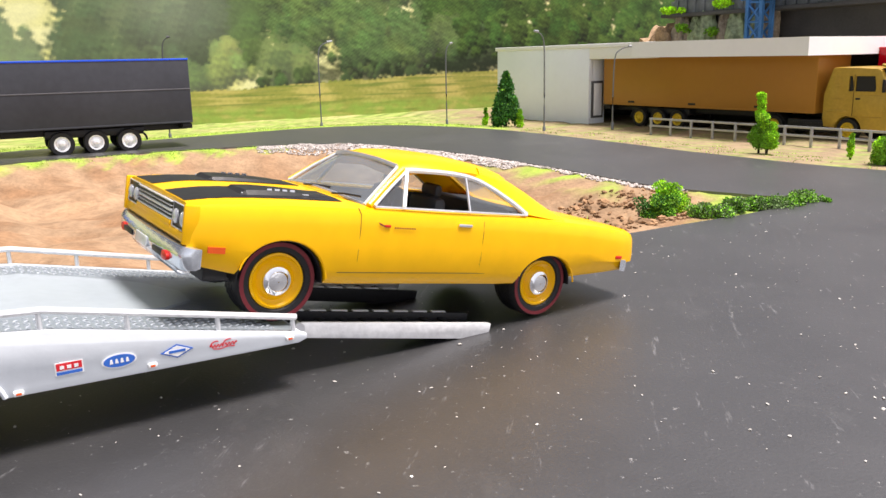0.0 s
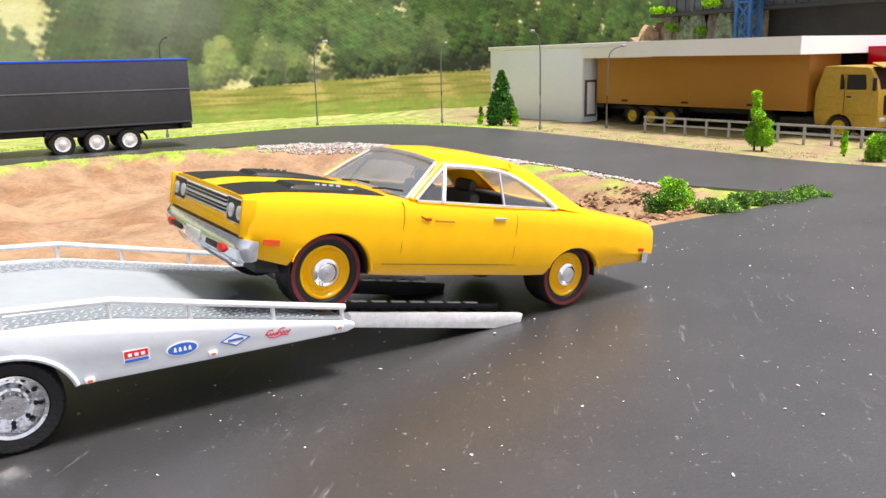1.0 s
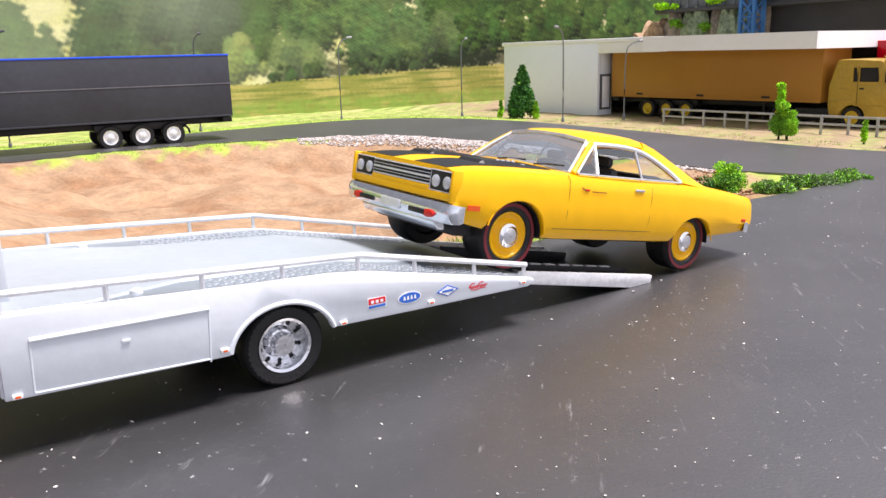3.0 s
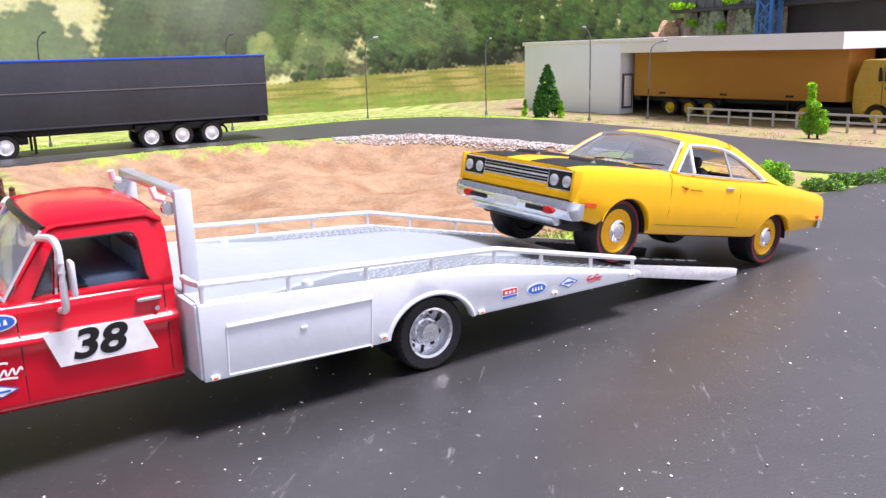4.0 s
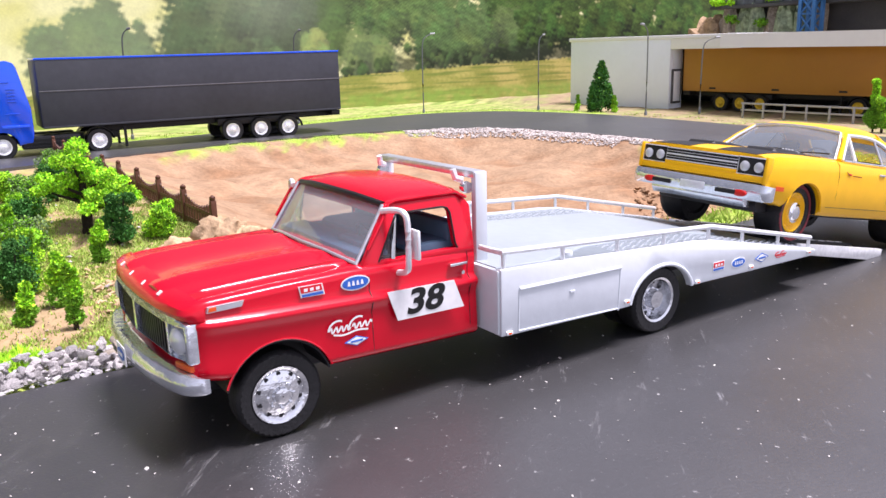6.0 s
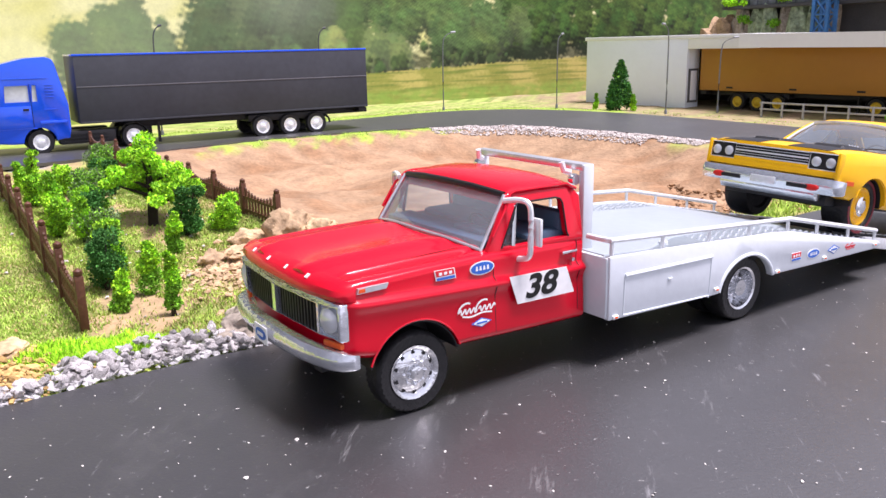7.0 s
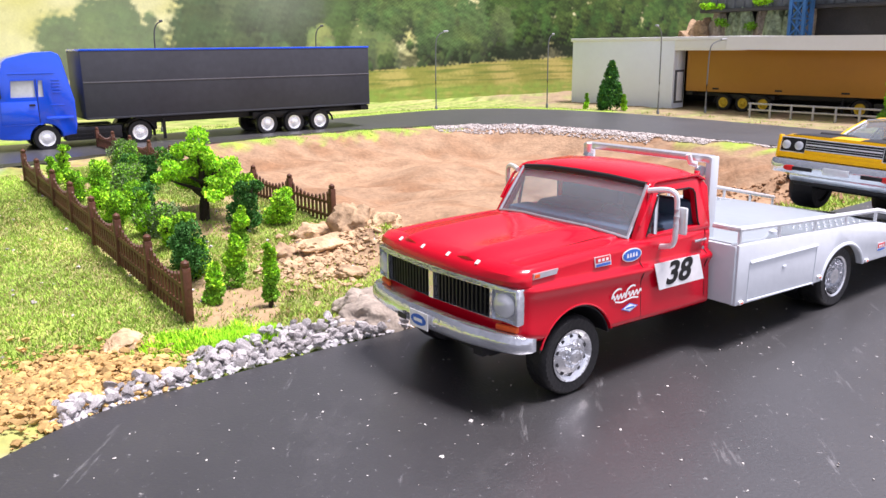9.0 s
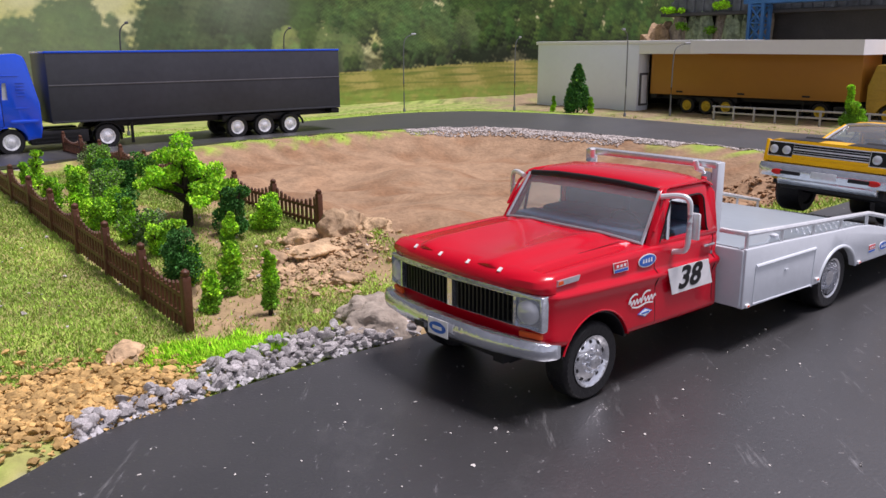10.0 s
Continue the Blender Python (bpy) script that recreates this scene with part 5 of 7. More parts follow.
# ---- yellow muscle car ----
def muscle_car():
    car = thing("muscle_car", "yellow diecast coupe with black bonnet stripes climbing the ramps", "toy car")
    side = curve1([(-1.33, 0.87), (-1.24, 0.915), (-0.8, 0.955), (0, 0.98), (0.6, 0.97), (1.2, 0.96), (2.2, 0.965), (3.0, 0.972), (3.5, 0.95), (3.78, 0.915), (3.88, 0.89)])
    belt = curve1([(-1.33, 0.575), (-1.24, 0.61), (-0.6, 0.665), (0, 0.69), (0.5, 0.70), (1.2, 0.69), (2.2, 0.68), (3.0, 0.665), (3.6, 0.635), (3.88, 0.605)])
    crown = curve1([(-1.25, 0.02), (0, 0.03), (0.3, 0.0), (2.05, 0.0), (2.3, 0.03), (3.4, 0.035), (3.88, 0.012)])
    low = curve1([(-1.33, 0.23), (-1.22, 0.165), (-0.42, 0.09), (0.4, 0.0), (2.5, -0.01), (3.3, 0.05), (3.46, 0.08), (3.75, 0.12), (3.88, 0.2)])
    rings = []
    for x in [-1.33, -1.3, -1.22, -0.95, -0.6, -0.3, 0, 0.3, 0.6, 0.9, 1.3, 1.7, 2.1, 2.35, 2.6, 2.9, 3.2, 3.45, 3.62, 3.74, 3.82, 3.87]:
        s, t, lo, cr = side(x), belt(x), low(x), crown(x)
        half = [(s * 0.6, lo), (s - 0.08, lo), (s - 0.035, lo + 0.05), (s - 0.012, lo + 0.13), (s, 0.27), (s - 0.002, 0.36), (s - 0.012, t - 0.16), (s - 0.03, t - 0.06), (s - 0.06, t - 0.015), (s - 0.12, t + 0.004), (s * 0.6, t + cr * 0.8), (0.0, t + cr)]
        rings.append([(x, y, z) for y, z in half] + [(x, -y, z) for y, z in half[-2::-1]])
    bm = bmesh.new()
    loft(bm, rings)
    cab = bmesh.new()
    loft(cab, [[(2.04, -0.78, 0.1), (2.04, 0.78, 0.1), (0.3, 0.78, 0.1), (0.3, -0.78, 0.1)], [(2.1, -0.8, 1.0), (2.1, 0.8, 1.0), (0.22, 0.8, 1.0), (0.22, -0.8, 1.0)]])
    arches = []
    for x, r in ((2.946, 0.405), (0.0, 0.395)):
        for y0, y1 in ((0.5, 1.2), (-1.2, -0.5)):
            c = bmesh.new()
            ry = 0.93 if x > 1 else 0.82
            ring = [(x + r * math.cos(t), 0.0 + r * ry * math.sin(t)) for t in np.linspace(0, 2 * math.pi, 36)[:-1]]
            loft(c, [[(a, y0, b) for a, b in ring], [(a, y1, b) for a, b in ring]])
            arches.append(c)
    bm = carve(bm, arches + [cab])
    part("body", bm, M["yellow"], car, "bright yellow painted body", 32)
    for x, r, k in ((2.946, 0.402, 0.93), (0.0, 0.392, 0.82)):
        for sd in (1, -1):
            b = bmesh.new()
            tube(b, [(x + r * math.cos(t), sd * 0.948, r * k * math.sin(t)) for t in np.linspace(0.3, math.pi - 0.12, 20)], 0.009, 6)
            part("wheel_arch_lip", b, M["yellow"], car)
            b = bmesh.new()
            ring = [(x + (r - 0.01) * math.cos(t), (r * k - 0.01) * math.sin(t)) for t in np.linspace(0, math.pi, 18)]
            prism(b, ring + [(x + (x0 - x) * 0.97, z0 * 0.97) for x0, z0 in ring[::-1]], sd * 0.5, sd * 0.9)
            part("wheel_well", b, M["black"], car)
    # underbody
    b = bmesh.new()
    box(b, -0.55, 3.6, -0.7, 0.7, -0.05, 0.12, 0.03)
    box(b, -0.1, 0.1, -0.75, 0.75, -0.06, 0.06, 0.02)
    box(b, 2.85, 3.05, -0.75, 0.75, -0.08, 0.04, 0.02)
    part("underbody", b, M["black"], car)
    for x in (2.946, 0.0):
        for sd in (1, -1):
            wheel(car, x, sd * 0.695, 0, 0.362, 0.34, sd, "car")
    def lift(bm):
        """Raises the glasshouse above the belt line."""
        for v in bm.verts:
            if v.co.z > 0.69:
                v.co.z = 0.69 + (v.co.z - 0.69) * 1.24
    # roof
    b = bmesh.new()
    rr = []
    for x, z, w in [(1.79, 0.965, 0.57), (1.73, 0.995, 0.6), (1.55, 1.03, 0.635), (1.25, 1.05, 0.65), (0.95, 1.048, 0.645), (0.65, 1.022, 0.62), (0.45, 0.985, 0.595)]:
        half = [(0, z - 0.035), (w - 0.05, z - 0.07), (w + 0.02, z - 0.09), (w + 0.028, z - 0.06), (w - 0.02, z - 0.02), (w - 0.12, z + 0.008), (w * 0.5, z + 0.022), (0, z + 0.027)]
        rr.append([(x, y, zz) for y, zz in half] + [(x, -y, zz) for y, zz in half[-2:0:-1]])
    loft(b, rr)
    lift(b)
    part("roof", b, M["yellow"], car, "yellow roof panel")
    for sd in (1, -1):
        lower = [(0.95, 0.69, 0.948), (0.75, 0.745, 0.893), (0.5, 0.83, 0.79), (0.36, 0.885, 0.715), (0.05, 0.9, 0.69), (-0.2, 0.885, 0.675)]
        upper = [(0.85, 0.668, 0.99), (0.58, 0.635, 0.968), (0.38, 0.66, 0.915), (0.2, 0.705, 0.85), (0.02, 0.765, 0.775), (-0.2, 0.84, 0.69)]
        inner = [(0.85, 0.6, 1.035), (0.58, 0.53, 1.0), (0.38, 0.56, 0.93), (0.2, 0.6, 0.862), (0.02, 0.63, 0.785), (-0.2, 0.68, 0.698)]
        b = bmesh.new()
        loft(b, [[(p[0], sd * p[1], p[2]), (q[0], sd * (0.4 * p[1] + 0.6 * q[1] + 0.012), 0.4 * p[2] + 0.6 * q[2] + 0.006), (q[0], sd * q[1], q[2]), (q[0], sd * (q[1] - 0.05), q[2] - 0.03), (p[0], sd * (p[1] - 0.05), p[2] - 0.01)] for p, q in zip(lower, upper)])
        lift(b)
        part("sail_panel", b, M["yellow"], car)
        b = bmesh.new()
        loft(b, [[(p[0], sd * p[1], p[2]), (q[0], sd * (p[1] + q[1]) / 2, (p[2] + q[2]) / 2 + 0.012), (q[0], sd * q[1], q[2]), (q[0], sd * q[1], q[2] - 0.03), (p[0], sd * (p[1] - 0.03), p[2] - 0.03)] for p, q in zip(upper, inner)])
        lift(b)
        part("rear_pillar", b, M["yellow"], car)
        # window trim
        b = bmesh.new()
        tube(b, [(2.16, sd * 0.855, 0.685), (1.93, sd * 0.752, 0.84), (1.73, sd * 0.655, 0.958)], 0.03, 8)
        lift(b)
        part("front_pillar", b, M["yellow"], car, "yellow windscreen pillar")
        b = bmesh.new()
        tube(b, [(2.185, sd * 0.815, 0.69), (1.965, sd * 0.715, 0.845), (1.77, sd * 0.61, 0.968)], 0.016, 6)
        lift(b)
        part("pillar_trim", b, M["rail_silver"], car)
        b = bmesh.new()
        tube(b, [(2.12, sd * 0.885, 0.695), (1.9, sd * 0.778, 0.84), (1.71, sd * 0.682, 0.95)], 0.013, 6)
        lift(b)
        part("pillar_trim", b, M["rail_silver"], car)
        b = bmesh.new()
        tube(b, spline([(1.74, sd * 0.655, 0.955), (1.5, sd * 0.68, 0.966), (1.2, sd * 0.69, 0.968), (0.95, sd * 0.695, 0.948), (0.75, sd * 0.75, 0.893), (0.5, sd * 0.835, 0.79), (0.35, sd * 0.89, 0.713)], 3), 0.021, 6)
        lift(b)
        part("window_trim", b, M["rail_silver"], car)
        b = bmesh.new()
        tube(b, [(2.12, sd * 0.9, 0.692), (1.3, sd * 0.905, 0.70), (0.35, sd * 0.905, 0.712)], 0.012, 6)
        part("belt_trim", b, M["satin"], car)
        b = bmesh.new()
        tube(b, [(1.81, sd * 0.888, 0.70), (1.7, sd * 0.68, 0.945)], 0.02, 6)
        lift(b)
        part("quarter_light_bar", b, M["rail_silver"], car)
        b = bmesh.new()
        tube(b, [(1.06, sd * 0.885, 0.70), (1.03, sd * 0.695, 0.95)], 0.013, 6)
        lift(b)
        part("window_divider", b, M["satin"], car)
        b = bmesh.new()
        slab(b, [(1.06, sd * 0.875, 0.70), (0.38, sd * 0.875, 0.71), (0.75, sd * 0.745, 0.885), (0.95, sd * 0.69, 0.94), (1.03, sd * 0.685, 0.95)], (0, -sd * 0.006, 0))
        lift(b)
        g = part("quarter_window", b, M["side_glass"], car)
        g.visible_shadow = False
        b = bmesh.new()
        slab(b, [(2.08, sd * 0.875, 0.70), (1.81, sd * 0.875, 0.70), (1.71, sd * 0.68, 0.94)], (0, -sd * 0.006, 0))
        lift(b)
        g = part("vent_window", b, M["side_glass"], car)
        g.visible_shadow = False
        # seams, handle, markers
        for x0, x1 in ((2.27, 2.29), (0.91, 0.93)):
            b = bmesh.new()
            y = side(x0)
            tube(b, [(x0, sd * (y - 0.018), 0.11), (x0, sd * (y - 0.001), 0.27), (x0, sd * (y - 0.008), 0.5), (x0, sd * (y - 0.028), 0.62), (x1, sd * (y - 0.06), 0.675)], 0.0032, 6)
            part("door_seam", b, M["satin_black"], car)
        b = bmesh.new()
        tube(b, [(2.45, sd * 0.951, 0.105), (0.5, sd * 0.948, 0.12)], 0.003, 6)
        part("door_seam", b, M["satin_black"], car)
        b = bmesh.new()
        box(b, 1.06, 1.22, sd * 0.945 - 0.015, sd * 0.945 + 0.018, 0.563, 0.592, 0.008)
        part("door_handle", b, M["chrome"], car)
        b = bmesh.new()
        slab(b, [(3.5, sd * side(3.5) - sd * 0.003, 0.24), (3.67, sd * side(3.67) - sd * 0.003, 0.24), (3.67, sd * side(3.67) - sd * 0.003, 0.29), (3.5, sd * side(3.5) - sd * 0.003, 0.29)], (0, sd * 0.009, 0))
        part("front_marker", b, M["orange"], car, "orange side marker")
        b = bmesh.new()
        box(b, -1.1, -1.0, sd * 0.932 - 0.01, sd * 0.932 + 0.008, 0.3, 0.335, 0.004)
        part("rear_marker", b, M["tail"], car, "red side marker")
        b = bmesh.new()
        for k in range(9):
            x = 1.92 - 0.026 * k
            slab(b, [(x - 0.008, sd * 0.959, 0.515), (x + 0.008, sd * 0.959, 0.515), (x + 0.008, sd * 0.957, 0.527), (x - 0.008, sd * 0.957, 0.527)], (0, sd * 0.004, 0))
        slab(b, [(2.1, sd * 0.955, 0.565), (2.06, sd * 0.956, 0.55), (2.0, sd * 0.959, 0.525), (2.02, sd * 0.96, 0.52), (2.08, sd * 0.958, 0.54)], (0, sd * 0.003, 0))
        part("door_script", b, M["redline"], car)
        b = bmesh.new()
        box(b, 1.97, 2.03, sd * 0.957 - 0.004, sd * 0.957 + 0.007, 0.522, 0.545, 0.003)
        part("door_emblem", b, M["tail"], car)
    # glass
    b = bmesh.new()
    patch(b, (2.17, -0.80, 0.685), (2.17, 0.80, 0.685), (1.775, 0.59, 0.965), (1.775, -0.59, 0.965), 0.01, 0.085, 14, 6)
    lift(b)
    g = part("windscreen", b, M["car_glass"], car, "clear curved windscreen")
    g.visible_shadow = False
    b = bmesh.new()
    tube(b, [(2.18, -0.81, 0.69), (2.235, -0.4, 0.715), (2.255, 0, 0.725), (2.235, 0.4, 0.715), (2.18, 0.81, 0.69)], 0.014, 6)
    tube(b, [(1.77, -0.6, 0.975), (1.81, -0.3, 1.0), (1.82, 0, 1.005), (1.81, 0.3, 1.0), (1.77, 0.6, 0.975)], 0.02, 6)
    lift(b)
    part("windscreen_trim", b, M["satin"], car)
    b = bmesh.new()
    patch(b, (-0.1, 0.64, 0.71), (-0.1, -0.64, 0.71), (0.52, -0.52, 0.985), (0.52, 0.52, 0.985), 0.01, 0.04, 12, 6)
    lift(b)
    g = part("rear_window", b, M["glass"], car)
    g.visible_shadow = False
    for y in (0.38, -0.22):
        b = bmesh.new()
        tube(b, [(2.29, y, 0.725), (2.245, y + 0.15, 0.745), (2.19, y + 0.36, 0.755)], 0.01, 6)
        part("wiper", b, M["black"], car)
    # inside
    b = bmesh.new()
    box(b, 0.3, 2.08, -0.77, 0.77, 0.1, 0.2)
    part("cabin_floor", b, M["interior"], car)
    for sd in (1, -1):
        b = bmesh.new()
        slab(b, [(2.04, sd * 0.782, 0.15), (0.3, sd * 0.782, 0.15), (0.25, sd * 0.795, 0.685), (2.08, sd * 0.795, 0.67)], (0, -sd * 0.012, 0))
        part("door_card", b, M["interior"], car)
    for y in (0.38, -0.38):
        b = bmesh.new()
        box(b, 1.25, 1.65, y - 0.25, y + 0.25, 0.2, 0.42, 0.06)
        box(b, 1.15, 1.3, y - 0.25, y + 0.25, 0.36, 0.78, 0.06)
        box(b, 1.14, 1.24, y - 0.14, y + 0.14, 0.77, 0.9, 0.045)
        part("front_seat", b, M["interior"], car, "dark bucket seat")
    b = bmesh.new()
    box(b, 0.38, 0.56, -0.7, 0.7, 0.3, 0.74, 0.06)
    box(b, -0.02, 0.4, -0.72, 0.72, 0.69, 0.715, 0.008)
    part("rear_seat", b, M["interior"], car)
    b = bmesh.new()
    box(b, 1.88, 2.1, -0.74, 0.74, 0.5, 0.685, 0.04)
    part("dashboard", b, M["interior"], car)
    b = bmesh.new()
    tube(b, [(1.76 + 0.06 * math.cos(t), 0.38 + 0.17 * math.sin(t), 0.68 + 0.14 * math.cos(t)) for t in np.linspace(0, 6.283, 20)], 0.014, 6)
    tube(b, [(1.76, 0.38, 0.68), (1.95, 0.38, 0.62)], 0.016, 6)
    part("steering_wheel", b, M["black"], car)
    # bonnet stripes and scoops
    hz = lambda x, y: belt(x) + crown(x) * (1.0 - 0.2 * abs(y) / (side(x) * 0.6)) if abs(y) < side(x) * 0.6 else belt(x) + 0.004 + (crown(x) * 0.8 - 0.004) * (side(x) - 0.12 - abs(y)) / (side(x) * 0.4 - 0.12)
    for sd in (1, -1):
        b = bmesh.new()
        xs = [2.36, 2.5, 2.7, 2.9, 3.1, 3.3, 3.5, 3.7, 3.86]
        ys = [0.19, 0.3, 0.45, 0.60, 0.72]
        rows = [[(x, sd * y, hz(x, y) + 0.006) for y in ys] + [(x, sd * y, hz(x, y) - 0.004) for y in ys[::-1]] for x in xs]
        loft(b, rows)
        part("bonnet_stripe", b, M["satin_black"], car, "satin black bonnet stripe")
        b = bmesh.new()
        rings = []
        for x, hgt, w in ((2.4, 0.006, 0.16), (2.55, 0.02, 0.19), (2.8, 0.032, 0.21), (3.05, 0.037, 0.22), (3.2, 0.034, 0.22), (3.25, 0.004, 0.21)):
            z = hz(x, 0.42)
            rings.append([(x, sd * (0.42 - w), z - 0.01), (x, sd * (0.42 - w * 0.8), z + hgt), (x, sd * (0.42 + w * 0.8), z + hgt), (x, sd * (0.42 + w), z - 0.01)])
        loft(b, rings)
        sc = part("bonnet_scoop", b, M["satin_black"], car, "raised black bonnet scoop", 15)
        b = bmesh.new()
        for k in range(4):
            x = 2.98 - 0.07 * k
            slab(b, [(x - 0.022, sd * 0.567, hz(x, 0.5) + 0.028), (x + 0.022, sd * 0.567, hz(x, 0.5) + 0.028), (x + 0.022, sd * 0.562, hz(x, 0.5) + 0.048), (x - 0.022, sd * 0.562, hz(x, 0.5) + 0.048)], (0, sd * 0.006, 0))
        tube(b, [(2.62, sd * 0.585, hz(2.62, 0.58) + 0.014), (3.24, sd * 0.6, hz(3.24, 0.6) + 0.014)], 0.007, 6)
        part("scoop_badge", b, M["satin"], sc)
    # front end
    b = bmesh.new()
    box(b, 3.85, 3.875, -0.52, 0.52, 0.415, 0.58, 0.008)
    fr = part("grille_panel", b, M["satin_black"], car, "black grille panel")
    for sd in (1, -1):
        b = bmesh.new()
        ya, yb = (0.51, 0.86) if sd > 0 else (-0.86, -0.51)
        box(b, 3.84, 3.872, ya, yb, 0.378, 0.578, 0.01)
        hs = part("headlight_housing", b, M["satin_black"], fr, "black square headlight housing")
        b = bmesh.new()
        frame_line = [(3.88, ya, 0.38), (3.88, yb, 0.38), (3.872, yb, 0.577), (3.872, ya, 0.577), (3.88, ya, 0.38)]
        tube(b, frame_line, 0.007, 6)
        part("headlight_surround", b, M["rail_silver"], fr)
        b = bmesh.new()
        ya, yb = (0.86, 0.9) if sd > 0 else (-0.9, -0.86)
        box(b, 3.76, 3.92, ya, yb, 0.29, 0.605, 0.018)
        part("fender_tip", b, M["yellow"], car)
    for z, h in ((0.428, 0.007), (0.462, 0.003), (0.497, 0.01), (0.533, 0.003), (0.57, 0.006)):
        b = bmesh.new()
        box(b, 3.872, 3.9, -0.5, 0.5, z - h, z + h, 0.003)
        part("grille_bar", b, M["rail_silver"], fr)
    for y in (-0.69 - 0.09, -0.69 + 0.09, 0.69 - 0.09, 0.69 + 0.09):
        b = bmesh.new()
        lathe(b, [(0.06, 3.868), (0.06, 3.888), (0.053, 3.893), (0.035, 3.903), (0.004, 3.907)], (0, y, 0.472), 20, "x")
        part("headlight", b, M["lens"], fr, "round pale headlight")
    b = bmesh.new()
    box(b, 3.78, 3.9, -0.865, 0.865, 0.3, 0.376, 0.015)
    box(b, 3.78, 3.905, -0.505, 0.505, 0.37, 0.418, 0.01)
    part("lower_nose", b, M["yellow"], car, "yellow strip under the grille")
    b = bmesh.new()
    box(b, 3.74, 3.87, -0.86, 0.86, 0.2, 0.3)
    part("nose_gap", b, M["black"], car)
    b = bmesh.new()
    rg = []
    for y in (-0.965, -0.96, -0.945, -0.92, -0.87, -0.7, -0.5, -0.25, 0, 0.25, 0.5, 0.7, 0.87, 0.92, 0.945, 0.96, 0.965):
        q = max(0, (abs(y) - 0.87) / 0.095)
        x = 3.985 - 0.05 * (abs(y) / 0.9) ** 2 - 0.1 * q ** 3
        d, h = 0.13 * (1 - 0.3 * q), 0.094 - 0.01 * q ** 3
        rg.append([(x - d, y, 0.187 - h * 0.8), (x - 0.04, y, 0.187 - h), (x - 0.012, y, 0.187 - h * 0.7), (x + 0.004, y, 0.187), (x + 0.004, y, 0.187 + h * 0.5), (x - 0.03, y, 0.187 + h), (x - d, y, 0.187 + h)])
    loft(b, rg)
    bp = part("front_bumper", b, M["bumper"], car, "bright plated front bumper")
    for sd in (1, -1):
        b = bmesh.new()
        box(b, 3.93, 3.993, sd * 0.46 - 0.14, sd * 0.46 + 0.14, 0.135, 0.185, 0.01)
        part("bumper_slot", b, M["black"], bp)
        b = bmesh.new()
        lathe(b, [(0.055, 3.93), (0.055, 3.985), (0.03, 3.993), (0.004, 3.995)], (0, 0, 0), 20, "x")
        for v in b.verts:
            v.co.y = v.co.y * 1.5 + sd * 0.64
            v.co.z = v.co.z * 0.7 + 0.16
        part("bumper_lamp", b, M["tail"], bp, "red oval bumper lamp")
    b = bmesh.new()
    box(b, 3.975, 4.0, -0.17, 0.17, 0.125, 0.215, 0.006)
    part("front_plate", b, M["rail_silver"], bp, "blank pale plate")
    b = bmesh.new()
    prism(b, [(3.7, 0.0), (3.82, 0.0), (3.88, 0.06), (3.88, 0.14), (3.7, 0.14)], -0.66, 0.66, 0.015)
    part("front_valance", b, M["bumper"], car)
    # rear end
    b = bmesh.new()
    rg = []
    for y in np.linspace(-0.93, 0.93, 13):
        x = -1.375 + 0.04 * (abs(y) / 0.9) ** 2 + 0.14 * max(0, (abs(y) - 0.82) / 0.11) ** 2
        rg.append([(x + 0.09, y, 0.17), (x + 0.01, y, 0.16), (x, y, 0.2), (x, y, 0.26), (x + 0.02, y, 0.295), (x + 0.09, y, 0.29)])
    loft(b, rg)
    part("rear_bumper", b, M["bumper"], car, "bright plated rear bumper")
    b = bmesh.new()
    box(b, -1.345, -1.325, -0.7, 0.7, 0.33, 0.46, 0.01)
    part("tail_panel", b, M["satin_black"], car)
    for o in car.children_recursive:
        for v in o.data.vertices:
            if v.co.x > 3.3 * S:
                v.co.x = 3.3 * S + (v.co.x - 3.3 * S) * 0.79
    car.matrix_world = pose(S * -0.785, S * 10.236, S * 0.40, -1.6, -10.3, -134.69)
    return car


M["bumper"] = shade("plated_bumper", (0.72, 0.76, 0.81), 0.18, 0.85, 0.06, 0.5, 0.003, 0.06)
muscle_car()


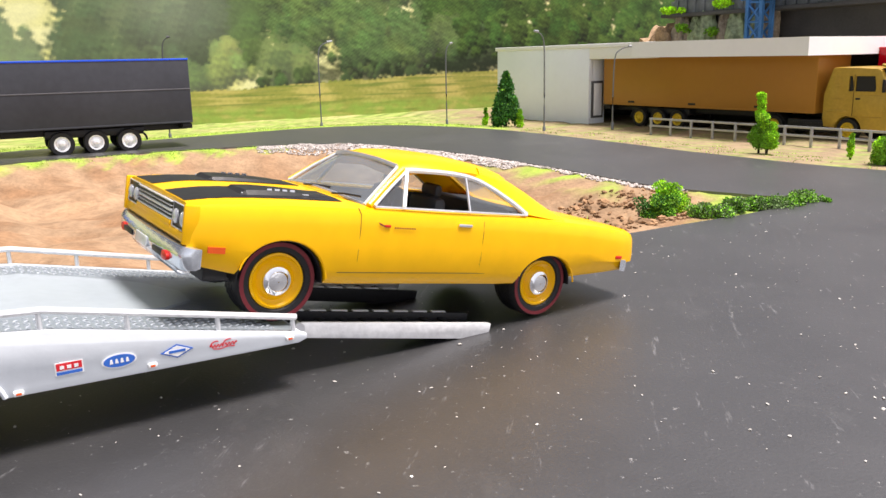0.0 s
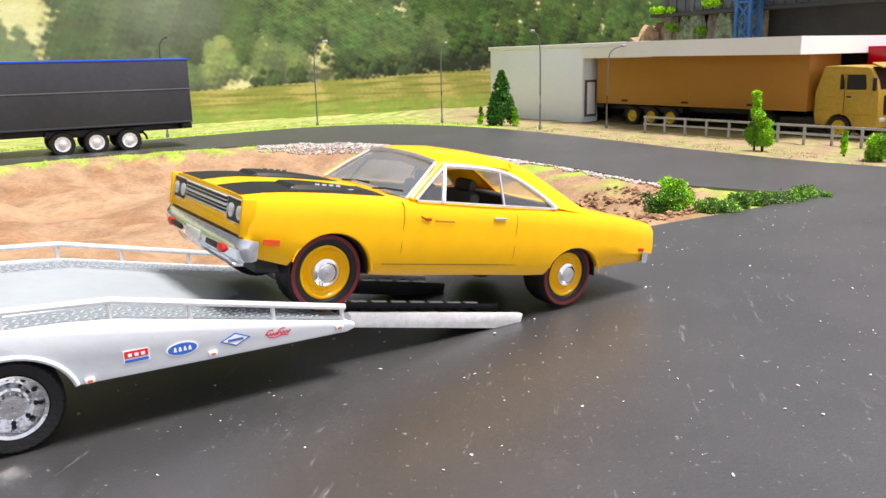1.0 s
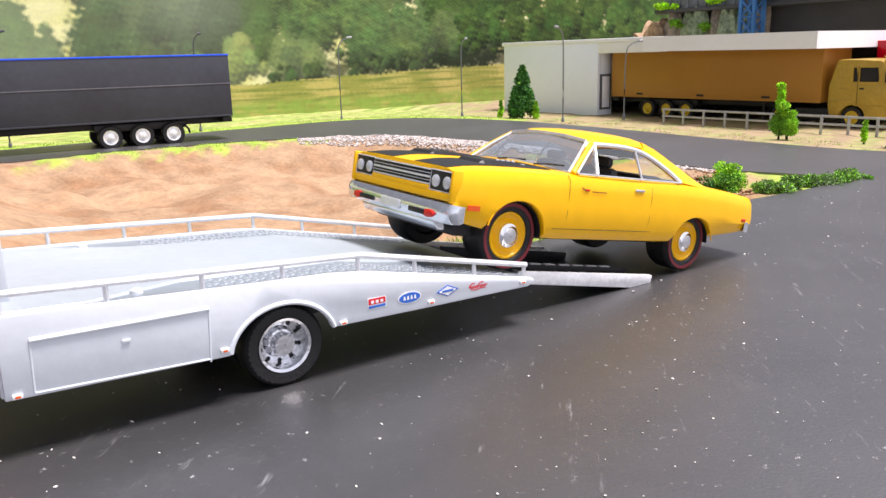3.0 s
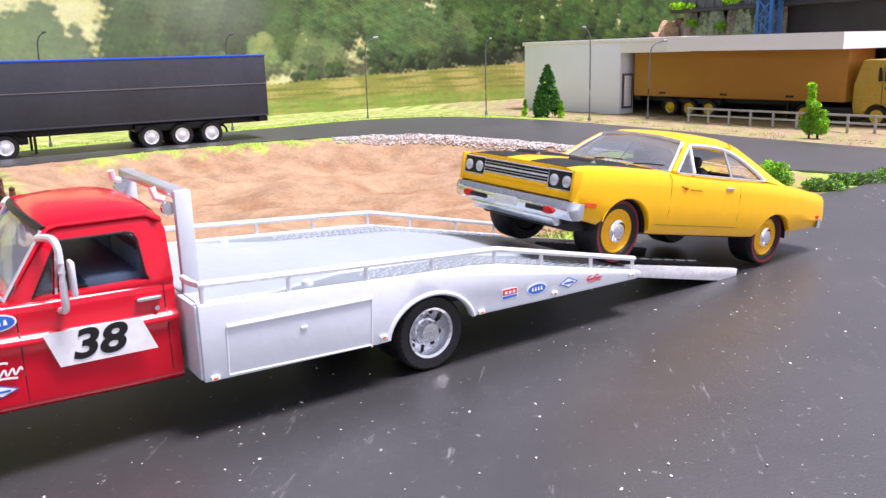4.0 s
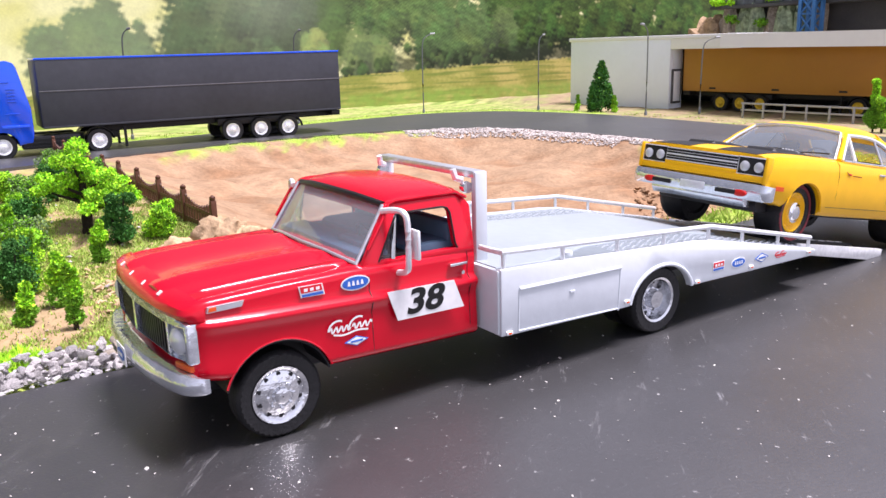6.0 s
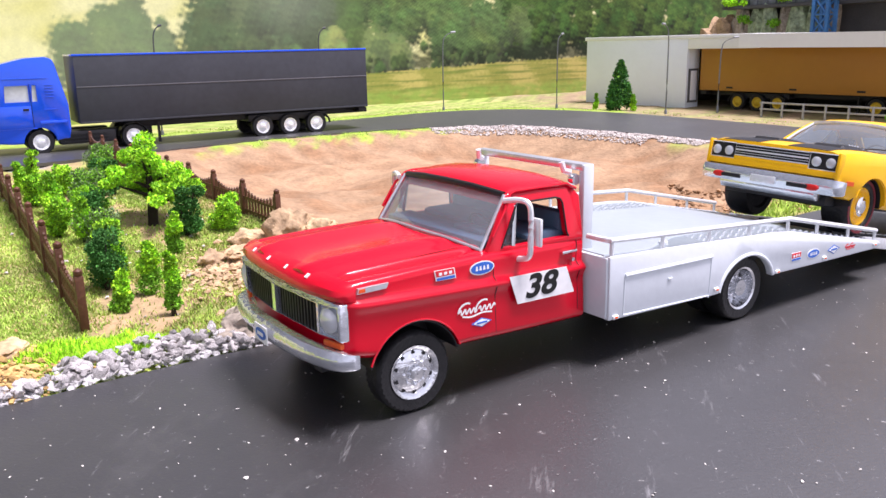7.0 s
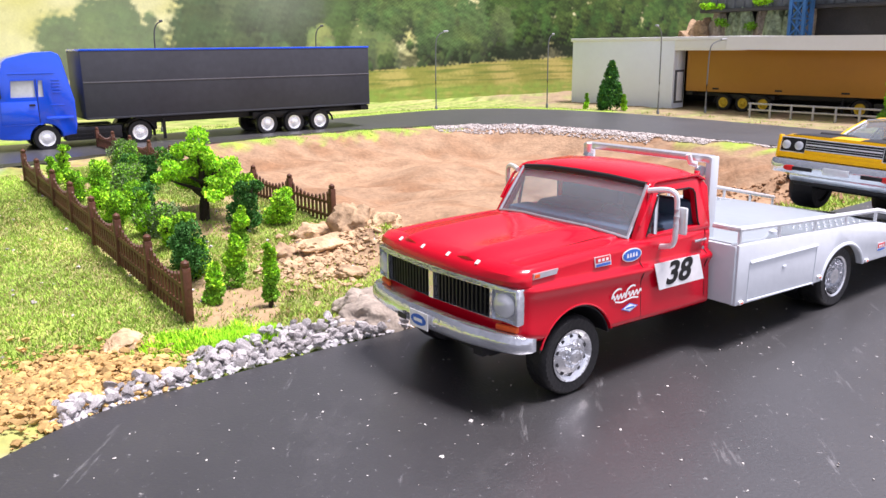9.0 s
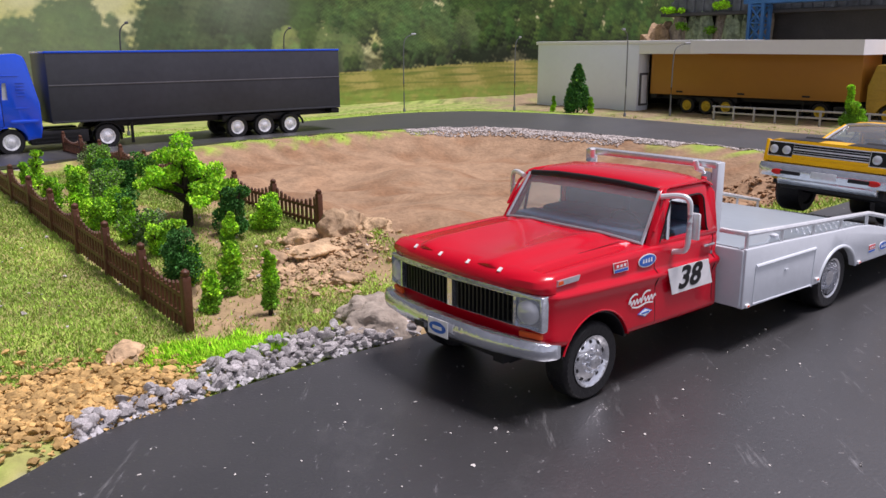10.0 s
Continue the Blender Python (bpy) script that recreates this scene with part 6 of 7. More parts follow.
# ---- small-scale articulated trucks ----
def tractor(cab_mat, rims, label, low=0.0, pane="cab_window"):
    """Cab-over tractor; x = 0 at the trailer's last axle, so that it couples to the trailer."""
    t = thing("tractor_unit", label, "toy truck", "articulated trucks")
    out = [(8.24, 0.75), (8.24, 1.5), (8.5, 2.72), (8.56, 2.86), (8.75, 2.93), (9.3, 2.9), (9.95, 2.74), (10.1, 2.62), (10.32, 1.9), (10.4, 1.55), (10.44, 0.75), (10.42, 0.42), (9.9, 0.36), (9.62, 0.36)]
    out += [(9.14 + 0.46 * math.cos(a), 0.36 + 0.46 * math.sin(a)) for a in np.linspace(0.0, math.pi, 12)]
    out += [(8.66, 0.42), (8.3, 0.45)]
    out = [(x, z if z < 2.2 else 2.2 + (z - 2.2) * (1 - low)) for x, z in out]
    b = bmesh.new()
    prism(b, out, -0.92, 0.92, 0.05)
    # window recesses
    cs = []
    for y0, y1 in ((0.87, 1.1), (-1.1, -0.87)):
        for xa, xb in ((9.32, 9.98), (9.1, 9.24)):
            c = bmesh.new()
            prism(c, [(xa, 1.62), (xb, 1.62), (min(xb + 0.05, 10.0), 1.72), (xb - 0.04, 2.1), (xa, 2.1)], y0, y1)
            cs.append(c)
    c = bmesh.new()
    loft(c, [[(10.25, -0.78, 1.62), (10.6, -0.78, 1.62), (10.6, -0.78, 2.35), (10.05, -0.78, 2.35)], [(10.25, 0.78, 1.62), (10.6, 0.78, 1.62), (10.6, 0.78, 2.35), (10.05, 0.78, 2.35)]])
    cs.append(c)
    b = carve(b, cs)
    cab = part("cab", b, cab_mat, t, "", 35)
    for sd in (1, -1):
        for xa, xb in ((9.32, 9.98), (9.1, 9.24)):
            b = bmesh.new()
            prism(b, [(xa, 1.62), (xb, 1.62), (xb - 0.04, 2.1), (xa, 2.1)], sd * 0.872, sd * 0.88)
            part("side_window", b, M[pane], cab, "cab side window")
        for k in range(5):
            b = bmesh.new()
            box(b, 8.62, 8.86, sd * 0.92 - 0.01, sd * 0.92 + 0.014, 1.72 + 0.09 * k, 1.755 + 0.09 * k, 0.006)
            part("air_louvre", b, cab_mat, cab)
        for xa, xb, z in ((8.55, 8.95, 1.35), (8.62, 9.0, 1.0), (9.2, 10.25, 0.8)):
            b = bmesh.new()
            box(b, xa, xb, sd * 0.92 - 0.01, sd * 0.92 + 0.012, z, z + 0.03, 0.006)
            part("body_rib", b, cab_mat, cab)
        b = bmesh.new()
        tube(b, [(9.28, sd * 0.925, 0.85), (9.28, sd * 0.925, 2.15)], 0.008, 6)
        part("door_seam", b, M["black"], cab)
        b = bmesh.new()
        box(b, 10.25, 10.33, sd * 1.0 - 0.06, sd * 1.0 + 0.06, 1.6, 2.0, 0.02)
        part("mirror", b, M["black"], t)
        b = bmesh.new()
        box(b, 10.42, 10.46, sd * 0.66 - 0.16, sd * 0.66 + 0.16, 0.6, 0.74, 0.02)
        part("headlight", b, M["lens"], t)
    b = bmesh.new()
    loft(b, [[(10.27, -0.77, 1.63), (10.29, -0.77, 1.63), (10.09, -0.77, 2.34), (10.07, -0.77, 2.34)], [(10.27, 0.77, 1.63), (10.29, 0.77, 1.63), (10.09, 0.77, 2.34), (10.07, 0.77, 2.34)]])
    part("windscreen", b, M[pane], cab)
    b = bmesh.new()
    box(b, 10.41, 10.45, -0.6, 0.6, 0.82, 1.45, 0.02)
    part("radiator_grille", b, M["black"], cab)
    b = bmesh.new()
    prism(b, [(10.08, 2.4), (10.42, 2.3), (10.44, 2.34), (10.06, 2.48)], -0.84, 0.84, 0.012)
    part("sun_visor", b, cab_mat, cab)
    for sd in (1, -1):
        b = bmesh.new()
        prism(b, [(9.3, 0.84), (10.3, 0.84), (10.28, 1.5), (9.3, 1.5)], sd * 0.92, sd * 0.94, 0.01)
        part("door_panel", b, cab_mat, cab)
        b = bmesh.new()
        box(b, 8.34, 9.1, sd * 0.92 - 0.01, sd * 0.92 + 0.03, 0.92, 1.02, 0.015)
        part("side_fairing", b, cab_mat, cab)
        b = bmesh.new()
        box(b, 8.75, 10.0, sd * 0.9 - 0.02, sd * 0.9 + 0.03, 2.28, 2.33, 0.015)
        part("roof_ridge", b, cab_mat, cab)
        b = bmesh.new()
        box(b, 9.36, 9.52, sd * 0.94 - 0.01, sd * 0.94 + 0.025, 1.36, 1.42, 0.01)
        part("door_handle", b, M["black"], cab)
    b = bmesh.new()
    box(b, 5.7, 9.9, -0.36, 0.36, 0.4, 0.62, 0.02)
    for sd in (1, -1):
        box(b, 6.95, 8.62, sd * 0.65 - 0.24, sd * 0.65 + 0.24, 0.26, 0.66, 0.04)
        for z in (0.32, 0.43, 0.54):
            box(b, 7.2, 8.5, sd * 0.89, sd * 0.91, z, z + 0.03)
        # mudguards
        for a0, a1 in zip(np.linspace(0.1, 3.04, 10)[:-1], np.linspace(0.1, 3.04, 10)[1:]):
            slab(b, [(6.4 + 0.47 * math.cos(a0), sd * 0.5, 0.36 + 0.45 * math.sin(a0)), (6.4 + 0.47 * math.cos(a1), sd * 0.5, 0.36 + 0.45 * math.sin(a1)), (6.4 + 0.47 * math.cos(a1), sd * 0.9, 0.36 + 0.45 * math.sin(a1)), (6.4 + 0.47 * math.cos(a0), sd * 0.9, 0.36 + 0.45 * math.sin(a0))], (0, 0, 0.02))
    part("chassis", b, M["black"], t)
    for x in (9.14, 6.4):
        for sd in (1, -1):
            wheel(t, x, sd * 0.77, 0.385, 0.385, 0.26, sd, rims)
    return t


def trailer(box_mat, roof_mat, rims, label, grooves):
    t = thing("semi_trailer", label, "toy trailer", "articulated trucks")
    b = bmesh.new()
    box(b, -2.1, 7.98, -0.93, 0.93, 0.86, 2.94, 0.03)
    bx = part("cargo_box", b, box_mat, t)
    b = bmesh.new()
    box(b, -2.11, 7.99, -0.94, 0.94, 2.925, 2.99, 0.015)
    part("box_roof", b, roof_mat, bx)
    for sd in (1, -1):
        if grooves:
            b = bmesh.new()
            box(b, -2.1, 7.96, sd * 0.93 - 0.01, sd * 0.93 + 0.012, 1.97, 2.005, 0.006)
            part("side_ledge", b, M["ledge"], bx, "pale grey side ledge")
        b = bmesh.new()
        box(b, -2.08, 7.96, sd * 0.93 - 0.01, sd * 0.93 + 0.014, 0.86, 0.92, 0.006)
        part("lower_rail", b, box_mat, bx)
        if not grooves:
            for x in (-0.6, 2.6, 5.6):
                b = bmesh.new()
                box(b, x, x + 0.35, sd * 0.93, sd * 0.935, 0.97, 1.05)
                part("side_label", b, M["black"], bx)
    b = bmesh.new()
    box(b, -2.0, 6.3, -0.4, 0.4, 0.62, 0.84, 0.02)
    for x in (0.0, 1.02, 2.04):
        box(b, x - 0.08, x + 0.08, -0.8, 0.8, 0.3, 0.44, 0.02)
    box(b, -0.5, 2.5, -0.72, 0.72, 0.56, 0.80, 0.03)
    for sd in (1, -1):
        box(b, 5.5, 5.58, sd * 0.6 - 0.04, sd * 0.6 + 0.04, 0.1, 0.75)
        tube(b, [(-0.42, sd * 0.75, 0.66), (-0.55, sd * 0.75, 0.5), (-0.58, sd * 0.75, 0.36)], 0.04, 6)
    box(b, -2.08, -1.75, -0.85, 0.85, 0.66, 0.84, 0.02)
    part("running_gear", b, M["black"], t)
    for x in (0.0, 1.02, 2.04):
        for sd in (1, -1):
            wheel(t, x, sd * 0.77, 0.385, 0.385, 0.26, sd, rims)
    return t


M["cab_window"] = shade("pale_cab_window", (0.5, 0.53, 0.55), 0.15, 0, 0.15, 0.6)
BLUE = (-15.372, 26.525, -0.05, -139.42)
GOLD = (2.70, 37.10, -0.2, -46.64)
put(tractor(M["blue"], "semi", "blue cab-over toy tractor on the far road"), *BLUE)
put(trailer(M["trailer"], M["blue"], "semi", "charcoal grey box trailer with a blue roof edge", True), *BLUE)
put(tractor(M["gold_cab"], "goldrim", "gold cab-over toy tractor parked beside the white hall", 0.75, "black"), *GOLD)
put(trailer(M["gold"], M["gold"], "goldrim", "bronze-gold box trailer under the white canopy", False), *GOLD)
# a red trailer stands farther inside the hall yard
_h = radians(-46.64)
put(trailer(M["red"], M["red"], "semi", "red box trailer parked behind the gold truck", True), 2.096 + 10.6 * math.cos(_h) - 3.4 * math.sin(_h), 36.496 + 10.6 * math.sin(_h) + 3.4 * math.cos(_h), -0.2, -46.64)


# ---- white hall, lamps and rail ----
def hall():
    """Flat-roofed loading hall; local x runs along the gold truck, -y faces the road."""
    h = thing("loading_hall", "pale grey flat-roofed hall with a white canopy", "building")
    b = bmesh.new()
    box(b, -9.3, -2.6, -0.5 + 0.0, -0.25, -0.1, 3.25, 0.02)
    part("front_wall", b, M["concrete"], h, "pale grey concrete wall")
    b = bmesh.new()
    box(b, -9.3, -9.05, -0.25, 7.0, -0.1, 3.25, 0.02)
    part("end_wall", b, M["concrete"], h)
    b = bmesh.new()
    box(b, -2.85, -2.6, -0.25, 0.45, -0.1, 3.2, 0.02)
    part("door_jamb", b, M["concrete"], h)
    b = bmesh.new()
    box(b, -2.598, -2.53, -0.36, 0.3, 0.25, 1.85, 0.01)
    dock = part("dock_frame", b, M["dark_wall"], h, "dark frame of a pale side door")
    b = bmesh.new()
    box(b, -2.54, -2.5, -0.26, 0.2, 0.35, 1.75, 0.01)
    part("dock_panel", b, M["plaster"], dock)
    b = bmesh.new()
    # back wall coloured dark to stand in for the hall's shaded depth
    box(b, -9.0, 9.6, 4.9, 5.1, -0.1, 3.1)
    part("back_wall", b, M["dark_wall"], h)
    b = bmesh.new()
    box(b, -9.4, 1.0, -0.56, 5.0, 3.25, 3.42, 0.02)
    part("roof", b, M["plaster"], h, "white flat roof edge")
    b = bmesh.new()
    box(b, -2.598, 1.0, -0.5, 0.2, 2.78, 3.248, 0.02)
    part("lintel", b, M["plaster"], h)
    b = bmesh.new()
    loft(b, [[(0.9, -1.5, 2.82), (0.9, -1.5, 3.4), (0.9, 4.9, 3.4), (0.9, 4.9, 2.82)], [(8.5, -1.5, 2.77), (8.5, -1.5, 3.35), (8.5, 4.9, 3.35), (8.5, 4.9, 2.77)]])
    part("canopy", b, M["plaster"], h, "thick white canopy slab")
    put(h, 2.096, 36.496, -0.2, -46.64)
    # canopy posts would stand hidden behind the truck
    for x in (4.5, 8.2):
        b = bmesh.new()
        box(b, x - 0.1, x + 0.1, 4.6, 4.8, -0.1, 2.8)
        part("canopy_post", b, M["concrete"], h)
    return h


def world_of(lx, ly, o=(2.096, 36.496), head=-46.64):
    a = radians(head)
    return o[0] + lx * math.cos(a) - ly * math.sin(a), o[1] + lx * math.sin(a) + ly * math.cos(a)


def street_lamp(x, y, z, h, lean, dark=False):
    p = thing("street_lamp", "slim grey model street lamp beside the road" if not dark else "slim dark model street lamp behind the road", "street lamp", "street lamps")
    b = bmesh.new()
    dx, dy = lean
    tube(b, spline([(0, 0, 0), (0, 0, h * 0.5), (dx * 0.05, dy * 0.05, h * 0.86), (dx * 0.3, dy * 0.3, h * 0.96), (dx * 0.8, dy * 0.8, h)], 4), 0.031, 8, 0.02)
    part("pole", b, M["lamp"] if not dark else M["dark_wall"], p)
    b = bmesh.new()
    tube(b, [(dx * 0.75, dy * 0.75, h + 0.01), (dx * 1.15, dy * 1.15, h + 0.03)], 0.05, 8, 0.04)
    part("lamp_head", b, M["rail"] if not dark else M["dark_wall"], p)
    b = bmesh.new()
    lathe(b, [(0.06, -0.05), (0.06, 0.22), (0.04, 0.25)], (0, 0, 0), 12, "z")
    part("base_sleeve", b, M["lamp"], p)
    return put(p, x, y, z)


def guard_rail():
    p = thing("guard_rail", "grey two-bar metal guard rail beside the hall yard", "guard rail")
    a, e = np.array((2.35, 32.9)), np.array((11.2, 24.1))
    ln = float(np.hypot(*(e - a)))
    head = math.degrees(math.atan2(e[1] - a[1], e[0] - a[0]))
    for z in (0.24, 0.50):
        b = bmesh.new()
        box(b, -0.1, ln, -0.03, 0.03, z - 0.035, z + 0.035, 0.01)
        part("rail_bar", b, M["rail"], p)
    for k in range(int(ln / 0.92) + 1):
        b = bmesh.new()
        box(b, k * 0.92 - 0.04, k * 0.92 + 0.04, -0.05, 0.02, -0.15, 0.54, 0.01)
        part("rail_post", b, M["rail"], p)
    return put(p, a[0], a[1], -0.12, head)


hall()
street_lamp(-1.62, 32.45, -0.1, 3.72, (-0.3, -0.42))
street_lamp(0.95, 35.1, -0.15, 3.2, (0.75, 0.35))
street_lamp(-11.5, 35.5, -0.1, 3.65, (0.5, 0.25))
street_lamp(-6.2, 37.0, -0.12, 3.5, (0.25, 0.1))
street_lamp(-20.5, 25.2, -0.1, 3.95, (0.28, 0.1), True)
street_lamp(-16.0, 30.6, -0.1, 3.85, (0.28, 0.1), True)
guard_rail()


def outcrop():
    """Mossy rocks under a slate-clad pit-head behind the hall, with a blue steel tower."""
    def crag(lx, ly, zc, sx, sz, mt, seed, label):
        b = bmesh.new()
        bmesh.ops.create_icosphere(b, subdivisions=4, radius=1)
        for v in b.verts:
            n = noise.fractal(v.co * 1.7 + Vector((seed * 5.1, 0, 0)), 1.0, 2.0, 4)
            v.co = Vector((v.co.x * sx, v.co.y * sx, v.co.z * sz)) * (1 + 0.3 * n)
        ob = finish("rock", b, M[mt], smooth=28)
        tagged(ob, label, "rock", "rock outcrop")
        x, y = world_of(lx, ly)
        return put(ob, x, y, zc, -46.64)
    crag(-10.0, 12.0, 1.5, 1.35, 2.9, "rock", 1, "tall sloping tan model rock behind the hall")
    for k in range(7):
        crag(-8.6 + 0.95 * k, 12.1 + 0.2 * (k % 2), 2.0, 0.62, 3.3, "moss" if k % 3 else "grey_rock", 2 + k, "tall grey-green mossy model rock behind the hall")
    p = thing("pit_head_building", "dark slate-clad model building with grassy ledges on the rocks", "building")
    # dark slab drawn where a shadow gap runs above the rocks
    b = bmesh.new()
    box(b, -9.6, 7.0, 11.4, 16.0, 4.75, 4.95, 0.03)
    part("ledge", b, M["dark_wall"], p)
    b = bmesh.new()
    prism(b, [(-9.2, 4.95), (7.0, 4.95), (6.6, 7.6), (-8.0, 7.6)], 11.7, 16.0)
    part("upper_storey", b, M["slate"], p, "dark slate upper storey")
    for k in range(22):
        x = -8.8 + k * 0.62
        b = bmesh.new()
        box(b, x - 0.25, x + 0.25, 11.62, 11.7, 4.96, 5.62 + 0.15 * (k % 3), 0.02)
        part("slate", b, M["slate"], p)
    b = bmesh.new()
    box(b, -9.0, 6.8, 13.0, 15.5, -0.2, 4.75)
    part("wall", b, M["dark_wall"], p)
    put(p, 2.096, 36.496, 0, -46.64)
    for lx, n, w, z, s in ((-8.8, 900, 0.75, 5.15, 1), (-5.4, 500, 0.45, 5.3, 2), (-8.0, 300, 0.3, 4.1, 3), (-6.0, 300, 0.3, 3.9, 4)):
        g = thing("moss_tuft", "bright green flock tuft on the rock ledge", "plant", "moss tufts")
        leaves("foliage", [(random.Random(s * 9 + i).uniform(-w, w), random.Random(s * 5 + i).uniform(-0.2, 0.2), random.Random(s * 7 + i).uniform(-0.12, 0.15), 0.2, 0.6) for i in range(8)], n, 0.12, M["leaf_bright"] if s < 3 else M["leaf_mid"], g, 300 + s)
        x, y = world_of(lx, 11.45 if s < 3 else 11.5)
        put(g, x, y, z, -46.64)
    g = thing("gantry_tower", "blue painted steel lattice tower", "tower")
    for sx in (0, 0.8):
        for sy in (0, 0.8):
            b = bmesh.new()
            box(b, sx - 0.09, sx + 0.09, sy - 0.09, sy + 0.09, -0.2, 8.0)
            part("leg", b, M["steel_blue"], g)
    for k in range(8):
        z = 0.4 + k * 0.95
        for sy in (0, 0.8):
            for pts in ([(0, sy, z), (0.8, sy, z + 0.9)], [(0.8, sy, z), (0, sy, z + 0.9)], [(0, sy, z), (0.8, sy, z)]):
                b = bmesh.new()
                tube(b, pts, 0.06, 6)
                part("brace", b, M["steel_blue"], g)
    b = bmesh.new()
    box(b, -0.4, 7.0, -0.1, 0.9, 5.25, 5.75, 0.02)
    part("girder", b, M["steel_blue"], g)
    x, y = world_of(-2.85, 10.3)
    put(g, x, y, 0, -46.64)


# ---- fences ----
def fence(p0, p1, z, spacing, label, pitch=0.0):
    f = thing("picket_fence", label, "fence", "garden fences")
    ln = math.hypot(p1[0] - p0[0], p1[1] - p0[1])
    head = math.degrees(math.atan2(p1[1] - p0[1], p1[0] - p0[0]))
    n = round(ln / spacing)
    st = ln / n
    for k in range(n + 1):
        b = bmesh.new()
        box(b, k * st - 0.05, k * st + 0.05, -0.05, 0.05, -0.1, 0.62, 0.012)
        b2 = bmesh.new()
        lathe(b2, [(0.03, 0.6), (0.055, 0.64), (0.05, 0.68), (0.01, 0.71)], (k * st, 0, 0), 8, "z")
        merge(b, b2)
        part("fence_post", b, M["fence"], f)
    for k in range(n):
        for z0 in (0.12, 0.36):
            b = bmesh.new()
            box(b, k * st, (k + 1) * st, -0.022, 0.022, z0 - 0.025, z0 + 0.025)
            part("fence_rail", b, M["fence"], f)
        m = 11
        for i in range(1, m):
            u = i / m
            hgt = 0.60 - 0.16 * math.sin(math.pi * u)
            x = (k + u) * st
            b = bmesh.new()
            loft(b, [[(x - 0.026, -0.016, -0.06), (x + 0.026, -0.016, -0.06), (x + 0.026, 0.016, -0.06), (x - 0.026, 0.016, -0.06)], [(x - 0.026, -0.016, hgt - 0.03), (x + 0.026, -0.016, hgt - 0.03), (x + 0.026, 0.016, hgt - 0.03), (x - 0.026, 0.016, hgt - 0.03)], [(x - 0.006, -0.012, hgt), (x + 0.006, -0.012, hgt), (x + 0.006, 0.012, hgt), (x - 0.006, 0.012, hgt)]])
            part("picket", b, M["fence"], f, smooth=0)
    return put(f, p0[0], p0[1], z, head, pitch)


fence((-11.37, 5.22), (-17.95, 12.7), -0.12, 1.42, "brown plastic picket fence with dipped tops along the lawn", 1.9)
fence((-10.82, 10.35), (-20.5, 20.55), -0.1, 1.62, "brown plastic picket fence with dipped tops beside the dirt pit")


def height(x, y):
    return float(zones(np.array([float(x)]), np.array([float(y)]))[0][0])


# ---- plants ----
def leaves(name, blobs, count, size, material, parent, seed):
    """Many small folded leaves gathered in clumps; blobs are (x, y, z, radius, flatness)."""
    r = np.random.RandomState(seed)
    w = np.array([bl[3] ** 2 for bl in blobs])
    pick = r.choice(len(blobs), count, p=w / w.sum())
    B = np.array(blobs)[pick]
    d = r.normal(size=(count, 3))
    d /= np.linalg.norm(d, axis=1)[:, None]
    rad = B[:, 3] * r.uniform(0.45, 1.08, count) ** 0.6
    P = B[:, :3] + d * rad[:, None] * np.stack([np.ones(count), np.ones(count), B[:, 4]], 1)
    a = r.normal(size=(count, 3)) * 0.7 + d * 0.6 + np.array((0, 0, 0.25))
    a /= np.linalg.norm(a, axis=1)[:, None]
    b = np.cross(a, r.normal(size=(count, 3)))
    b /= np.linalg.norm(b, axis=1)[:, None]
    c = np.cross(a, b)
    L = size * r.uniform(0.6, 1.4, count)[:, None]
    v0 = P
    v1 = P + a * L * 0.5 + b * L * 0.42 + c * L * 0.12
    v2 = P + a * L
    v3 = P + a * L * 0.5 - b * L * 0.42 + c * L * 0.12
    V = np.stack([v0, v1, v2, v3], 1).reshape(-1, 3) * S
    F = np.arange(count * 4).reshape(-1, 4)
    tri = np.concatenate([F[:, [0, 1, 2]], F[:, [0, 2, 3]]], 1).reshape(-1, 3)
    ob = raw(name, V.tolist(), tri.tolist(), material, parent)
    return ob


def bush(x, y, hgt, rad, kind, seed, label="", upright=False, mats=None):
    r = random.Random(seed)
    z = height(x, y)
    p = thing(kind, label or "green flocked model bush in the fenced garden", "plant" if kind != "tree" else "tree", "garden plants")
    stem = bmesh.new()
    stems = 1 if upright else r.randint(3, 5)
    blobs = []
    for k in range(stems):
        a = r.uniform(0, 6.28)
        q = 0 if upright else rad * r.uniform(0.2, 0.6)
        top = (q * math.cos(a), q * math.sin(a), hgt * r.uniform(0.65, 0.9))
        tube(stem, [(0, 0, -0.1), (top[0] * 0.4, top[1] * 0.4, hgt * 0.4), top], 0.035, 6, 0.012)
        for j in range(4 if not upright else 9):
            u = (j + 0.6) / (4 if not upright else 9)
            br = rad * r.uniform(0.3, 0.55) * ((1.15 - 0.55 * u) if not upright else (1.25 - 0.7 * u))
            blobs.append((top[0] * u + r.uniform(-1, 1) * rad * (0.35 if not upright else 0.22), top[1] * u + r.uniform(-1, 1) * rad * (0.35 if not upright else 0.22), max(0.08, hgt * (0.12 + 0.82 * u)), br, 0.9))
    part("stem", stem, M["bark"], p)
    mats = mats or ("leaf_mid", "leaf_bright")
    n = int(1100 * (rad / 0.5) * (hgt / 1.0) ** 0.6) + 250
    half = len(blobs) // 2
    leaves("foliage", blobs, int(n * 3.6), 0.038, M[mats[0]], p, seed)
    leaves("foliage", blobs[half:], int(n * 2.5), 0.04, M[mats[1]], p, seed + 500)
    return put(p, x, y, z, r.uniform(0, 360))


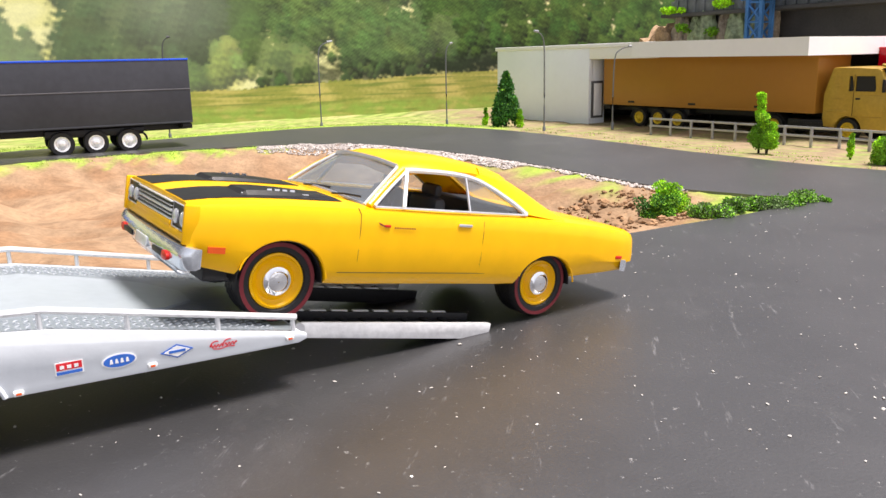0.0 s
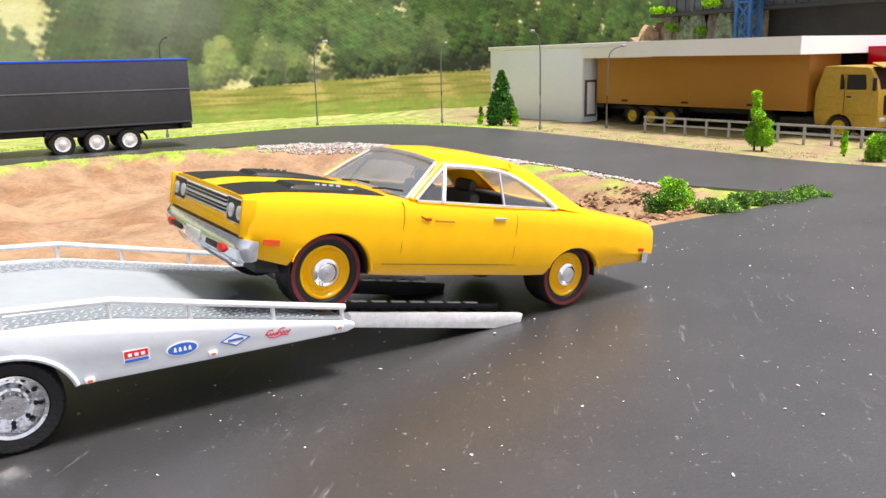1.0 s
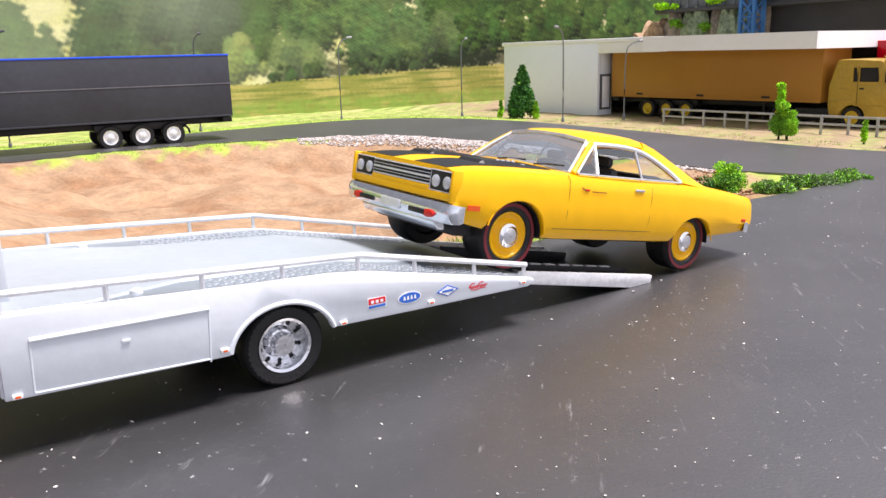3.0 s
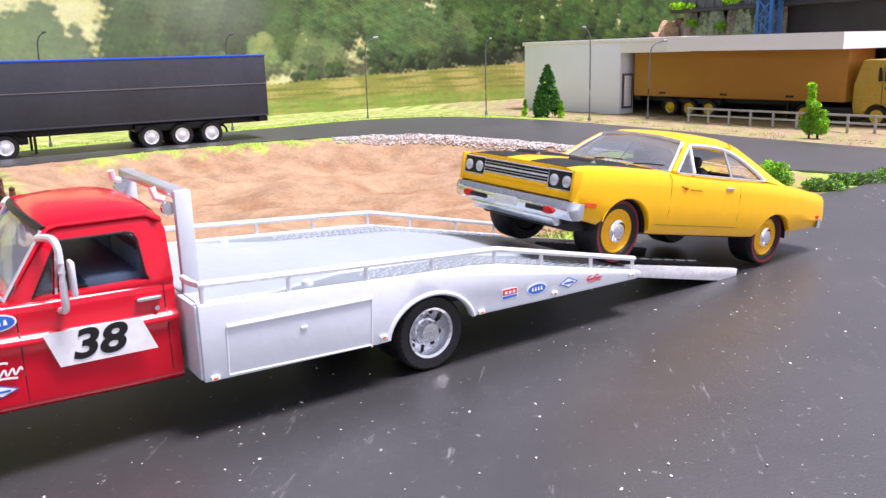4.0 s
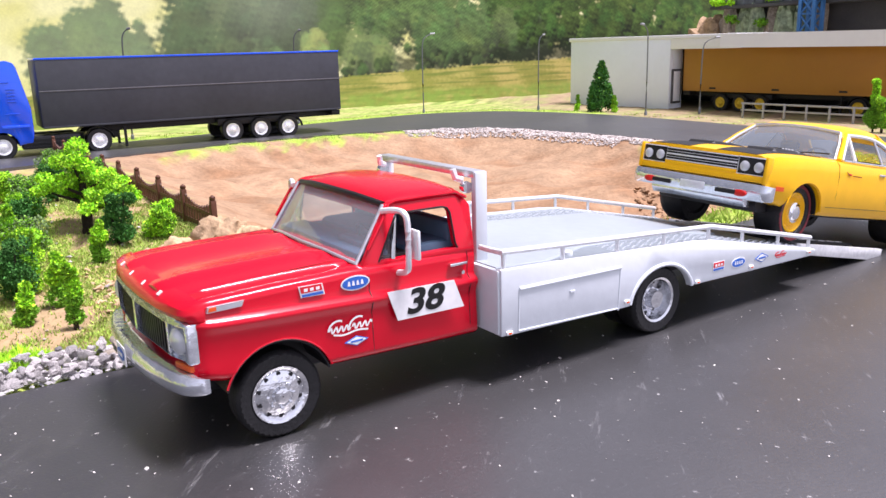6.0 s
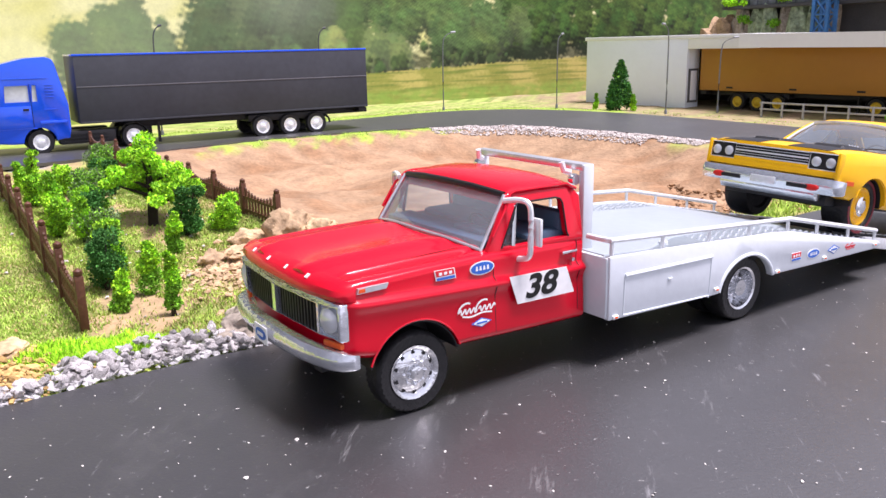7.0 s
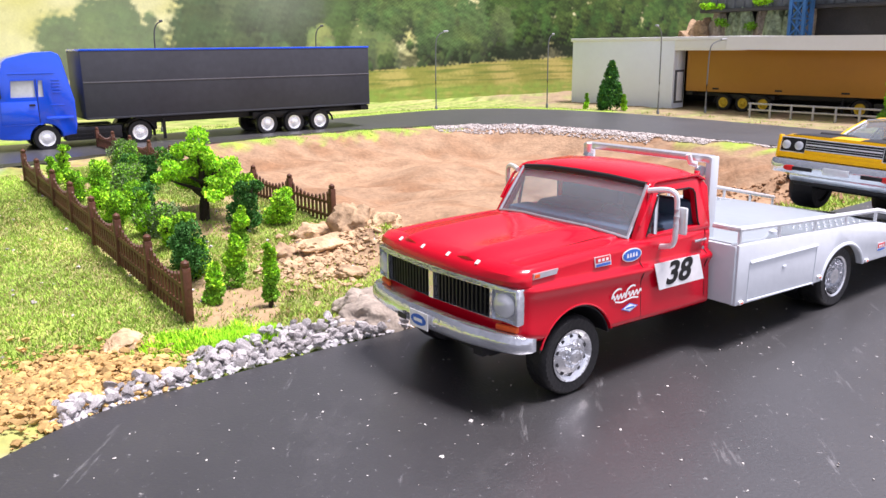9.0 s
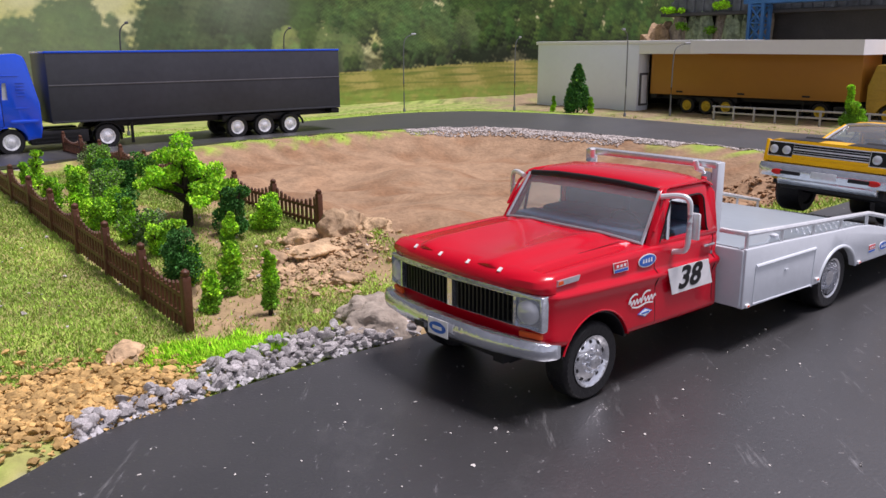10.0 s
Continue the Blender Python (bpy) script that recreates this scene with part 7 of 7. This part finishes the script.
def cone_tree(x, y, hgt, rad, seed):
    r = random.Random(seed)
    p = thing("conifer", "dense dark green cone-shaped model conifer by the hall", "tree")
    b = bmesh.new()
    tube(b, [(0, 0, -0.1), (0, 0, hgt * 0.8)], 0.05, 6, 0.015)
    part("trunk", b, M["bark"], p)
    blobs = []
    for k in range(150):
        u = r.random() ** 0.9
        a = r.uniform(0, 6.28)
        q = rad * (1 - u) ** 0.7 * 0.8 * min(1, 0.75 + u * 2)
        blobs.append((q * math.cos(a), q * math.sin(a), hgt * (0.07 + 0.9 * u), rad * (0.3 - 0.17 * u), 1.2))
    leaves("foliage", blobs, 8500, 0.09, M["leaf_dark"], p, seed)
    leaves("foliage", blobs, 500, 0.09, M["leaf_mid"], p, seed + 1)
    return put(p, x, y, height(x, y))


def broad_tree(x, y, hgt, seed):
    r = random.Random(seed)
    p = thing("tree", "small bushy bright green model tree on a dark trunk", "tree")
    b = bmesh.new()
    tube(b, [(0, 0, -0.1), (0.02, 0.01, 0.3), (0.0, 0.03, 0.7), (0.03, 0.0, hgt * 0.75)], 0.12, 8, 0.04)
    blobs = []
    for k in range(15):
        a = k * 2.4 + r.uniform(-0.4, 0.4)
        u = r.uniform(0.12, 0.95)
        q = 0.78 * (1.02 - 0.62 * u)
        tip = (q * math.cos(a), q * math.sin(a), hgt * (0.3 + 0.62 * u))
        tube(b, [(0.01, 0.01, hgt * (0.2 + 0.45 * u)), (tip[0] * 0.6, tip[1] * 0.6, tip[2] - 0.1), tip], 0.035, 6, 0.012)
        for j in range(3):
            f = 0.55 + 0.25 * j
            blobs.append((tip[0] * f + r.uniform(-0.08, 0.08), tip[1] * f + r.uniform(-0.08, 0.08), tip[2] + r.uniform(-0.06, 0.08), r.uniform(0.1, 0.19), 0.6))
    blobs += [(0, 0, hgt * 0.97, 0.18, 1), (0.05, 0.05, hgt * 0.72, 0.22, 0.8)]
    part("trunk", b, M["bark"], p)
    leaves("foliage", blobs, 9500, 0.052, M["leaf_bright"], p, seed)
    leaves("foliage", blobs, 4000, 0.052, M["leaf_mid"], p, seed + 1)
    return put(p, x, y, height(x, y))


broad_tree(-13.15, 10.3, 1.5, 3)
DARK, MIX, LIME, SAGE = ("leaf_dark", "leaf_mid"), ("leaf_mid", "leaf_bright"), ("leaf_bright", "leaf_mid"), ("leaf_sage", "leaf_mid")
DEEP = ("leaf_dark", "leaf_dark")
bush(-12.05, 6.85, 0.85, 0.36, "bush", 11, "dark green flocked model bush by the fence", mats=DEEP)
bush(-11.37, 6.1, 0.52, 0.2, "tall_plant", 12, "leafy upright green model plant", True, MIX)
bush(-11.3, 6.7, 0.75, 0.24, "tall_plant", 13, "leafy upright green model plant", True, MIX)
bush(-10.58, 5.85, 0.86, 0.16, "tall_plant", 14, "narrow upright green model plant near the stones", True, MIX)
bush(-12.15, 9.6, 0.9, 0.32, "bush", 15, "dark green flocked model bush by the rear fence", mats=DEEP)
bush(-11.75, 10.1, 0.6, 0.32, "bush", 16, "bright lime green model bush by the rear fence", mats=LIME)
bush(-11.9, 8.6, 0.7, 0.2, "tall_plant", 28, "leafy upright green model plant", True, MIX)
_r = random.Random(9)
for _k, (_x, _y, _h) in enumerate(((-14.0, 9.8, 0.6), (-14.6, 10.9, 0.5), (-15.2, 11.6, 0.62), (-15.0, 12.3, 0.75), (-16.1, 13.6, 0.55), (-17.1, 15.2, 0.6), (-17.8, 16.8, 0.6), (-15.4, 14.1, 0.5), (-13.4, 9.0, 0.6))):
    bush(_x, _y, _h, 0.24 + 0.1 * (_k % 3), "bush", 40 + _k, "dark green flocked model bush in the fenced garden", False, (DEEP, DARK, SAGE)[_k % 3])
for _k in range(11):
    _u = 13.2 + 0.8 * _k + _r.uniform(-0.2, 0.2)
    _v = -4.65 + _r.uniform(0.0, 0.9)
    bush(FX * _v - FY * _u, FY * _v + FX * _u, _r.uniform(0.5, 0.9), _r.uniform(0.2, 0.3), "tall_plant", 140 + _k, "lime green leafy model plant inside the fence", _k % 3 == 0, LIME)
bush(1.45, 16.35, 0.5, 0.42, "bush", 80, "round dark green model bush where the two roads meet", mats=DARK)
bush(1.75, 16.8, 0.72, 0.4, "bush", 81, "bright green model bush where the two roads meet", mats=LIME)
bush(4.85, 25.5, 1.75, 0.42, "tall_plant", 82, "tall green model shrub on the verge", True, MIX)
bush(5.0, 25.15, 1.2, 0.4, "bush", 83, "green model shrub on the verge", False, MIX)
bush(7.1, 24.9, 0.75, 0.16, "tall_plant", 84, "small upright green model plant on the verge", True, LIME)
bush(7.3, 22.6, 0.7, 0.45, "bush", 85, "green model shrub on the verge", False, MIX)
bush(-4.35, 36.2, 0.8, 0.2, "tall_plant", 86, "small lime green model plant by the hall", True, LIME)
bush(-2.75, 34.9, 0.75, 0.24, "tall_plant", 87, "small lime green model plant by the hall", True, LIME)
cone_tree(-3.35, 35.1, 2.2, 0.62, 88)
for _k in range(9):
    bush(2.2 + 0.28 * _k, 15.45 + 0.235 * _k + _r.uniform(-0.1, 0.3), 0.13, 0.3, "bush", 100 + _k, "low dull green ground-cover clump on the road tongue", False, SAGE)


# ---- rocks, gravel and grass ----
def rock(x, y, sx, sy, sz, mt, seed, label, sink=0.3):
    b = bmesh.new()
    bmesh.ops.create_icosphere(b, subdivisions=4, radius=1)
    o = Vector((seed * 3.7, seed * 1.3, 0))
    for v in b.verts:
        d = v.co.normalized()
        n = noise.fractal(d * 1.4 + o, 1.0, 2.0, 4)
        c = noise.cell(d * 2.2 + o)
        k = 1 + 0.32 * n + 0.05 * c + 0.1 * noise.noise(d * 6 + o) + 0.06 * noise.noise(d * 14 + o) + 0.03 * noise.noise(d * 28 + o)
        v.co = Vector((d.x * sx * k, d.y * sy * k, d.z * sz * k))
    ob = finish("rock", b, M[mt], smooth=60)
    tagged(ob, label, "rock", "garden rocks")
    return put(ob, x, y, height(x, y) + sz * (1 - 2 * sink) * 0.6, seed * 47)


rock(-9.1, 5.0, 0.52, 0.38, 0.21, "grey_rock", 1, "pale grey-tan boulder at the road edge")
rock(-9.3, 5.4, 0.38, 0.3, 0.26, "grey_rock", 12, "pale grey-tan boulder at the road edge")
rock(-10.25, 9.3, 0.46, 0.36, 0.4, "rock", 2, "rough tan boulder below the rear fence")
rock(-9.7, 9.1, 0.32, 0.28, 0.2, "rock_pink", 3, "crumbly tan rock pile beside the boulder")
rock(-10.85, 9.2, 0.34, 0.26, 0.2, "rock_pink", 4, "crumbly tan rock pile beside the boulder")
rock(-10.5, 8.35, 0.46, 0.3, 0.15, "rock_pink", 5, "crumbly tan rock pile beside the boulder")
rock(-11.1, 8.2, 0.26, 0.2, 0.14, "rock", 6, "small tan rock on the bank")
rock(-9.9, 7.3, 0.22, 0.2, 0.1, "rock", 7, "small tan rock on the bank")
rock(-11.75, 4.35, 0.36, 0.18, 0.1, "rock_pink", 10, "small tan rock on the lawn edge")


def scatter(name, label, category, pts, sizes, material, seed, flat=0.7):
    """Loose stones as one heap: squashed, chipped octahedra."""
    r = np.random.RandomState(seed)
    base = np.array([(1, 0, 0), (-1, 0, 0), (0, 1, 0), (0, -1, 0), (0, 0, 1), (0, 0, -1), (0.6, 0.6, 0.55), (-0.6, 0.62, 0.5), (-0.62, -0.6, 0.55), (0.6, -0.6, 0.5)], float)
    hull = bmesh.new()
    for p in base:
        hull.verts.new(p)
    bmesh.ops.convex_hull(hull, input=hull.verts[:])
    hull.verts.ensure_lookup_table()
    bv = np.array([v.co for v in hull.verts])
    hull.verts.index_update()
    bf = np.array([[v.index for v in f.verts] for f in hull.faces if len(f.verts) == 3])
    hull.free()
    V, F = [], []
    for i, ((x, y, z), s) in enumerate(zip(pts, sizes)):
        a = r.uniform(0, 6.28)
        e = Euler((r.uniform(-0.5, 0.5), r.uniform(-0.5, 0.5), a)).to_matrix()
        q = bv * (1 + r.uniform(-0.28, 0.28, bv.shape)) * s * np.array((r.uniform(0.8, 1.3), r.uniform(0.7, 1.0), flat * r.uniform(0.7, 1.2)))
        q = q @ np.array(e).T + np.array((x, y, z))
        F += (bf + len(V) * len(bv)).tolist()
        V.append(q)
    V = np.concatenate(V) * S
    ob = raw(name, V.tolist(), F, material)
    return tagged(ob, label, category, kind="stuff")


def along(line, t0, t1, n, r, w0, w1):
    """Random points beside a polyline, w0 to w1 off it."""
    P = np.array(line)
    seg = np.hypot(*np.diff(P, axis=0).T)
    cum = np.concatenate([[0], np.cumsum(seg)])
    out = []
    for _ in range(n):
        d = r.uniform(t0, t1) * cum[-1]
        i = min(np.searchsorted(cum, d) - 1, len(seg) - 1)
        u = (d - cum[i]) / seg[i]
        p = P[i] + (P[i + 1] - P[i]) * u
        nx = np.array((-(P[i + 1] - P[i])[1], (P[i + 1] - P[i])[0])) / seg[i]
        out.append(p + nx * r.uniform(w0, w1))
    return np.array(out)


_r = np.random.RandomState(21)
_edge = [p for p in NEAR_EDGE if -11.5 < p[0] < -8.6 and p[1] > 1.5]
_pts = np.concatenate([along(_edge, 0.14, 1.0, 420, _r, 0.05, 0.36), along(_edge, 0.45, 0.98, 340, _r, 0.15, 0.75), along(_edge, 0.12, 0.4, 60, _r, 0.02, 0.2)])
_z = zones(_pts[:, 0], _pts[:, 1])[0]
scatter("fine_gravel", "small grey gravel between larger stones at the road edge", "gravel", [(x, y, max(z, -0.03) + 0.02) for (x, y), z in zip(_pts, _z)], _r.uniform(0.025, 0.055, len(_pts)), M["gravel"], 31)


def stone_strip(pts, seed):
    """Separate rounded stones lying along the road edge."""
    r = random.Random(seed)
    strip = thing("stone_strip", "grey rounded stones heaped along the asphalt edge", "stones")
    shapes = []
    for k in range(14):
        b = bmesh.new()
        bmesh.ops.create_icosphere(b, subdivisions=2, radius=1)
        o = Vector((k * 5.1, 2.7, k))
        cuts = [(Vector((r.gauss(0, 1), r.gauss(0, 1), r.gauss(0, 1))).normalized(), r.uniform(0.35, 0.75)) for _ in range(9)]
        for v in b.verts:
            for n, d in cuts:
                over = v.co.dot(n) - d
                if over > 0:
                    v.co -= n * over * 0.9
            v.co *= 1 + 0.12 * noise.noise(v.co * 1.8 + o)
            v.co = Vector((v.co.x * 1.25, v.co.y * 0.9, v.co.z * 0.7)) * S
        me = bpy.data.meshes.new("stone")
        b.to_mesh(me)
        b.free()
        me.materials.append(M["stone"])
        me.shade_smooth()
        me.set_sharp_from_angle(angle=radians(14))
        shapes.append(me)
    for (x, y, z), sz in pts:
        ob = new("stone", r.choice(shapes))
        ob.parent = strip
        ob.matrix_local = pose(S * x, S * y, S * z, r.uniform(-30, 30), r.uniform(-30, 30), r.uniform(0, 360)) @ Matrix.Scale(sz, 4)
    return strip


_pts = np.concatenate([along(_edge, 0.14, 1.0, 145, _r, 0.06, 0.34), along(_edge, 0.45, 0.98, 130, _r, 0.2, 0.72), along(_edge, 0.12, 0.4, 23, _r, 0.05, 0.18)])
_z = zones(_pts[:, 0], _pts[:, 1])[0]
stone_strip([((x, y, max(z, -0.02) + 0.035 + _r.uniform(0, 0.08)), _r.choice((0.04, 0.048, 0.058, 0.072)) * _r.uniform(0.8, 1.2)) for (x, y), z in zip(_pts, _z)], 77)
_pts = np.stack([_r.normal(-11.85, 0.55, 3600), _r.normal(3.1, 0.5, 3600)], 1)
_ok = [(p, z) for p, z, rd in zip(_pts, zones(_pts[:, 0], _pts[:, 1])[0], inside(_pts[:, 0], _pts[:, 1], ROAD)) if not rd]
scatter("ochre_gravel", "loose ochre-yellow gravel beside the lawn", "gravel", [(p[0], p[1], z + 0.02 + _r.uniform(0, 0.04)) for p, z in _ok], np.clip(np.abs(_r.normal(0.02, 0.022, len(_ok))), 0.012, 0.085), M["gravel_orange"], 32)
_edge = [p for p in INNER_EDGE if p[0] > -11.2]
_pts = np.concatenate([along(_edge, 0.12, 0.45, 800, _r, 0.03, 0.4), along(_edge, 0.4, 1.0, 4500, _r, 0.03, 0.85), along(_edge, 0.5, 1.0, 1500, _r, 0.6, 1.25)])
_z = zones(_pts[:, 0], _pts[:, 1])[0]
scatter("pale_gravel", "pale grey gravel strip along the far road", "gravel", [(x, y, z + 0.015) for (x, y), z in zip(_pts, _z)], _r.uniform(0.018, 0.05, len(_pts)), M["gravel_pale"], 33)
_pts = np.stack([_r.uniform(-11, 9, 1900), _r.uniform(0.0, 17, 1900)], 1)
_ok = [p for p, rd, d in zip(_pts, inside(_pts[:, 0], _pts[:, 1], ROAD), away(_pts[:, 0], _pts[:, 1], NEAR_EDGE)) if rd]
scatter("pale_chips", "tiny pale stone chips lying on the asphalt", "gravel", [(p[0], p[1], 0.006) for p in _ok], np.clip(np.abs(_r.normal(0.0, 0.006, len(_ok))) + 0.0035, 0, 0.02), M["speck"], 34, 0.5)


_pts = np.stack([_r.uniform(-17, -9, 190), _r.uniform(2.5, 12, 190)], 1)
_zz = zones(_pts[:, 0], _pts[:, 1])
_ok = [(p, z) for p, z, isl, ac, dn in zip(_pts, _zz[0], _zz[4], _zz[1], _zz[6]) if isl and ac < -1.2 and dn > 0.6]
scatter("lawn_chips", "pale stone crumbs strewn over the lawn", "gravel", [(p[0], p[1], z + 0.02) for p, z in _ok], np.clip(np.abs(_r.normal(0.02, 0.02, len(_ok))), 0.012, 0.06), M["gravel_pale"], 36)


_pts = np.stack([_r.uniform(-3.2, 2.2, 2600), _r.uniform(12.0, 18.5, 2600)], 1)
_zz = zones(_pts[:, 0], _pts[:, 1])
_ok = [(p, z) for p, z, isl, dn, di in zip(_pts, _zz[0], _zz[4], _zz[6], _zz[7]) if isl and dn > 0.25 and di > 0.35]
scatter("earth_lumps", "churned brown earth lumps between the two roads", "earth", [(p[0], p[1], z + 0.01) for p, z in _ok], np.clip(np.abs(_r.normal(0.03, 0.035, len(_ok))), 0.015, 0.12), M["earth"], 38, 0.6)
_pts = np.stack([_r.normal(-10.5, 0.45, 2000), _r.normal(8.3, 0.7, 2000)], 1)
_z = zones(_pts[:, 0], _pts[:, 1])[0]
scatter("earth_crumbs", "crumbly tan earth and grit around the boulder", "gravel", [(x, y, z + 0.015) for (x, y), z in zip(_pts, _z)], np.clip(np.abs(_r.normal(0.02, 0.028, len(_pts))), 0.012, 0.09), M["rock_pink"], 37)


def blades(name, label, box4, n, hgt, material, seed, keep):
    r = np.random.RandomState(seed)
    x, y = r.uniform(box4[0], box4[1], n), r.uniform(box4[2], box4[3], n)
    z, across, along_, rd, island, beyond, dn, di, do, pit, w, mound = zones(x, y)
    ok = keep(x, y, across, along_, rd, island, beyond, dn, di, do, w)
    x, y, z = x[ok], y[ok], z[ok]
    m = len(x)
    a = r.uniform(0, 6.28, m)
    h = hgt * r.uniform(0.5, 1.3, m)
    wd = 0.012 + 0.008 * r.random(m)
    lx, ly = r.normal(0, 0.6, m) * h, r.normal(0, 0.6, m) * h
    P0 = np.stack([x - np.cos(a) * wd, y - np.sin(a) * wd, z - 0.02], 1)
    P1 = np.stack([x + np.cos(a) * wd, y + np.sin(a) * wd, z - 0.02], 1)
    P2 = np.stack([x + lx, y + ly, z + h], 1)
    V = np.stack([P0, P1, P2], 1).reshape(-1, 3) * S
    F = np.arange(3 * m).reshape(-1, 3)
    return tagged(raw(name, V.tolist(), F.tolist(), material), label, "grass", kind="stuff")


_lawn = lambda x, y, ac, al, rd, isl, bey, dn, di, do, w: isl & (ac < -1.3) & (dn > 0.5) & ~((np.hypot((x + 11.85) / 1.1, (y - 3.1) / 0.95) < 1.0)) & (w[1] + w[0] + 0.6 * w[2] > -2.2) & (np.modf(np.abs(np.sin(x * 127.1 + y * 311.7)) * 4375.85)[0] > bare(x, y, ac))
blades("lawn_grass", "short bright green static grass", (-19, -8.6, 2, 17), 330000, 0.042, M["grass"], 61, _lawn)
blades("dry_grass", "short straw-green static grass", (-19, -8.6, 2, 17), 110000, 0.042, M["grass_pale"], 62, _lawn)
_bright = lambda x, y, ac, al, rd, isl, bey, dn, di, do, w: isl & (np.hypot((x + 10.75) / 0.75, (y - 4.45) / 0.5) < 1.0 + 0.2 * w[2]) & (dn > 0.35)
blades("bright_grass", "vivid lime green static grass tuft by the stones", (-12, -9.4, 3.6, 5.2), 14000, 0.085, M["leaf_bright"], 63, _bright)
_tuft = lambda x, y, ac, al, rd, isl, bey, dn, di, do, w: isl & (np.hypot((x + 11.95) / 0.38, (y - 1.62) / 0.26) < 1.0) & (dn > 0.03)
blades("tuft_grass", "green static grass tuft at the asphalt edge", (-12.8, -11.2, 1.1, 2.3), 8000, 0.09, M["grass"], 66, _tuft)
_pit = lambda x, y, ac, al, rd, isl, bey, dn, di, do, w: isl & (dn < 0.75 + 0.25 * w[2]) & (x > -3.6) & (x < 0.6) & (w[1] > -0.5)
blades("pit_grass", "ragged green static grass on the near rim of the dirt pit", (-4, 1, 9, 15), 9000, 0.16, M["grass"], 67, _pit)
_verge = lambda x, y, ac, al, rd, isl, bey, dn, di, do, w: (bey & (do < 2.2) & (w[1] > -0.4) & (x < 9) & ((x < -4.5) | (w[1] + 0.5 * w[2] > 0.45))) | (isl & (di < 1.0) & (x > -16) & (x < -9.8) & (w[1] > -0.3))
blades("verge_grass", "thin green static grass along the far road", (-22, 10, 17, 39), 90000, 0.05, M["grass"], 64, _verge)
outcrop()
